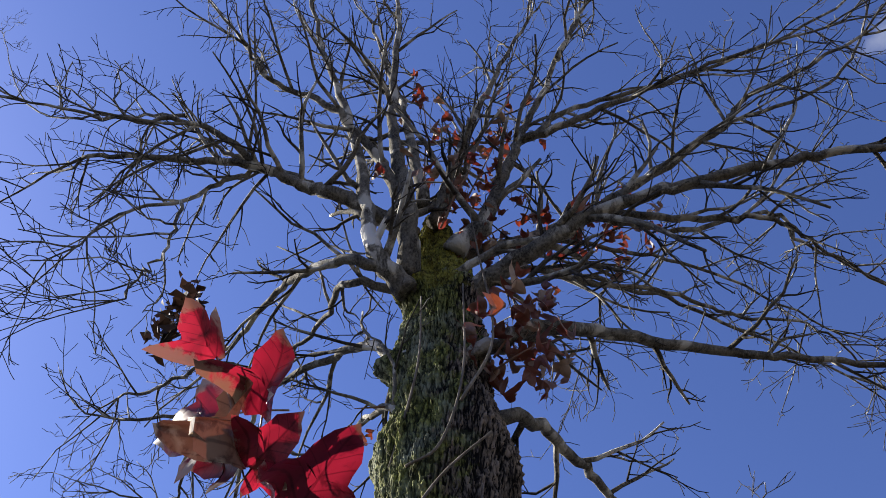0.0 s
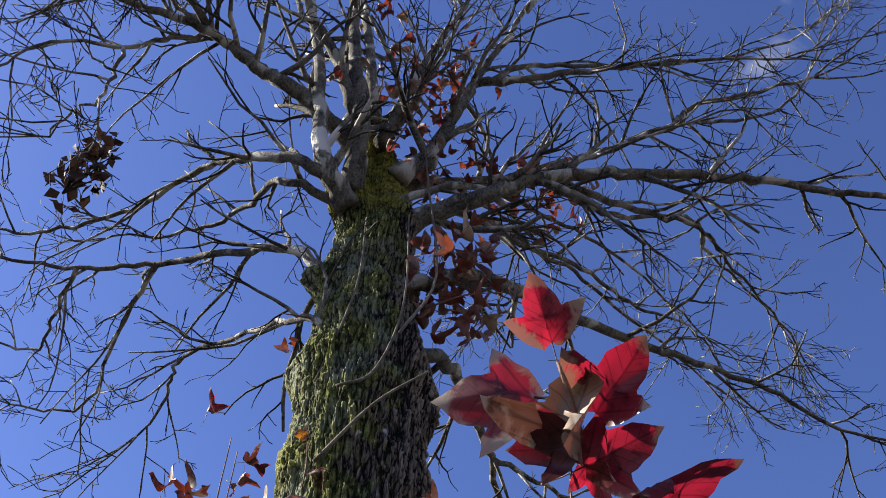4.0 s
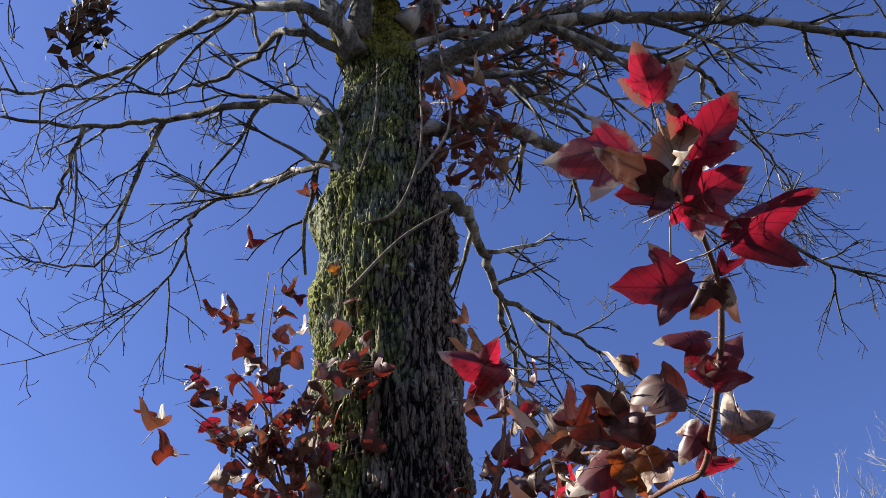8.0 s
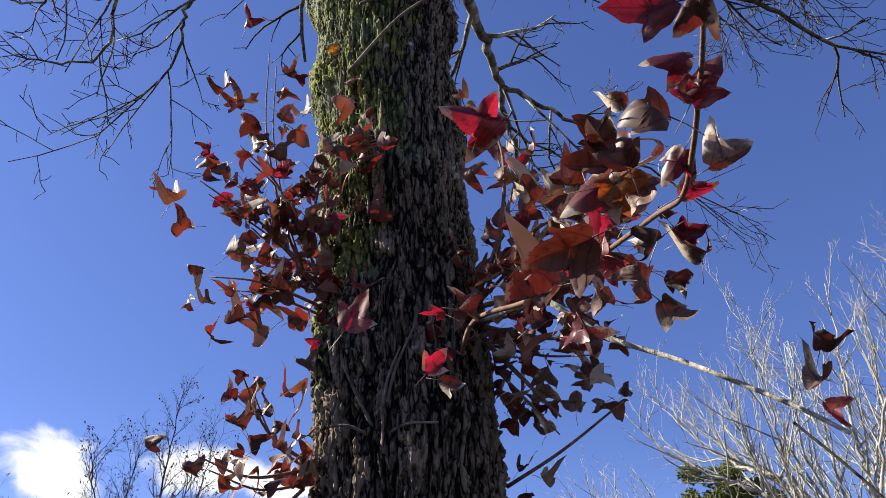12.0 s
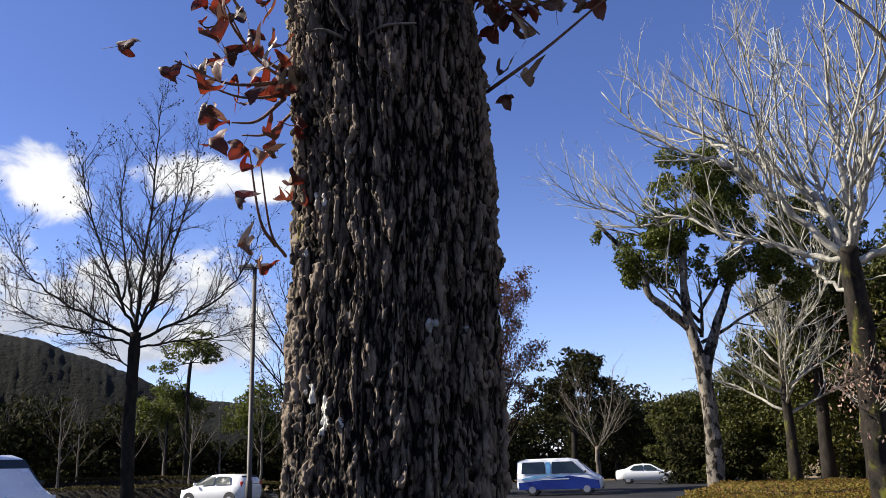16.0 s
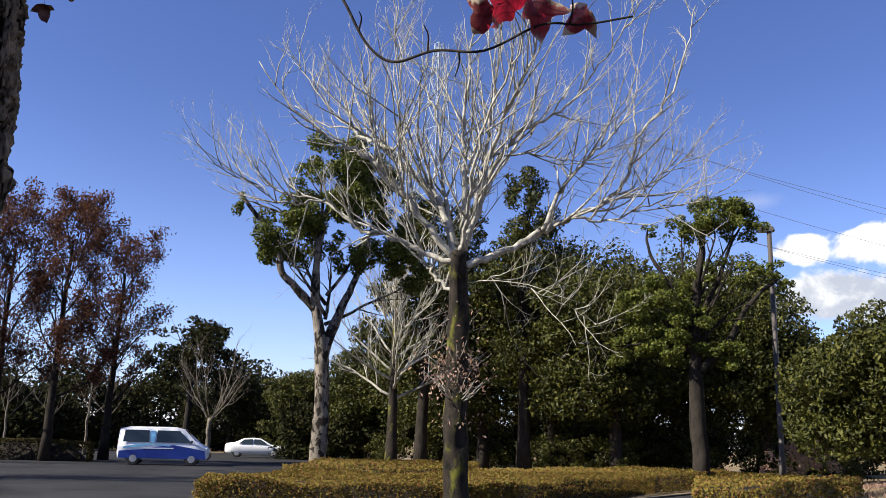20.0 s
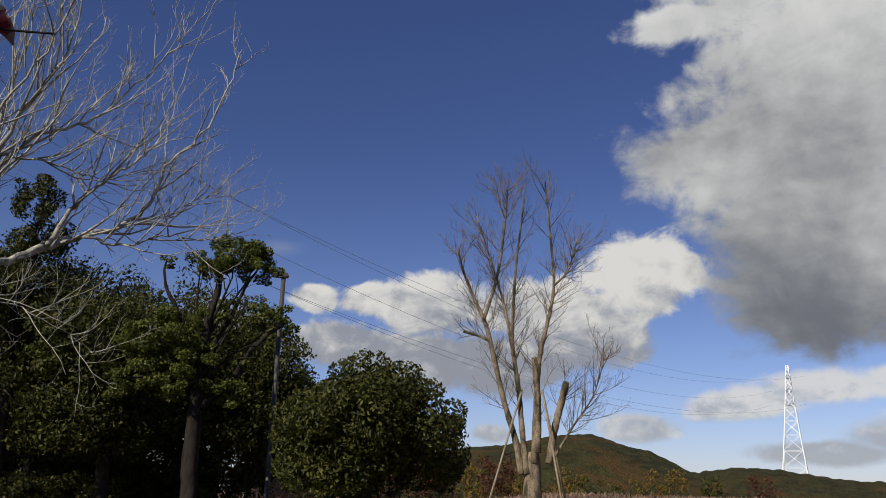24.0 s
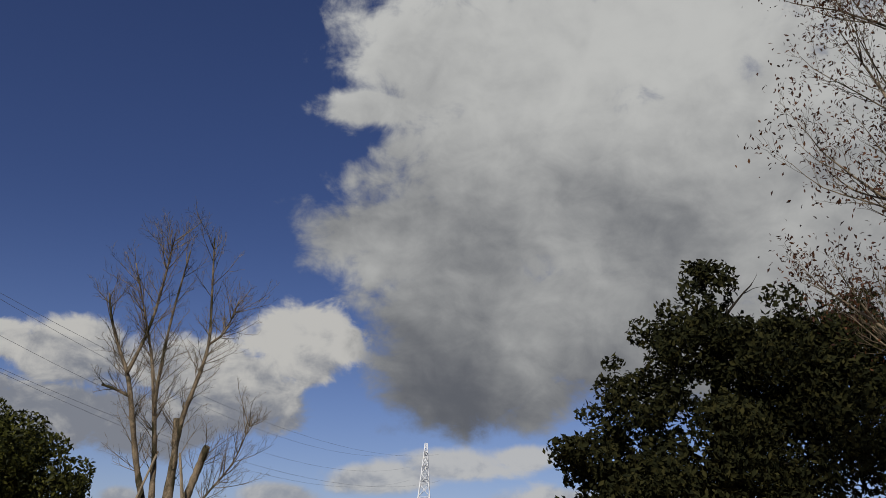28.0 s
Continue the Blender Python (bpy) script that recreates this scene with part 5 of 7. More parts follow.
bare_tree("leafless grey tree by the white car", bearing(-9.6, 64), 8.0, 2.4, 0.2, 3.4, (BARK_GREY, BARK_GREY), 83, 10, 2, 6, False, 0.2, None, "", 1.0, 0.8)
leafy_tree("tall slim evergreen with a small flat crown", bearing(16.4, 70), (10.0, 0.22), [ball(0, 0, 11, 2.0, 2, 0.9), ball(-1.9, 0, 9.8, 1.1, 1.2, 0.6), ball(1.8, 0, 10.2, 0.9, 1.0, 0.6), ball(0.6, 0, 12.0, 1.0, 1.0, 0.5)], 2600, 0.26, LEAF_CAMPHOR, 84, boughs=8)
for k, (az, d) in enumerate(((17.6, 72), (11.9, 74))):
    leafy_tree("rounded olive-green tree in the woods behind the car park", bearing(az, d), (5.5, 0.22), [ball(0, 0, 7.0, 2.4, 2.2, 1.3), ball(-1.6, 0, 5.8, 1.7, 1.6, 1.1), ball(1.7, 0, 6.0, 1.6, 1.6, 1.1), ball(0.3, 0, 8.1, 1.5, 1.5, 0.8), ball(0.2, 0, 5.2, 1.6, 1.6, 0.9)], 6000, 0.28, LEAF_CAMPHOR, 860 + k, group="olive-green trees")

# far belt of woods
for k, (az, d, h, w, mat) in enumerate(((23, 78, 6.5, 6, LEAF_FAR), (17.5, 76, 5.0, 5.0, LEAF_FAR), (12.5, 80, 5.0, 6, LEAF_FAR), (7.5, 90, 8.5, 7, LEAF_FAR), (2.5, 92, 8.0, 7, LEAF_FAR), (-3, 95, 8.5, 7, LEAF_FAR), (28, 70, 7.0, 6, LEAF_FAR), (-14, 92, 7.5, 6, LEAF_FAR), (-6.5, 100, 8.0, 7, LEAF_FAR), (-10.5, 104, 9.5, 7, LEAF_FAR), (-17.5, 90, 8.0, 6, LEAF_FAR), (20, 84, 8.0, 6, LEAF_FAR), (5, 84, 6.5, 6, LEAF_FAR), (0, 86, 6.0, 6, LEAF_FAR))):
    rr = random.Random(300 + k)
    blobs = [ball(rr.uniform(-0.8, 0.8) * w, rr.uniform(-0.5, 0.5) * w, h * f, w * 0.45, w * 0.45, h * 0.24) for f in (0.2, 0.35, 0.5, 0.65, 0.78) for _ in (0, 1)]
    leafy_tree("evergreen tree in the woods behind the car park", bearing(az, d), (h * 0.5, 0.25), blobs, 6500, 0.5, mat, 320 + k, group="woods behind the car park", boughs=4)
for k in range(16):
    az, d = 26 - k * 2.0 + random.Random(k).uniform(-0.6, 0.6), 58 + 14 * random.Random(k + 50).random()
    if -5.5 > az:
        continue
    bare_tree("thin leafless tree in the woods behind the car park", bearing(az, d), 6.0 + 2.5 * random.Random(k + 9).random(), 2.2, 0.1, 2.2, (BARK_GREY, BARK_GREY), 400 + k, 8, 1, 7, True, 0.3, None, "thin leafless trees")

# low growth that closes the foot of the far woods
for k in range(15):
    rr = random.Random(660 + k)
    at = bearing(9.5 - k * 1.9, rr.uniform(94, 100))
    at.z = land(at.x, at.y)
    blobs = [ball(rr.uniform(-2.4, 2.4), rr.uniform(-1, 1), rr.uniform(0.4, 2.2), 1.8, 1.4, 1.0) for _ in range(6)]
    shrub = leafy_tree("dark thicket at the foot of the far woods", at, (0.9, 0.08), blobs, 2200, 0.42, LEAF_FAR, 680 + k, group="thicket below the far woods", boughs=3)
    shrub.name = "shrub"
    shrub["category"] = "shrub"
for az, h in ((-83.6, 8.4), (-85.1, 8.2)):
    bare_tree("small leafless tree far off", bearing(az, 118.0), h, 2.4, 0.14, 2.6, (BARK_GREY, BARK_GREY), int(-az * 10), 9, 1, 7, True, 0.3, None, "small far leafless trees")

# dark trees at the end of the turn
# this tree's shade is put into its colour by the near-black far leaves
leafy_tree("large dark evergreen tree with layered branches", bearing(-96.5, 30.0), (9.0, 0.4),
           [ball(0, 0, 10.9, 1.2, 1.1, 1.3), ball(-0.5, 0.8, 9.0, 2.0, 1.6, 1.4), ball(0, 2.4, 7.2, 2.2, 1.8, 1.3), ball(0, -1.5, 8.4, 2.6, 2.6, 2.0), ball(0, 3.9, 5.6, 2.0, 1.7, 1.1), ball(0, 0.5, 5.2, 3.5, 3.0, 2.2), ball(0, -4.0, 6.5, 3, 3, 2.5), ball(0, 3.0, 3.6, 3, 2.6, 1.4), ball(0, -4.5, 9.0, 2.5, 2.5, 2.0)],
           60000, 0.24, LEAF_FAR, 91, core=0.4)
bare_tree("leafless tree with withered brown leaves near its top", bearing(-113.5, 17.0), 15.5, 2.4, 0.26, 4.6, (BARK_TAN, BARK_TAN), 92, 20, 3, 7, True, 0.3, (LEAF_AUTUMN, 16000, 0.1), "", 1.0, 0.9)

# tall evergreens whose shade lies over the parking bays
for k, (x, y, h) in enumerate(((-26, 15.5, 15), (-28, 21, 17), (-27, 26.5, 18), (-30, 32, 18), (-31, 37.5, 17))):
    rr = random.Random(900 + k)
    blobs = [ball(rr.uniform(-1.2, 1.2), rr.uniform(-1.2, 1.2), h * f, 2.6, 2.6, h * 0.13) for f in (0.3, 0.45, 0.6, 0.75, 0.88)]
    leafy_tree("tall evergreen tree that shades the parking bays", (x, y, 0), (h * 0.7, 0.35), blobs, 7000, 0.45, LEAF_EVER, 910 + k, group="evergreens beside the bays", boughs=4)

# ---- dry grass on the bank ----
nr = np.random.default_rng(12)
az, dist = nr.uniform(-92, -44, 26000), 13 + 26 * nr.random(26000) ** 0.8
gx, gy = -np.sin(np.radians(az)) * dist, np.cos(np.radians(az)) * dist
tuft = noise3(np.c_[gx * 0.5, gy * 0.5, gx * 0], 3) + 0.4 * nr.normal(size=26000) > -0.1
gx, gy = gx[tuft], gy[tuft]
base_z = np.array([land(x, y) for x, y in zip(gx, gy)])
grass = new("grass", scatter_leaves("grass", np.c_[gx, gy, base_z + 0.05], 0.2, LEAF_TAN, nr, None, -2.2, 0.1))
tagged(grass, "dry tan winter grass on the bank", "grass", kind="stuff")

# ---- hills and distance ----


def hills(name, label, az0, az1, d, ridge, seed):
    """A wooded ridge; ridge gives its height in degrees along the bearing."""
    n, m = 400, 22
    V, F = [], []
    for k in range(n + 1):
        az = az0 + (az1 - az0) * k / n
        f = np.interp(-az, [-a for a, _ in ridge], [e for _, e in ridge])
        top = d * math.tan(radians(f)) + 2.5 * noise.noise(Vector((k * 0.05, seed, 0))) + 0.7 * noise.noise(Vector((k * 0.45, seed, 4)))
        for i in range(m + 1):
            g = i / m
            p = bearing(az, d * (0.72 + 0.28 * g + (0.25 * g if i == m else 0)))
            z = max(-2.0, top) * math.sin(g * math.pi / 2) * (0.0 if i == 0 else 1) + 0.5 * noise.noise(Vector((k * 0.4, i * 0.8, seed))) * (0 < i)
            V.append((p.x, p.y, z - 1.0))
    for k in range(n):
        for i in range(m):
            a = k * (m + 1) + i
            F.append((a, a + 1, a + m + 2, a + m + 1))
    # the left hill takes the colour with shade in it
    tagged(new(name, mesh_of(name, V, F, WOODS_SHADED if az0 > 0 else WOODS_AUTUMN)), label, "hill", kind="structure")


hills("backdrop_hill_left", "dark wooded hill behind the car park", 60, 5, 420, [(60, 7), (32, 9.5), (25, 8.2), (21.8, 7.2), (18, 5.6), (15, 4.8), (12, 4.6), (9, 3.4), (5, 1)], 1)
hills("backdrop_hill_right", "low wooded hills with autumn colours", -44, -130, 380, [(-44, 2.0), (-55, 3.0), (-60, 3.6), (-65.5, 4.3), (-69, 3.4), (-71.5, 2.0), (-74, 2.4), (-79, 2.0), (-84, 1.6), (-90, 2.5), (-130, 3)], 2)

# ---- pylons and lines ----


def pylon(label, at, height, width, turn, stout=1.0, steel=None):
    """A steel lattice tower with three pairs of arms."""
    tower = thing("pylon", label, "pylon", at)
    V, F = [], []

    def bar(a, b, r):
        tube(V, F, [a, b], [r * stout, r * stout], 4)

    levels = [0, 0.14, 0.27, 0.39, 0.5, 0.6, 0.69, 0.77, 0.84, 0.9, 0.95, 1.0]
    turned = Matrix.Rotation(turn, 3, "Z")

    def corner(f, k):
        w = width * (0.5 * (1 - f) ** 1.15 + 0.045)
        return turned @ Vector((w * (1 if k in (0, 3) else -1), w * (1 if k < 2 else -1), height * f))

    for i in range(len(levels) - 1):
        for k in range(4):
            a, b = corner(levels[i], k), corner(levels[i + 1], k)
            c, d = corner(levels[i], (k + 1) % 4), corner(levels[i + 1], (k + 1) % 4)
            bar(a, b, width * 0.021)
            bar(a, d, width * 0.012)
            bar(c, b, width * 0.012)
            bar(b, d, width * 0.007)
    piece("lattice_mast", mesh_of("lattice_mast", V, F, steel or STEEL_WHITE, False), tower)
    for f in (0.72, 0.82, 0.92):
        for s in (-1, 1):
            V, F = [], []
            tip = turned @ Vector((s * width * 0.62, 0, height * f))
            for k in range(4):
                q = corner(f, k)
                if (turned.transposed() @ q).x * s > 0:
                    bar(q, tip, width * 0.014)
                    bar(q + Vector((0, 0, height * 0.03)), tip, width * 0.007)
            piece("cross_arm", mesh_of("cross_arm", V, F, steel or STEEL_WHITE, False), tower)
    return tower


pylon_a, pylon_b = bearing(-23.3, 120), bearing(-77.5, 450)
# this pylon's haze is in its steel colour
pylon("white steel lattice pylon behind the bare tree", pylon_a, 60, 10, radians(20), 0.55, STEEL_HAZED)
pylon("tall white steel lattice pylon by the hills", pylon_b, 66, 13, radians(10))
pylon("distant steel lattice pylon on the horizon", bearing(-83.3, 1100), 55, 8, radians(10))
for k, (f, s) in enumerate(((0.72, -1), (0.82, 1), (0.92, -1), (0.72, 1), (0.92, 1))):
    line = thing("power_line", "thin dark overhead power line between pylons", "cable", (0, 0, 0), "overhead power lines")
    a, b = pylon_a + Vector((s * 6, 0, 60 * f)), pylon_b + Vector((0, s * 8, 66 * f))
    pts = [a.lerp(b, i / 24) - Vector((0, 0, 16 * 4 * (i / 24) * (1 - i / 24))) for i in range(25)]
    V, F = [], []
    tube(V, F, pts, [0.035] * 25, 4)
    piece("wire", mesh_of("wire", V, F, WIRE), line)

# ---- hedges, kerbs, wheel stops ----


def hedge(label, corners, height, count, leaf=0.07, group="clipped hedges", seed=0, base=0.0, mat=None):
    """A clipped hedge: woody core and a skin of small leaves over a four-cornered plan."""
    nrng = np.random.default_rng(seed)
    ob = thing("hedge", label, "hedge", (0, 0, 0), group)
    c = np.array(corners, float)
    u, v = nrng.random(count * 2), nrng.random(count * 2)
    edge = nrng.random(count * 2)
    side = edge < 0.45
    k = nrng.integers(0, 4, count * 2)
    u = np.where(side & (k == 0), 0.0, np.where(side & (k == 1), 1.0, u))
    v = np.where(side & (k == 2), 0.0, np.where(side & (k == 3), 1.0, v))
    flat = (c[0] * ((1 - u) * (1 - v))[:, None] + c[1] * (u * (1 - v))[:, None] + c[2] * (u * v)[:, None] + c[3] * ((1 - u) * v)[:, None])
    lump = noise3(np.c_[flat * 0.9, np.zeros(len(u))], seed) * 0.09 + noise3(np.c_[flat * 3.5, np.zeros(len(u))], seed + 1) * 0.05
    zz = np.where(side, nrng.random(count * 2) ** 0.8, 1.0) * (height + lump) - nrng.random(count * 2) * 0.06
    jig = nrng.normal(0, 0.035, (count * 2, 2))
    zg = np.array([land(x, y) for x, y in flat])
    pts = np.c_[flat + jig, zz + zg + base]
    out = np.c_[(flat - c.mean(0)) * 0.2, np.ones(len(u)) * 0.8]
    crown = piece("foliage", scatter_leaves("foliage", pts, leaf, mat or LEAF_HEDGE, nrng, out, -0.3, 0.55), ob)
    crown["kind"] = "stuff"
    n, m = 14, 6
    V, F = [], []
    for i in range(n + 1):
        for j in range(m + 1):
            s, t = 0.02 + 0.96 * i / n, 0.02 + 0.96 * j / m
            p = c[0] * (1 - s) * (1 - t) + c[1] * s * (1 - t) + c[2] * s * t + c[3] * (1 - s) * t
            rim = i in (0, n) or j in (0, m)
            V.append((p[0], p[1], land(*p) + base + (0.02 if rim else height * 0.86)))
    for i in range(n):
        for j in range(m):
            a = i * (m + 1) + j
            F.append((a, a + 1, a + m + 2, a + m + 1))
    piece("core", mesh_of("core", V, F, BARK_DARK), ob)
    return ob


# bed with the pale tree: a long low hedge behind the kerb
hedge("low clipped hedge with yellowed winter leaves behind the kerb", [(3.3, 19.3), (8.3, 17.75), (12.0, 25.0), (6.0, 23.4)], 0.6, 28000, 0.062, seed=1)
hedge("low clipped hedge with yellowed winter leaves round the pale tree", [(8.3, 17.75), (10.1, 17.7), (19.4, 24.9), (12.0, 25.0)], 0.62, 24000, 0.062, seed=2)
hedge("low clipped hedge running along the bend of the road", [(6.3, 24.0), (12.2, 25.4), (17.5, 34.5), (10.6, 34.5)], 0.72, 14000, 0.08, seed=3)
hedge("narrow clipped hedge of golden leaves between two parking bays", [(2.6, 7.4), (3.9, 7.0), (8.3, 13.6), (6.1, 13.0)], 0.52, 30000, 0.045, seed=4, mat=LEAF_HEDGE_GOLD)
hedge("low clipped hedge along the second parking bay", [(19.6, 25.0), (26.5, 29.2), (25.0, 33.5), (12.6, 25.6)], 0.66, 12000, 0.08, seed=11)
# the next five hedges carry their shade in the leaf colour
hedge("dark clipped hedge along the car park edge", [(-19.5, 32.4), (-13.2, 31.4), (-13.0, 33.6), (-19.3, 34.6)], 0.55, 5000, 0.09, seed=5, mat=LEAF_HEDGE_SHADED)
hedge("dark clipped hedge along the car park edge", [(-11.0, 31.2), (-1.5, 30.2), (-1.3, 32.4), (-10.8, 33.4)], 0.55, 7000, 0.09, seed=6, mat=LEAF_HEDGE_SHADED)
hedge("dark hedge on the far side of the road", [(-34, 50), (-10, 53), (-10, 55), (-34, 53)], 1.0, 6000, 0.16, seed=7, mat=LEAF_HEDGE_SHADED)
hedge("dark hedge on the far side of the road", [(-9, 53.5), (2.4, 49.5), (2.8, 53), (-9, 57)], 1.0, 6000, 0.14, seed=8, mat=LEAF_HEDGE_SHADED)
hedge("hedge on the slope behind the road", [(-36, 58), (-14, 62), (-14, 64), (-36, 61)], 1.5, 5000, 0.18, seed=9, mat=LEAF_HEDGE_SHADED)
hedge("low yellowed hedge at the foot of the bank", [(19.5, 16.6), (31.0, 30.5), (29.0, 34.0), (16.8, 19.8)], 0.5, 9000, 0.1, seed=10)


def kerb_run(points, label):
    """Concrete kerb stones laid end to end."""
    run = thing("kerb", label, "kerb", (0, 0, 0), kind="structure")
    me = box_mesh("kerb_stone", 0.595, 0.12, 0.07, CONCRETE, 0.015)
    pts = [Vector((*p, 0)) for p in points]
    for a, b in zip(pts, pts[1:]):
        n = max(1, int((b - a).length / 0.6))
        ang = math.atan2(b.y - a.y, b.x - a.x)
        fit = Matrix.Diagonal(((b - a).length / n / 0.6, 1, 1, 1))
        for i in range(n):
            p = a.lerp(b, (i + 0.5) / n)
            piece("kerb_stone", me, run, m=Matrix.Translation((p.x, p.y, land(p.x, p.y))) @ Matrix.Rotation(ang, 4, "Z") @ fit)


kerb_run([(2.74, 18.75), (7.9, 17.2)], "grey concrete kerb along the hedge bed")
kerb_run([(2.74, 18.75), (2.9, 20.6), (5.4, 23.2), (8.0, 29.0), (10.8, 35.5), (15, 48)], "grey concrete kerb round the bend")
kerb_run([(9.7, 17.0), (13.2, 19.6), (25.8, 27.3)], "grey concrete kerb along the second bay")
kerb_run([(-20, 31.9), (-13, 30.8), (-1, 29.6)], "grey concrete kerb in front of the dark hedge")
stop_mesh = box_mesh("wheel_stop", 0.6, 0.14, 0.12, CONCRETE, 0.018, 0.86)
first = None
for x, y, ang in [(5.9, 15.8, 58), (5.2, 14.7, 58), (4.5, 13.55, 58), (3.8, 12.4, 58), (3.1, 11.25, 58), (7.6, 13.2, 58), (8.4, 14.6, 58)] + [(-15.0 + 1.2 * k, 25.5 + 0.05 * k, -3) for k in range(9)]:
    if first is None:
        first = thing("wheel_stop", "low concrete wheel stop on the asphalt", "wheel stop", (x, y, 0.02), "wheel stops")
        piece("block", stop_mesh, first)
        first.rotation_euler = (0, 0, radians(ang))
    else:
        copy_thing(first, pose(x, y, 0.02, 0, 0, ang))


def street_lamp(label, at, height, turn, arms=1):
    lamp = thing("street_lamp", label, "lamp", at, "parking lamps")
    V, F = [], []
    tube(V, F, [(0, 0, -0.1), (0, 0, 1.2), (0, 0, 1.25), (0, 0, height)], [0.15, 0.15, 0.115, 0.1], 12)
    piece("pole", mesh_of("pole", V, F, STEEL_BROWN), lamp)
    V, F = [], []
    tube(V, F, [(0, 0, 0), (0, 0, 0.03)], [0.22, 0.22], 12)
    piece("base_plate", mesh_of("base_plate", V, F, STEEL_BROWN), lamp)
    for k in range(arms):
        m = Matrix.Rotation(radians(turn + 180 * k), 4, "Z")
        head = piece("lamp_head", box_mesh("lamp_head", 0.78, 0.42, 0.2, STEEL_BROWN, 0.04, 0.8), lamp, m=m @ Matrix.Translation((0.42 if arms > 1 else -0.15, 0, height - 0.02)))
        piece("lens", box_mesh("lens", 0.6, 0.34, 0.03, LAMP_CLEAR, 0.008), head, "clear lamp lens", Matrix.Translation((0, 0, -0.025)))
    return lamp


street_lamp("tall brown parking lamp with twin flat heads", bearing(12.5, 42.0), 11.2, -8, 2)
lamp_at = bearing(-45.3, 40.0)
lamp_at.z = land(lamp_at.x, lamp_at.y)
street_lamp("tall brown street lamp with one flat head", lamp_at, 11.0 - lamp_at.z, -40, 1)

# ---- cars ----


def loft(name, sections, mat, bevel=0.0):
    """A closed body through cross sections (x, [(y, z), ...]) of equal length; mirrored in y."""
    V, F = [], []
    n = len(sections[0][1]) * 2
    for x, half in sections:
        ring = [(x, y, z) for y, z in half] + [(x, -y, z) for y, z in reversed(half)]
        V += ring
    for i in range(len(sections) - 1):
        for k in range(n):
            a, b = i * n + k, i * n + (k + 1) % n
            F.append((a, b, b + n, a + n))
    F.append(tuple(range(n - 1, -1, -1)))
    F.append(tuple((len(sections) - 1) * n + k for k in range(n)))
    return mesh_of(name, V, F, mat)


def wheel(parent, x, y, r):
    tyre_v, tyre_f = [], []
    side = 1 if y > 0 else -1
    tube(tyre_v, tyre_f, [(0, -0.1, 0), (0, -0.08, 0), (0, 0.08, 0), (0, 0.1, 0)], [r * 0.9, r, r, r * 0.9], 20)
    w = piece("wheel", mesh_of("wheel", tyre_v, tyre_f, RUBBER, False), parent, "", pose(x, y, r))
    V, F = [], []
    tube(V, F, [(0, side * 0.09, 0), (0, side * 0.108, 0)], [r * 0.62, r * 0.55], 16)
    piece("rim", mesh_of("rim", V, F, RIM, False), w, "grey wheel rim")
    V, F = [], []
    tube(V, F, [(0, 0, 0.04), (0, side * 0.098, 0.04)], [r * 1.2, r * 1.2], 20)
    V = [Vector((a, b + side * 0.0, max(c, -r * 0.2))) for a, b, c in V]
    piece("wheel_arch", mesh_of("wheel_arch", V, F, BLACK, False), parent, "black wheel arch", pose(x, y * 1.0, r))


def side_panel(name, outline, y, mat, parent, label="", thick=0.012):
    """A flat shape on the car's flank: outline of (x, z), at y on both flanks."""
    for s in (1, -1):
        V = [(x, s * yy, z) for (x, z), yy in zip(outline, y)] + [(x, s * (yy + thick), z) for (x, z), yy in zip(outline, y)]
        n = len(outline)
        F = [tuple(range(n)), tuple(range(2 * n - 1, n - 1, -1))] + [(k, (k + 1) % n, (k + 1) % n + n, k + n) for k in range(n)]
        piece(name, mesh_of(name, V, F, mat, False), parent, label)


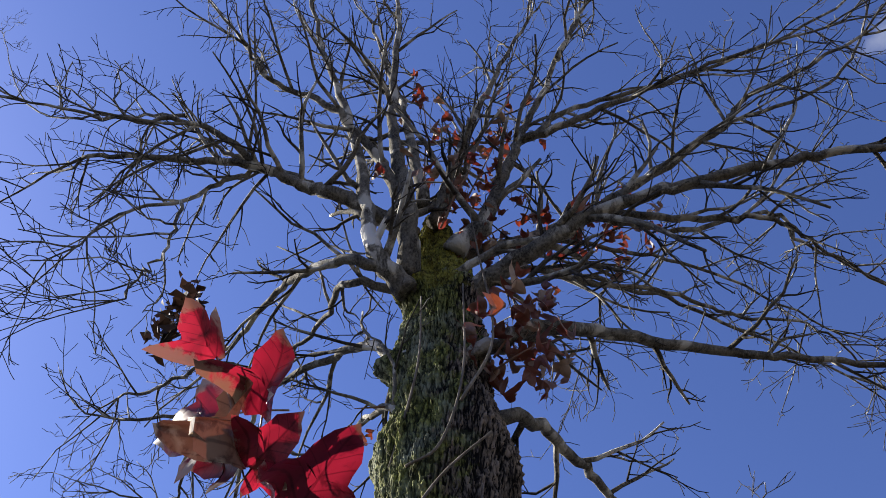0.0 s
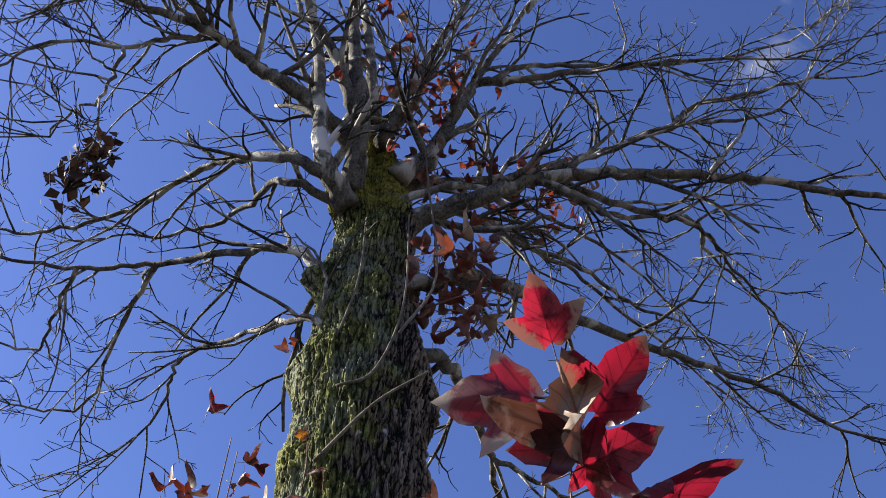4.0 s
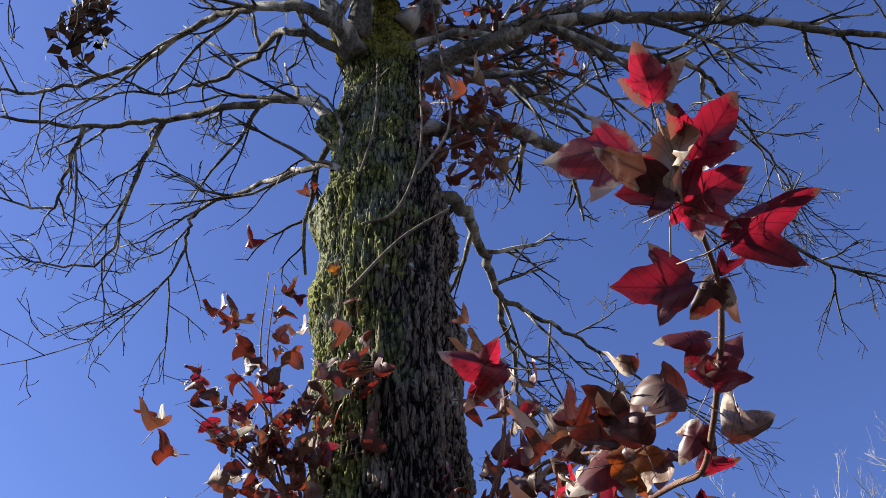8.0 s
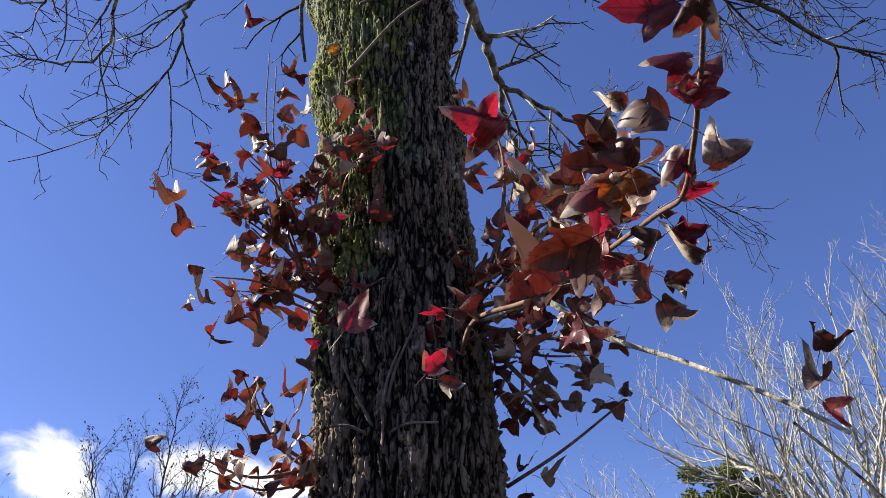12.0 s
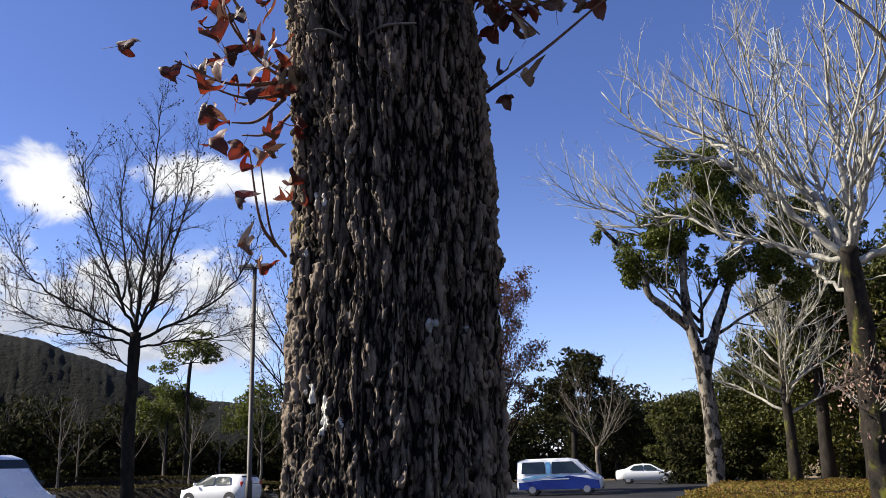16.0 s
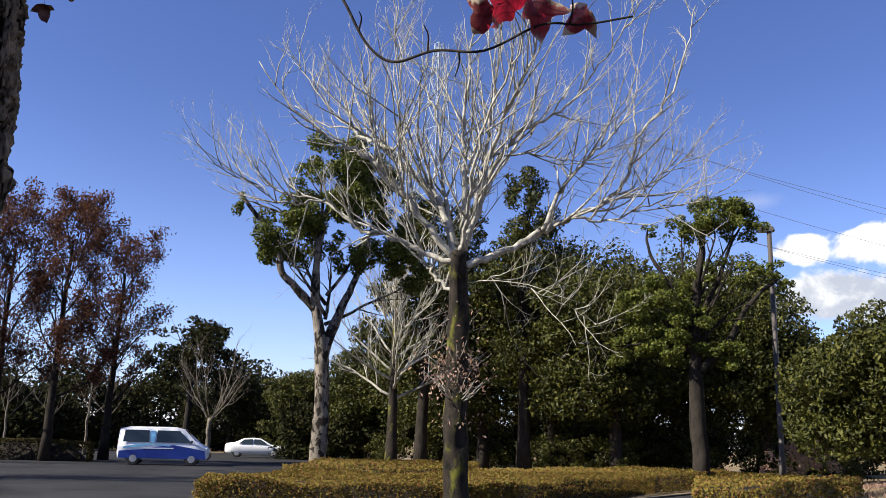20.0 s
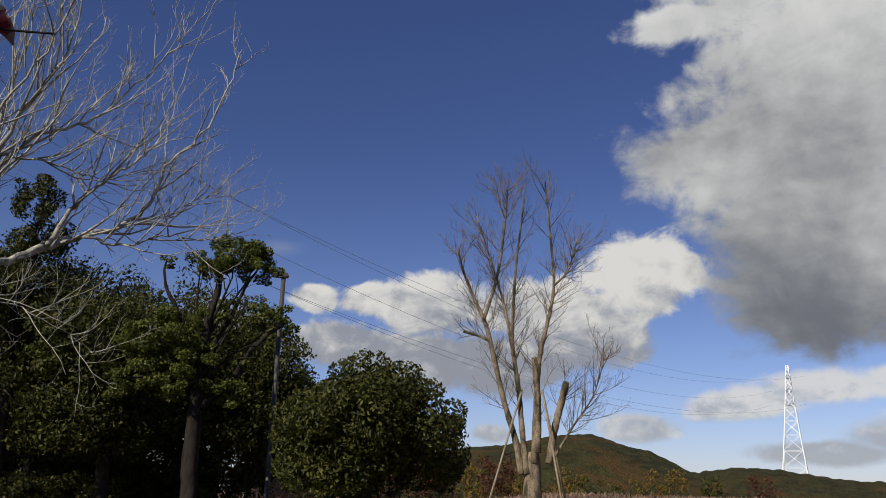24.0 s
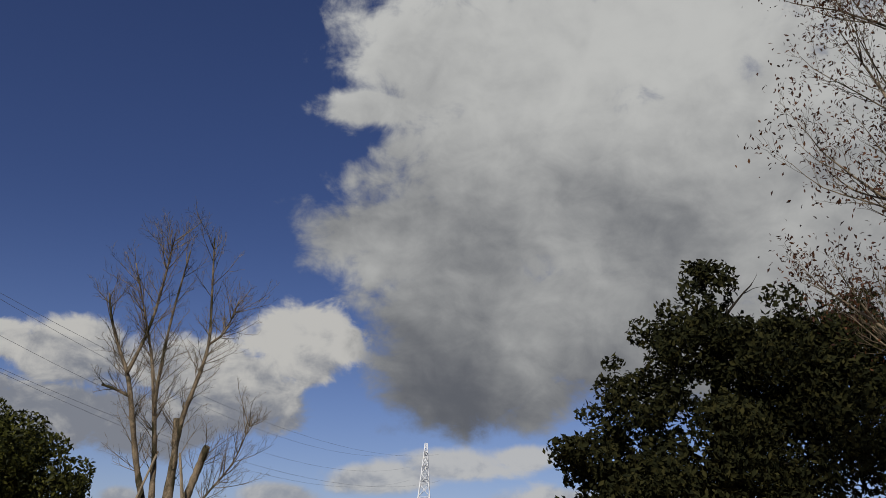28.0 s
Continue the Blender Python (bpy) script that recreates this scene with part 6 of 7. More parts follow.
def car(label, at, turn, kind):
    ob = thing("car", label, "car", at)
    ob.rotation_euler = (0, 0, radians(turn))

    def profile(x, low, belt, roof, w, wr):
        return (x, [(w * 0.86, low), (w, low + 0.14), (w * 1.0, belt - 0.1), (w * 0.97, belt), (wr, roof - 0.07), (wr * 0.86, roof)])

    if kind == "van":
        L, wb = 4.4, 1.38
        secs = [profile(-2.18, 0.36, 0.95, 1.2, 0.74, 0.66), profile(-2.12, 0.28, 1.0, 1.72, 0.83, 0.7), profile(-1.7, 0.24, 1.02, 1.84, 0.85, 0.72), profile(0.5, 0.24, 1.02, 1.86, 0.85, 0.72),
                profile(0.95, 0.24, 1.02, 1.76, 0.85, 0.68), profile(1.5, 0.24, 1.02, 1.3, 0.85, 0.66), profile(1.72, 0.24, 0.98, 1.1, 0.84, 0.7), profile(2.1, 0.26, 0.82, 0.92, 0.78, 0.62), profile(2.2, 0.34, 0.7, 0.8, 0.68, 0.55)]
        piece("body", loft("body", secs, PAINT_WHITE), ob)
        if "blue" in label:
            side_panel("livery_stripe", [(-2.08, 0.32), (2.05, 0.32), (2.0, 0.72), (1.3, 0.86), (0.5, 0.98), (-0.2, 0.9), (-1.0, 0.76), (-2.08, 0.66)], [0.853] * 8, PAINT_BLUE, ob, "blue painted lower flank")
            side_panel("livery_wave", [(-1.9, 0.78), (-1.2, 0.86), (-0.5, 0.98), (0.3, 0.9), (0.3, 0.96), (-0.5, 1.06), (-1.3, 0.98), (-1.9, 0.86)], [0.858] * 8, PAINT_SKY, ob, "light blue painted wave")
            side_panel("livery_band", [(-0.62, 1.1), (-0.42, 1.1), (-0.4, 1.66), (-0.66, 1.66)], [0.852, 0.852, 0.762, 0.762], PAINT_SKY, ob, "light blue painted band")
            side_panel("lettering_bar", [(-0.9, 0.78), (0.5, 0.8), (0.5, 0.85), (-0.9, 0.83)], [0.864] * 4, PAINT_WHITE, ob, "white bar of unreadable lettering")
        side_panel("side_window", [(-1.92, 1.1), (-0.68, 1.1), (-0.72, 1.68), (-1.86, 1.68)], [0.848, 0.848, 0.752, 0.752], GLASS_CAR, ob)
        side_panel("side_window", [(-0.36, 1.1), (1.32, 1.1), (0.72, 1.68), (-0.34, 1.68)], [0.848, 0.848, 0.75, 0.75], GLASS_CAR, ob)
        ws = [(0.98, 0.62, 1.7), (1.55, 0.68, 1.16)]
        lights, rear, r = (2.06, 0.7, 0.74), (-2.15, 0.74, 0.95), 0.31
    elif kind == "sedan":
        L, wb = 4.5, 1.35
        secs = [profile(-2.25, 0.4, 0.85, 0.92, 0.7, 0.55), profile(-2.15, 0.3, 0.95, 1.02, 0.82, 0.66), profile(-1.55, 0.24, 0.95, 1.1, 0.87, 0.64), profile(-0.9, 0.22, 0.93, 1.4, 0.88, 0.58), profile(-0.2, 0.22, 0.93, 1.46, 0.88, 0.58),
                profile(0.3, 0.22, 0.92, 1.42, 0.88, 0.57), profile(1.1, 0.22, 0.9, 1.0, 0.87, 0.62), profile(1.9, 0.24, 0.78, 0.86, 0.83, 0.6), profile(2.22, 0.34, 0.66, 0.72, 0.68, 0.5)]
        piece("body", loft("body", secs, PAINT_WHITE), ob)
        side_panel("side_window", [(-1.25, 0.99), (-0.2, 0.99), (-0.22, 1.36), (-0.85, 1.33)], [0.87, 0.87, 0.65, 0.66], GLASS_CAR, ob)
        side_panel("side_window", [(-0.12, 0.99), (0.95, 0.99), (0.35, 1.34), (-0.12, 1.36)], [0.87, 0.87, 0.66, 0.65], GLASS_CAR, ob)
        ws = [(0.42, 0.52, 1.38), (1.08, 0.6, 1.03)]
        lights, rear, r = (2.1, 0.62, 0.66), (-2.2, 0.66, 0.82), 0.32
    else:
        L, wb = 3.95, 1.25
        secs = [profile(-1.95, 0.42, 0.9, 1.1, 0.72, 0.56), profile(-1.85, 0.3, 0.98, 1.32, 0.81, 0.62), profile(-1.4, 0.22, 0.97, 1.47, 0.85, 0.6), profile(-0.4, 0.22, 0.95, 1.52, 0.85, 0.6), profile(0.1, 0.22, 0.94, 1.48, 0.85, 0.58),
                profile(1.05, 0.22, 0.92, 1.04, 0.84, 0.62), profile(1.65, 0.24, 0.8, 0.86, 0.8, 0.58), profile(1.95, 0.34, 0.62, 0.7, 0.66, 0.5)]
        piece("body", loft("body", secs, PAINT_WHITE), ob)
        side_panel("side_window", [(-1.3, 1.04), (-0.35, 1.02), (-0.37, 1.42), (-1.15, 1.4)], [0.835, 0.84, 0.66, 0.66], GLASS_CAR, ob)
        side_panel("side_window", [(-0.27, 1.02), (0.85, 1.0), (0.15, 1.4), (-0.27, 1.42)], [0.84, 0.84, 0.66, 0.66], GLASS_CAR, ob)
        V = [(-1.93, 0.6, 1.02), (-1.93, -0.6, 1.02), (-1.7, -0.52, 1.42), (-1.7, 0.52, 1.42)]
        piece("rear_window", mesh_of("rear_window", V + [(x - 0.03, y, z + 0.01) for x, y, z in V], [(0, 1, 2, 3), (7, 6, 5, 4), (0, 4, 5, 1), (1, 5, 6, 2), (2, 6, 7, 3), (3, 7, 4, 0)], GLASS_CAR, False), ob)
        ws = [(0.22, 0.52, 1.46), (1.02, 0.6, 1.08)]
        lights, rear, r = (1.82, 0.62, 0.68), (-1.9, 0.72, 1.0), 0.3
    (x1, y1, z1), (x0, y0, z0) = ws
    V = [(x0, y0, z0), (x0, -y0, z0), (x1, -y1, z1), (x1, y1, z1)]
    piece("windscreen", mesh_of("windscreen", V + [(x + 0.03, y, z + 0.035) for x, y, z in V], [(0, 3, 2, 1), (4, 5, 6, 7), (0, 1, 5, 4), (1, 2, 6, 5), (2, 3, 7, 6), (3, 0, 4, 7)], GLASS_CAR, False), ob)
    for s in (1, -1):
        wheel(ob, wb, s * 0.76, r)
        wheel(ob, -wb, s * 0.76, r)
        piece("headlight", box_mesh("headlight", 0.14, 0.28, 0.14, LAMP_CLEAR, 0.03), ob, "clear headlight", pose(lights[0], s * lights[1] * 0.9, lights[2]))
        piece("tail_light", box_mesh("tail_light", 0.1, 0.16, 0.26, LAMP_RED, 0.03), ob, "red tail light", pose(rear[0] + 0.04, s * rear[1] * 0.95, rear[2] - 0.1))
        piece("mirror", box_mesh("mirror", 0.1, 0.18, 0.12, BLACK if kind == "van" else PAINT_WHITE, 0.03), ob, "", pose(ws[1][0] - 0.2, s * 0.92, ws[1][2] - 0.06))
    piece("bumper", box_mesh("bumper", 0.16, 1.36, 0.2, BLACK if kind == "van" else PAINT_WHITE, 0.04), ob, "", pose(lights[0] + 0.06, 0, 0.3))
    piece("number_plate", box_mesh("number_plate", 0.012, 0.33, 0.16, CONCRETE, 0.003), ob, "blank pale number plate", pose(lights[0] + 0.15, 0, 0.42))
    return ob


car("white minivan with blue painted flanks parked by the hedge", (5.85, 46.6, 0.02), -12, "van")
car("white saloon car on the road behind", (15.0, 67.5, 0.02), -16, "sedan")
car("white hatchback parked beyond the hedge", (-11.2, 44.2, 0.02), 154, "hatch")
high_van = car("plain white van parked at the end of the bays", (-13.85, 26.4, 0.02), -24, "van")
high_van.scale = (1.08, 1.08, 1.2)

# ---- leaves and shoots on the large tree ----


def lobed_leaf(name, mat, rng, curl, fold, stalk=True):
    """A three-lobed leaf, one metre from base to tip before scaling, with a curl and a fold."""
    half = [(0.0, 0.02), (-0.06, 0.14), (0.02, 0.3), (0.2, 0.5), (0.47, 0.74), (0.48, 0.5), (0.44, 0.3), (0.62, 0.27), (0.83, 0.16), (1.03, 0.0)]
    tips = (4, 9)
    full = half[:1]
    for i in range(len(half) - 1):
        (x0, y0), (x1, y1) = half[i], half[i + 1]
        px, py = half[i - 1] if i else half[0]
        nx, ny = half[i + 2] if i + 2 < len(half) else half[-1]
        bulge = 0.0 if i in tips or i + 1 in tips else 0.12
        full.append(((x0 + x1) / 2 + bulge * ((x0 - px) + (x1 - nx)) / 2 + rng.gauss(0, 0.01), (y0 + y1) / 2 + bulge * ((y0 - py) + (y1 - ny)) / 2 + rng.gauss(0, 0.01)))
        full.append((x1, y1))
    outline = full + [(x, -y) for x, y in reversed(full[:-1])]
    n = len(outline)
    flat = [(0.3, 0.0)] + [(0.3 + (x - 0.3) * f, y * f) for f in (0.3, 0.55, 0.8, 1.0) for x, y in outline]
    lip = rng.choice((-0.6, 0.4, 0.9, 1.4))
    bend = rng.uniform(0.6, 1.2) * curl
    twist = rng.uniform(-0.6, 0.6) * curl
    V = []
    for x, y in flat:
        x += rng.gauss(0, 0.008)
        y += rng.gauss(0, 0.008)
        z = abs(y) * fold + 0.05 * math.sin(x * 7 + y * 6 + lip) + 0.025 * math.sin(y * 13 + x * 3)
        a = bend * (x - 0.2)
        rim = curl * 0.9 * max(0.0, abs(y) - 0.2) ** 1.3 + curl * lip * max(0.0, math.hypot(x - 0.35, y) - 0.42) ** 1.2
        rim = min(rim, 0.42)
        V.append(Vector((0.2 + math.sin(a) / max(abs(bend), 0.05) * (1 if bend > 0 else 1) if abs(bend) > 0.05 else x, y * (1 - 0.45 * min(1, rim)) + z * twist, z + rim - (1 - math.cos(a)) / max(abs(bend), 0.05) * 0.9 + y * twist * x)))
    F = [(0, 1 + k, 1 + (k + 1) % n) for k in range(n)]
    for ring in range(3):
        F += [(1 + ring * n + k, 1 + (ring + 1) * n + k, 1 + (ring + 1) * n + (k + 1) % n, 1 + ring * n + (k + 1) % n) for k in range(n)]
    if stalk:
        tube(V, F, [(0.02, 0, 0.0), (-0.3, 0, -0.05), (-0.6, 0.02, -0.16)], [0.014, 0.012, 0.012], 4)
    return mesh_of(name, V, F, mat)


MASS_LEAF = leaf_material("massed_leaf", [(0.07, 0.034, 0.026), (0.16, 0.07, 0.045), (0.1, 0.034, 0.024), (0.4, 0.32, 0.24), (0.12, 0.05, 0.035)], 0.3, 0.55, False, [(0.12, 0.016, 0.01), (0.28, 0.04, 0.016), (0.22, 0.014, 0.014), (0.2, 0.06, 0.02), (0.22, 0.02, 0.012)], 0.4)
leaf_rng = random.Random(77)
RED = [lobed_leaf("leaf", LEAF_RED, leaf_rng, c, f) for c, f in ((0.5, 0.3), (0.75, 0.25), (0.45, 0.5), (0.95, 0.35), (0.65, -0.2), (0.5, 0.7))]
WITHERED = [lobed_leaf("leaf", LEAF_BROWN, leaf_rng, c, f) for c, f in ((1.5, 0.6), (1.9, 0.4), (1.3, 1.0), (1.8, -0.4), (1.2, 0.8), (2.2, 0.6))]
ORANGE = [lobed_leaf("leaf", LEAF_ORANGE, leaf_rng, c, f) for c, f in ((0.5, 0.3), (0.8, 0.1))]
FOOT = Vector((-0.13, 2.5, 0.0))


def facing(parent, meshes, at, size, rng, tip, jitter=0.35):
    """Hangs one leaf that shows its under side to the path below; tip: the way it points, to the right and up."""
    upward = Vector((0, -0.72, 0.69))
    way = Vector((1, 0, 0)) * tip[0] + upward * tip[1] + Vector((rng.gauss(0, jitter), rng.gauss(0, jitter), rng.gauss(0, jitter))) * 0.6
    way.normalize()
    side = Vector((rng.gauss(0, jitter), -0.66 + rng.gauss(0, jitter), -0.75 + rng.gauss(0, jitter)))
    up_axis = (side - way * side.dot(way)).normalized() * (1 if rng.random() < 0.6 else -1)
    cross = up_axis.cross(way)
    turn = Matrix((way, cross, up_axis)).transposed().to_4x4()
    return piece("leaf", rng.choice(meshes), parent, m=Matrix.Translation(Vector(at) - FOOT) @ turn @ Matrix.Scale(size, 4))


def put_leaf(parent, meshes, at, size, rng, way=None):
    """Hangs one leaf at a place given in the world."""
    way = way or Vector((rng.gauss(0, 0.8), rng.gauss(0, 0.8), rng.gauss(-0.25, 0.6)))
    turn = way.to_track_quat("X", "Z").to_matrix().to_4x4() @ Matrix.Rotation(rng.gauss(0, 0.9), 4, "X")
    ob = piece("leaf", rng.choice(meshes), parent, m=Matrix.Translation(Vector(at) - FOOT) @ turn @ Matrix.Scale(size, 4))
    return ob


def shoot(points, r0, r1, mat=None, name="shoot"):
    line = spline(points, 6)
    n = len(line)
    V, F = [], []
    tube(V, F, [p - FOOT for p in line], [r0 + (r1 - r0) * i / (n - 1) for i in range(n)], 6)
    return piece(name, mesh_of(name, V, F, mat or TWIG_RED), main_tree), line


def leafy_shoot(points, r0, r1, count, size, mixes, rng, wide=0.06, start=0.15, twigs=0):
    """A shoot with leaves along it; mixes is a list of leaf families to pick from."""
    ob, line = shoot(points, r0, r1)
    spots = []
    for k in range(count):
        f = start + (1 - start) * (k + rng.random()) / count
        p = line[min(len(line) - 1, int(f * (len(line) - 1)))]
        spots.append(p + Vector((rng.gauss(0, wide), rng.gauss(0, wide), rng.gauss(0, wide))))
    for p in spots:
        put_leaf(ob, rng.choice(mixes), p, size * rng.uniform(0.65, 1.2), rng)
    return ob


def leaf_mass(ob, rows):
    """Many leaves joined under one shoot, where they are too many to pick apart."""
    V, F, base = [], [], 0
    for me, m in rows:
        V += [m @ v.co for v in me.vertices]
        F += [tuple(base + i for i in f.vertices) for f in me.polygons]
        base += len(me.vertices)
    mass = piece("foliage", mesh_of("foliage", V, F, MASS_LEAF), ob)
    mass["kind"] = "stuff"


def massed_shoot(points, r0, r1, count, size, rng, wide=0.09, start=0.1):
    """A shoot whose many small leaves are one joined part."""
    ob, line = shoot(points, r0, r1)
    rows = []
    for k in range(count):
        f = start + (1 - start) * (k + rng.random()) / count
        p = line[min(len(line) - 1, int(f * (len(line) - 1)))] + Vector((rng.gauss(0, wide), rng.gauss(0, wide), rng.gauss(0, wide)))
        way = Vector((rng.gauss(0, 0.8), rng.gauss(0, 0.8), rng.gauss(-0.25, 0.6)))
        turn = way.to_track_quat("X", "Z").to_matrix().to_4x4() @ Matrix.Rotation(rng.gauss(0, 0.9), 4, "X")
        rows.append((rng.choice(WITHERED if rng.random() < 0.85 else RED), Matrix.Translation(p - FOOT) @ turn @ Matrix.Scale(size * rng.uniform(0.65, 1.2), 4)))
    leaf_mass(ob, rows)
    return ob


def spread_leaf(parent, meshes, base, tip, rng, wide=0.8):
    """One leaf from its base to its tip, its face turned to the path below and tilted at random."""
    base, tip = Vector(base), Vector(tip)
    way = tip - base
    size = way.length
    way.normalize()
    face = Vector((0.1, 0.0, 1.85)) - base
    face = (face - way * face.dot(way)).normalized()
    face.rotate(Matrix.Rotation(rng.uniform(-0.75, 0.75), 3, way))
    if rng.random() < 0.4:
        face = -face
    turn = Matrix((way, face.cross(way), face)).transposed().to_4x4()
    return piece("leaf", rng.choice(meshes), parent, m=Matrix.Translation(base - FOOT) @ turn @ Matrix.Diagonal((size * 0.94, size * wide, size * 0.75, 1)))


def near_shoot():
    """The long shoot that reaches towards the path, red at its tip and withered lower down."""
    rng = random.Random(5)
    ob, line = shoot([(0.02, 2.25, 2.86), (0.049, 1.802, 2.727), (0.152, 1.624, 2.673), (0.226, 1.465, 2.632), (0.279, 1.352, 2.619), (0.330, 1.154, 2.563), (0.345, 1.053, 2.524), (0.330, 0.927, 2.509), (0.308, 0.804, 2.499), (0.295, 0.731, 2.499), (0.283, 0.676, 2.522), (0.240, 0.586, 2.522), (0.221, 0.550, 2.549), (0.203, 0.521, 2.596)], 0.0065, 0.002)
    for meshes, base, tip in (
                            (RED, (0.197, 0.508, 2.607), (0.174, 0.455, 2.647)), (RED, (0.187, 0.565, 2.596), (0.082, 0.576, 2.606)),
                            (WITHERED, (0.215, 0.573, 2.532), (0.220, 0.488, 2.596)),
                            (RED, (0.219, 0.565, 2.537), (0.156, 0.579, 2.542)), (RED, (0.237, 0.550, 2.564), (0.280, 0.481, 2.599)),
                            (RED, (0.227, 0.575, 2.526), (0.292, 0.532, 2.537)), (RED, (0.232, 0.575, 2.535), (0.248, 0.606, 2.500)),
                            (RED, (0.272, 0.593, 2.492), (0.351, 0.531, 2.510)), 
                            (RED, (0.257, 0.685, 2.523), (0.167, 0.707, 2.528)),
                            (WITHERED, (0.283, 0.674, 2.524), (0.249, 0.716, 2.491)), (RED, (0.282, 0.666, 2.521), (0.312, 0.646, 2.528)),
                            (RED, (0.289, 0.760, 2.509), (0.225, 0.775, 2.516)), (RED, (0.293, 0.798, 2.472), (0.326, 0.750, 2.516)),
                            (RED, (0.295, 0.796, 2.474), (0.262, 0.792, 2.493)), (WITHERED, (0.280, 0.849, 2.497), (0.197, 0.843, 2.530)),
                            (ORANGE, (0.208, 0.988, 2.489), (0.283, 0.964, 2.495)), (RED, (0.226, 0.978, 2.509), (0.153, 1.029, 2.458)),
                            (WITHERED, (0.217, 0.945, 2.528), (0.160, 0.920, 2.571)), (WITHERED, (0.217, 0.969, 2.510), (0.145, 0.975, 2.521)),
                            (WITHERED, (0.242, 0.940, 2.488), (0.216, 0.897, 2.548)), (RED, (0.327, 0.952, 2.530), (0.296, 0.995, 2.488)),
                            (WITHERED, (0.385, 1.025, 2.556), (0.452, 0.983, 2.572)), (RED, (0.343, 1.054, 2.524), (0.401, 1.026, 2.533)),
                            (RED, (0.357, 1.158, 2.542), (0.394, 1.181, 2.488)), (RED, (0.367, 1.168, 2.522), (0.412, 1.142, 2.537)),
                            (WITHERED, (0.322, 1.213, 2.502), (0.305, 1.254, 2.437)), (WITHERED, (0.340, 1.239, 2.450), (0.406, 1.247, 2.397)),
                            (WITHERED, (0.351, 1.221, 2.491), (0.393, 1.220, 2.471)), (WITHERED, (0.215, 1.114, 2.490), (0.097, 1.153, 2.453)),
                            (WITHERED, (0.178, 1.249, 2.485), (0.068, 1.274, 2.460)), (RED, (0.215, 1.098, 2.557), (0.227, 1.135, 2.499)),
                            (WITHERED, (0.266, 1.117, 2.529), (0.241, 1.095, 2.566)), (RED, (0.098, 1.271, 2.876), (-0.041, 1.258, 2.894)),
                            (RED, (0.051, 1.285, 2.863), (0.083, 1.230, 2.922)), (RED, (0.071, 1.293, 2.866), (0.022, 1.326, 2.829)),
                            (RED, (0.134, 1.363, 2.817), (0.145, 1.330, 2.857)), (RED, (-0.237, 1.696, 2.646), (-0.179, 1.658, 2.727)),
                            (RED, (-0.058, 1.774, 2.580), (-0.010, 1.750, 2.632)), (RED, (-0.305, 1.766, 2.647), (-0.342, 1.756, 2.652)),
                            (WITHERED, (-0.026, 1.782, 2.564), (0.035, 1.785, 2.556)),
                            ):
        spread_leaf(ob, meshes, base, tip, rng)
    for k in range(34):
        p = line[int(len(line) * (0.06 + 0.36 * rng.random()))] + Vector((rng.gauss(0, 0.06), rng.gauss(0, 0.07), rng.gauss(0.0, 0.07)))
        put_leaf(ob, rng.choice([WITHERED, WITHERED, WITHERED, RED]), p, rng.uniform(0.045, 0.07), rng)


near_shoot()
srng = random.Random(9)
MIX = [WITHERED, WITHERED, WITHERED, WITHERED, WITHERED, RED]
# sprays out of the trunk's knots
for pts, n, s in (([(-0.40, 2.29, 3.10), (-0.51, 2.21, 3.24), (-0.61, 2.13, 3.59), (-0.64, 2.10, 3.94)], 26, 0.075), ([(-0.41, 2.29, 3.08), (-0.55, 2.19, 3.24), (-0.77, 2.06, 3.35)], 26, 0.075), ([(-0.41, 2.29, 3.05), (-0.57, 2.19, 3.07), (-0.73, 2.19, 3.09)], 14, 0.07),
                  ([(-0.38, 2.27, 3.15), (-0.43, 2.15, 3.34), (-0.35, 2.09, 3.49), (-0.25, 2.09, 3.54)], 22, 0.075), ([(-0.45, 2.24, 3.19), (-0.55, 2.14, 3.39), (-0.67, 2.06, 3.49)], 18, 0.075),
                  ([(-0.41, 2.36, 2.56), (-0.53, 2.22, 2.49), (-0.64, 2.10, 2.50)], 9, 0.07), ([(-0.41, 2.36, 2.58), (-0.51, 2.25, 2.63), (-0.58, 2.16, 2.76)], 16, 0.07), ([(-0.41, 2.34, 2.50), (-0.47, 2.28, 2.41), (-0.53, 2.24, 2.39)], 5, 0.07),
                  ([(-0.44, 2.41, 2.10), (-0.46, 2.30, 2.14), (-0.47, 2.20, 2.29)], 6, 0.065)):
    low = pts[-1][2] < 2.9
    leafy_shoot(pts, 0.006, 0.002, int(n * 0.9), s * (0.8 if low else 0.9), [WITHERED] if low else MIX, srng)
    massed_shoot([Vector(q) + Vector((0.02, 0.04, -0.02)) for q in pts], 0.005, 0.002, int(n * 0.7), s * 0.95, srng, 0.085)
for pts, n, s in (([(0.07, 2.30, 3.09), (0.13, 2.15, 3.20), (0.15, 2.05, 3.40), (0.11, 2.05, 3.60)], 18, 0.085), ([(0.07, 2.30, 3.05), (0.20, 2.11, 3.00), (0.31, 1.91, 3.05), (0.38, 1.76, 3.00)], 34, 0.085), ([(0.07, 2.32, 3.00), (0.25, 2.21, 2.90), (0.37, 2.01, 2.80)], 26, 0.08),
                  ([(0.09, 2.32, 2.95), (0.21, 2.26, 2.78), (0.29, 2.21, 2.66)], 14, 0.07), ([(0.07, 2.30, 3.12), (0.25, 2.00, 3.15), (0.46, 1.71, 3.00)], 24, 0.09)):
    leafy_shoot(pts, 0.009, 0.003, n // 2, s, [WITHERED, WITHERED, RED], srng, 0.07)
    massed_shoot([Vector(q) + Vector((0.0, 0.05, -0.03)) for q in pts], 0.006, 0.002, int(n * 0.9), s * 0.85, srng, 0.085)
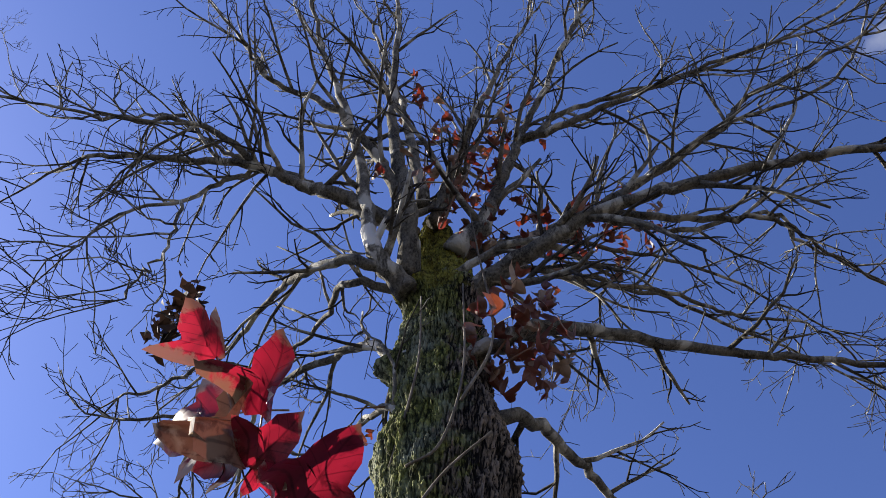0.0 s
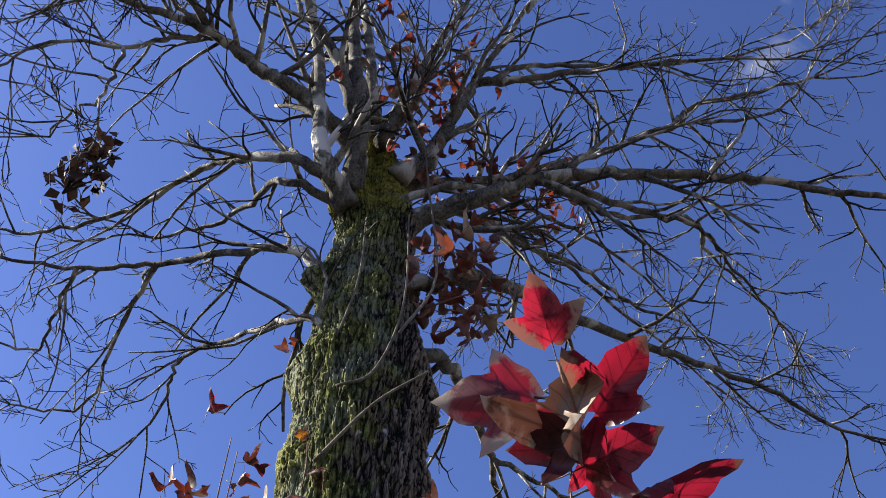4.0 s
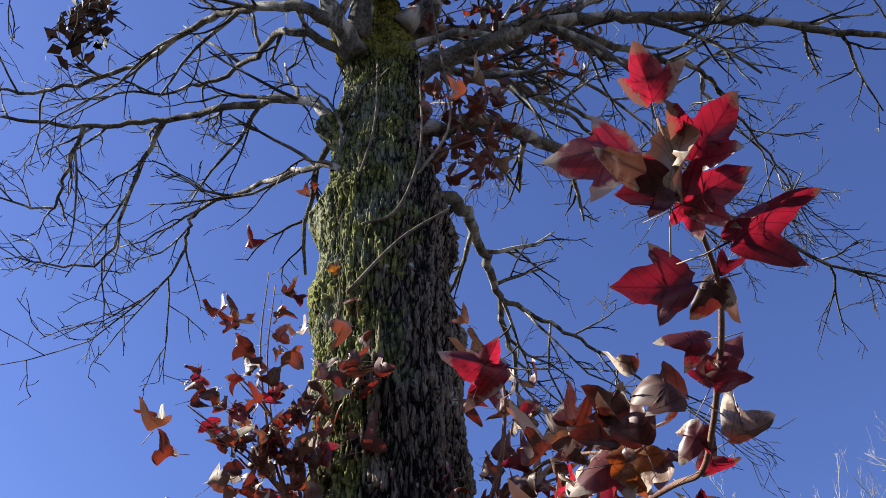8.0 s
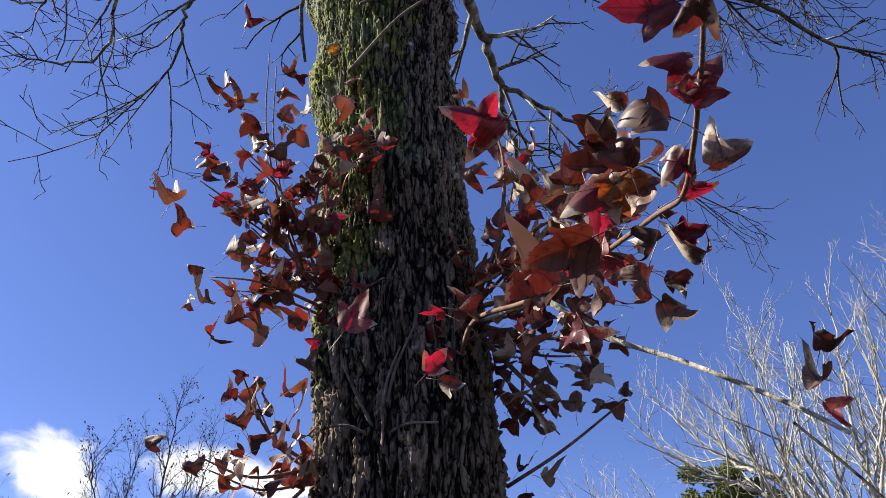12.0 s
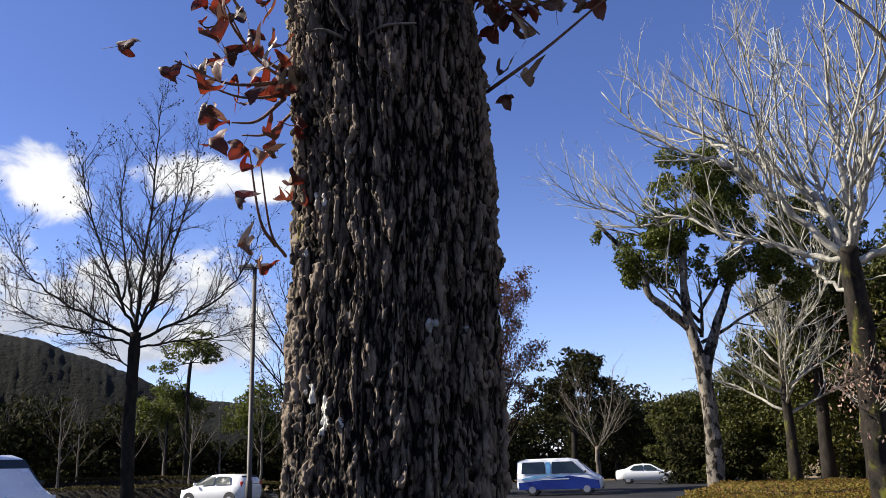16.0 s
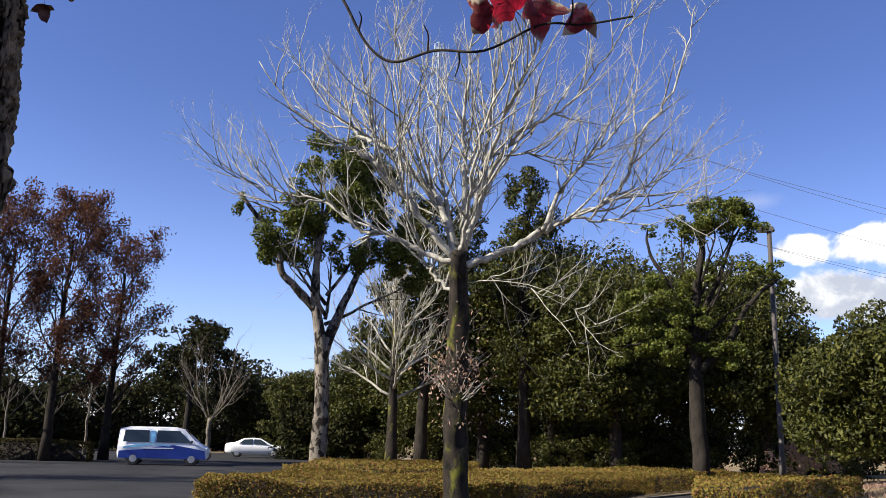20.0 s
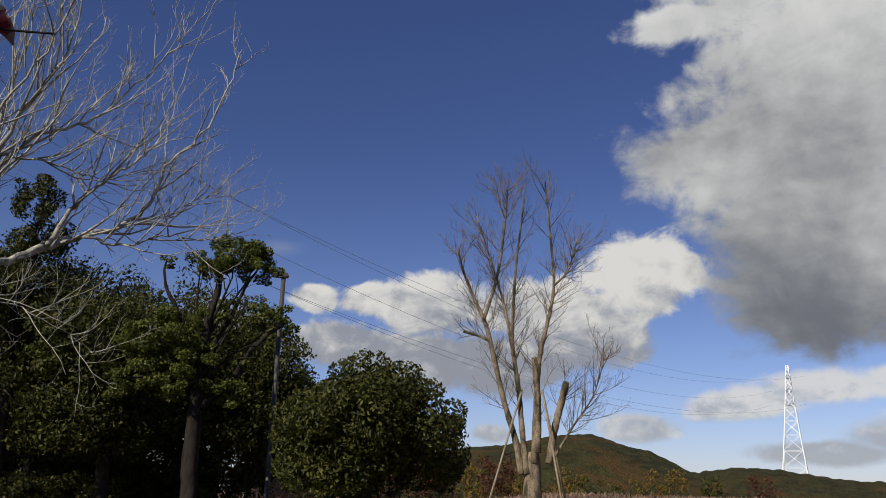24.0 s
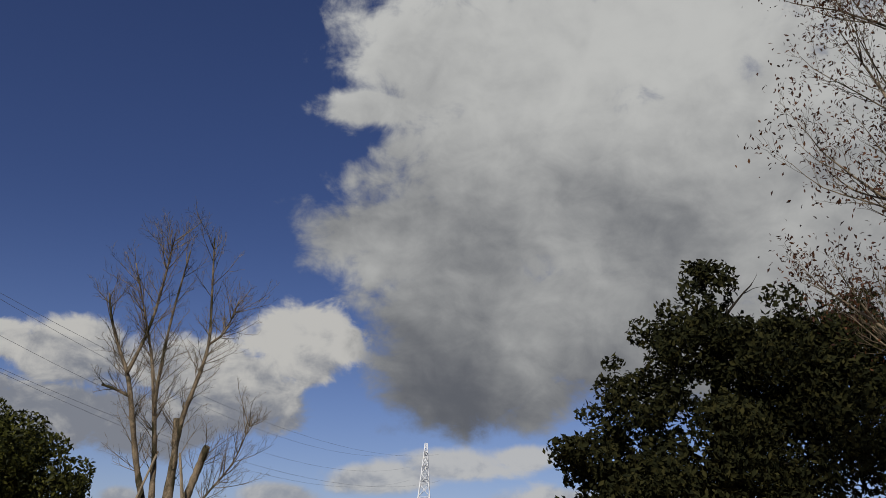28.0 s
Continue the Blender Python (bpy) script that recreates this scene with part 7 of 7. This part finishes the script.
# lone twig with a pair of hanging leaves, and small spurs
ob, line = shoot([(0.08, 2.3, 3.0), (0.189, 1.750, 2.752), (0.264, 1.674, 2.664), (0.330, 1.640, 2.596), (0.460, 1.545, 2.491), (0.586, 1.413, 2.348), (0.639, 1.340, 2.267)], 0.009, 0.004, BARK_PALE)
for p, meshes, s in (((0.613, 1.314, 2.401), WITHERED, 0.06), ((0.619, 1.333, 2.357), WITHERED, 0.06), ((0.616, 1.351, 2.324), RED, 0.055), ((0.272, 1.669, 2.626), WITHERED, 0.07)):
    put_leaf(ob, meshes, p, s, srng)
ob, line = shoot([(0.15, 2.4, 2.53), (0.3, 2.3, 2.6), (0.47, 2.24, 2.72)], 0.006, 0.003)
for p in ((0.47, 2.24, 2.74), (0.42, 2.25, 2.72), (0.18, 2.36, 2.56), (0.2, 2.35, 2.5)):
    put_leaf(ob, WITHERED, p, 0.05, srng)
for p, s in (((-0.29, 2.16, 3.05), 0.085), ((-0.06, 2.17, 2.92), 0.07), ((-0.02, 2.17, 2.85), 0.06), ((-0.39, 2.20, 2.94), 0.06), ((-0.34, 2.17, 3.89), 0.06), ((-0.42, 2.18, 4.04), 0.05)):
    twig, line = shoot([(p[0], p[1] + 0.12, p[2] - 0.14), (p[0] + 0.01, p[1] + 0.05, p[2] - 0.06), p], 0.003, 0.002)
    put_leaf(twig, RED if s > 0.055 else ORANGE, p, s, srng)
for tip in ((-0.11, 2.18, 2.93), (-0.15, 2.17, 2.85), (-0.31, 2.17, 2.8), (-0.04, 2.18, 2.63), (-0.33, 2.19, 2.62)):
    shoot([(-0.2, 2.24, 2.6), Vector((-0.22, 2.19, 2.62)).lerp(Vector(tip), 0.5), tip], 0.006, 0.003, BARK_GREY, "spur")
# vines that climb the upper trunk
for pts in ([(-0.38, 2.20, 3.95), (-0.21, 2.17, 4.20), (-0.03, 2.17, 4.38)], [(-0.36, 2.19, 4.30), (-0.23, 2.19, 4.40), (-0.16, 2.18, 4.80), (-0.20, 2.20, 5.50)], [(-0.46, 2.27, 4.40), (-0.37, 2.19, 4.90), (-0.39, 2.16, 5.40)], [(-0.16, 2.18, 4.60), (-0.04, 2.19, 5.00), (-0.12, 2.17, 5.70), (-0.17, 2.14, 6.10)]):
    shoot(pts, 0.007, 0.004, BARK_GREY, "vine")
# leaves by the upper trunk and in the crown
for pts, n, s in (([(-0.09, 2.38, 5.11), (0.03, 2.33, 5.25), (0.13, 2.30, 5.35)], 22, 0.09), ([(-0.09, 2.37, 5.00), (0.08, 2.37, 5.11), (0.25, 2.42, 5.21)], 18, 0.09), ([(-0.37, 2.23, 6.20), (-0.27, 2.17, 6.50), (-0.18, 2.16, 6.80)], 16, 0.08),
                  ([(-0.32, 2.34, 6.00), (-0.08, 2.38, 6.31), (0.12, 2.43, 6.51)], 18, 0.08), ([(-0.08, 2.43, 6.21), (0.27, 2.54, 6.31), (0.52, 2.64, 6.42)], 22, 0.08), ([(-0.28, 2.32, 6.60), (-0.13, 2.30, 7.20), (0.01, 2.30, 7.90)], 26, 0.085), ([(-0.47, 2.12, 6.60), (-0.50, 2.04, 7.39), (-0.58, 1.97, 7.99)], 16, 0.08),
                  ([(-0.57, 2.37, 4.90), (-0.62, 2.32, 4.85), (-0.67, 2.27, 4.80)], 4, 0.06), ([(0.32, 2.60, 6.21), (0.62, 2.64, 6.42), (0.82, 2.69, 6.62)], 16, 0.075)):
    massed_shoot(pts, 0.006, 0.002, int(n * 1.5), s, srng, 0.11)
# overhead twig by the path
ob, line = shoot([(0.62, 1.5, 2.35), (0.66, 1.42, 2.24), (0.695, 1.37, 2.15), (0.73, 1.35, 2.075), (0.765, 1.315, 2.035), (0.81, 1.25, 2.037), (0.86, 1.18, 2.018), (0.91, 1.1, 2.035), (0.95, 1.05, 2.022), (0.99, 0.99, 2.016)], 0.003, 0.0014, BARK_DARK)
for p, s in (((0.85, 1.14, 2.07), 0.06), ((0.88, 1.12, 2.06), 0.07), ((0.9, 1.1, 2.07), 0.06), ((0.95, 1.04, 2.04), 0.05)):
    facing(ob, RED, p, s, srng, (srng.uniform(-1, 1), srng.uniform(-0.2, 0.6)))
for tip in ((0.7, 1.3, 2.1), (0.79, 1.25, 2.075), (0.84, 1.24, 1.995), (0.93, 1.05, 2.06)):
    base = min(line, key=lambda p: (p - Vector(tip)).length)
    shoot([base, base.lerp(Vector(tip), 0.55) + Vector((0.004, 0, 0.004)), tip], 0.0017, 0.0009, BARK_DARK, "twig")
# a hanging bunch of dead dark leaves on a far twig
dead = thing("dead_leaf_bunch", "bunch of shrivelled dark dead leaves caught on a twig", "leaves", (-2.1, 2.4, 6.19))
nr = np.random.default_rng(3)
bunch = piece("leaves", scatter_leaves("leaves", np.clip(nr.normal(0, 1, (95, 3)), -1.7, 1.7) * (0.075, 0.075, 0.19), 0.1, LEAF_DARK, nr, None, 0.6, 0.6), dead)
bunch["kind"] = "stuff"
V, F = [], []
for k in range(9):
    tube(V, F, [(0, 0, -0.3), (nr.normal(0, 0.04), nr.normal(0, 0.04), 0), (nr.normal(0, 0.12), nr.normal(0, 0.12), 0.25)], [0.006, 0.004, 0.002], 4)
piece("twig", mesh_of("twig", V, F, BARK_DARK), dead)

# brown leaves that cling to the pale tree's trunk
nr = np.random.default_rng(6)
cling = thing("leaf_cluster", "cluster of dry pinkish brown leaves clinging to the trunk", "leaves", pale_at)
pts = np.concatenate([nr.normal(0, 1, (520, 3)) * (0.36, 0.36, 0.3) + (0, 0, 2.95), nr.normal(0, 1, (60, 3)) * (0.25, 0.25, 0.12) + (0.1, -0.1, 1.9), nr.normal(0, 1, (50, 3)) * (0.2, 0.2, 0.5) + (0.0, 0, 3.9)])
c2 = piece("leaves", scatter_leaves("leaves", pts, 0.1, LEAF_TAN, nr, None, 0.5, 0.42), cling)
c2["kind"] = "stuff"
V, F = [], []
for k in range(26):
    a, z = nr.uniform(0, 6.28), nr.uniform(2.3, 3.3)
    tube(V, F, [(0.2 * math.cos(a), 0.2 * math.sin(a), z), (0.45 * math.cos(a), 0.45 * math.sin(a), z + 0.12), (0.75 * math.cos(a), 0.75 * math.sin(a), z + 0.35)], [0.012, 0.008, 0.004], 4)
piece("twigs", mesh_of("twigs", V, F, BARK_PALE), cling)
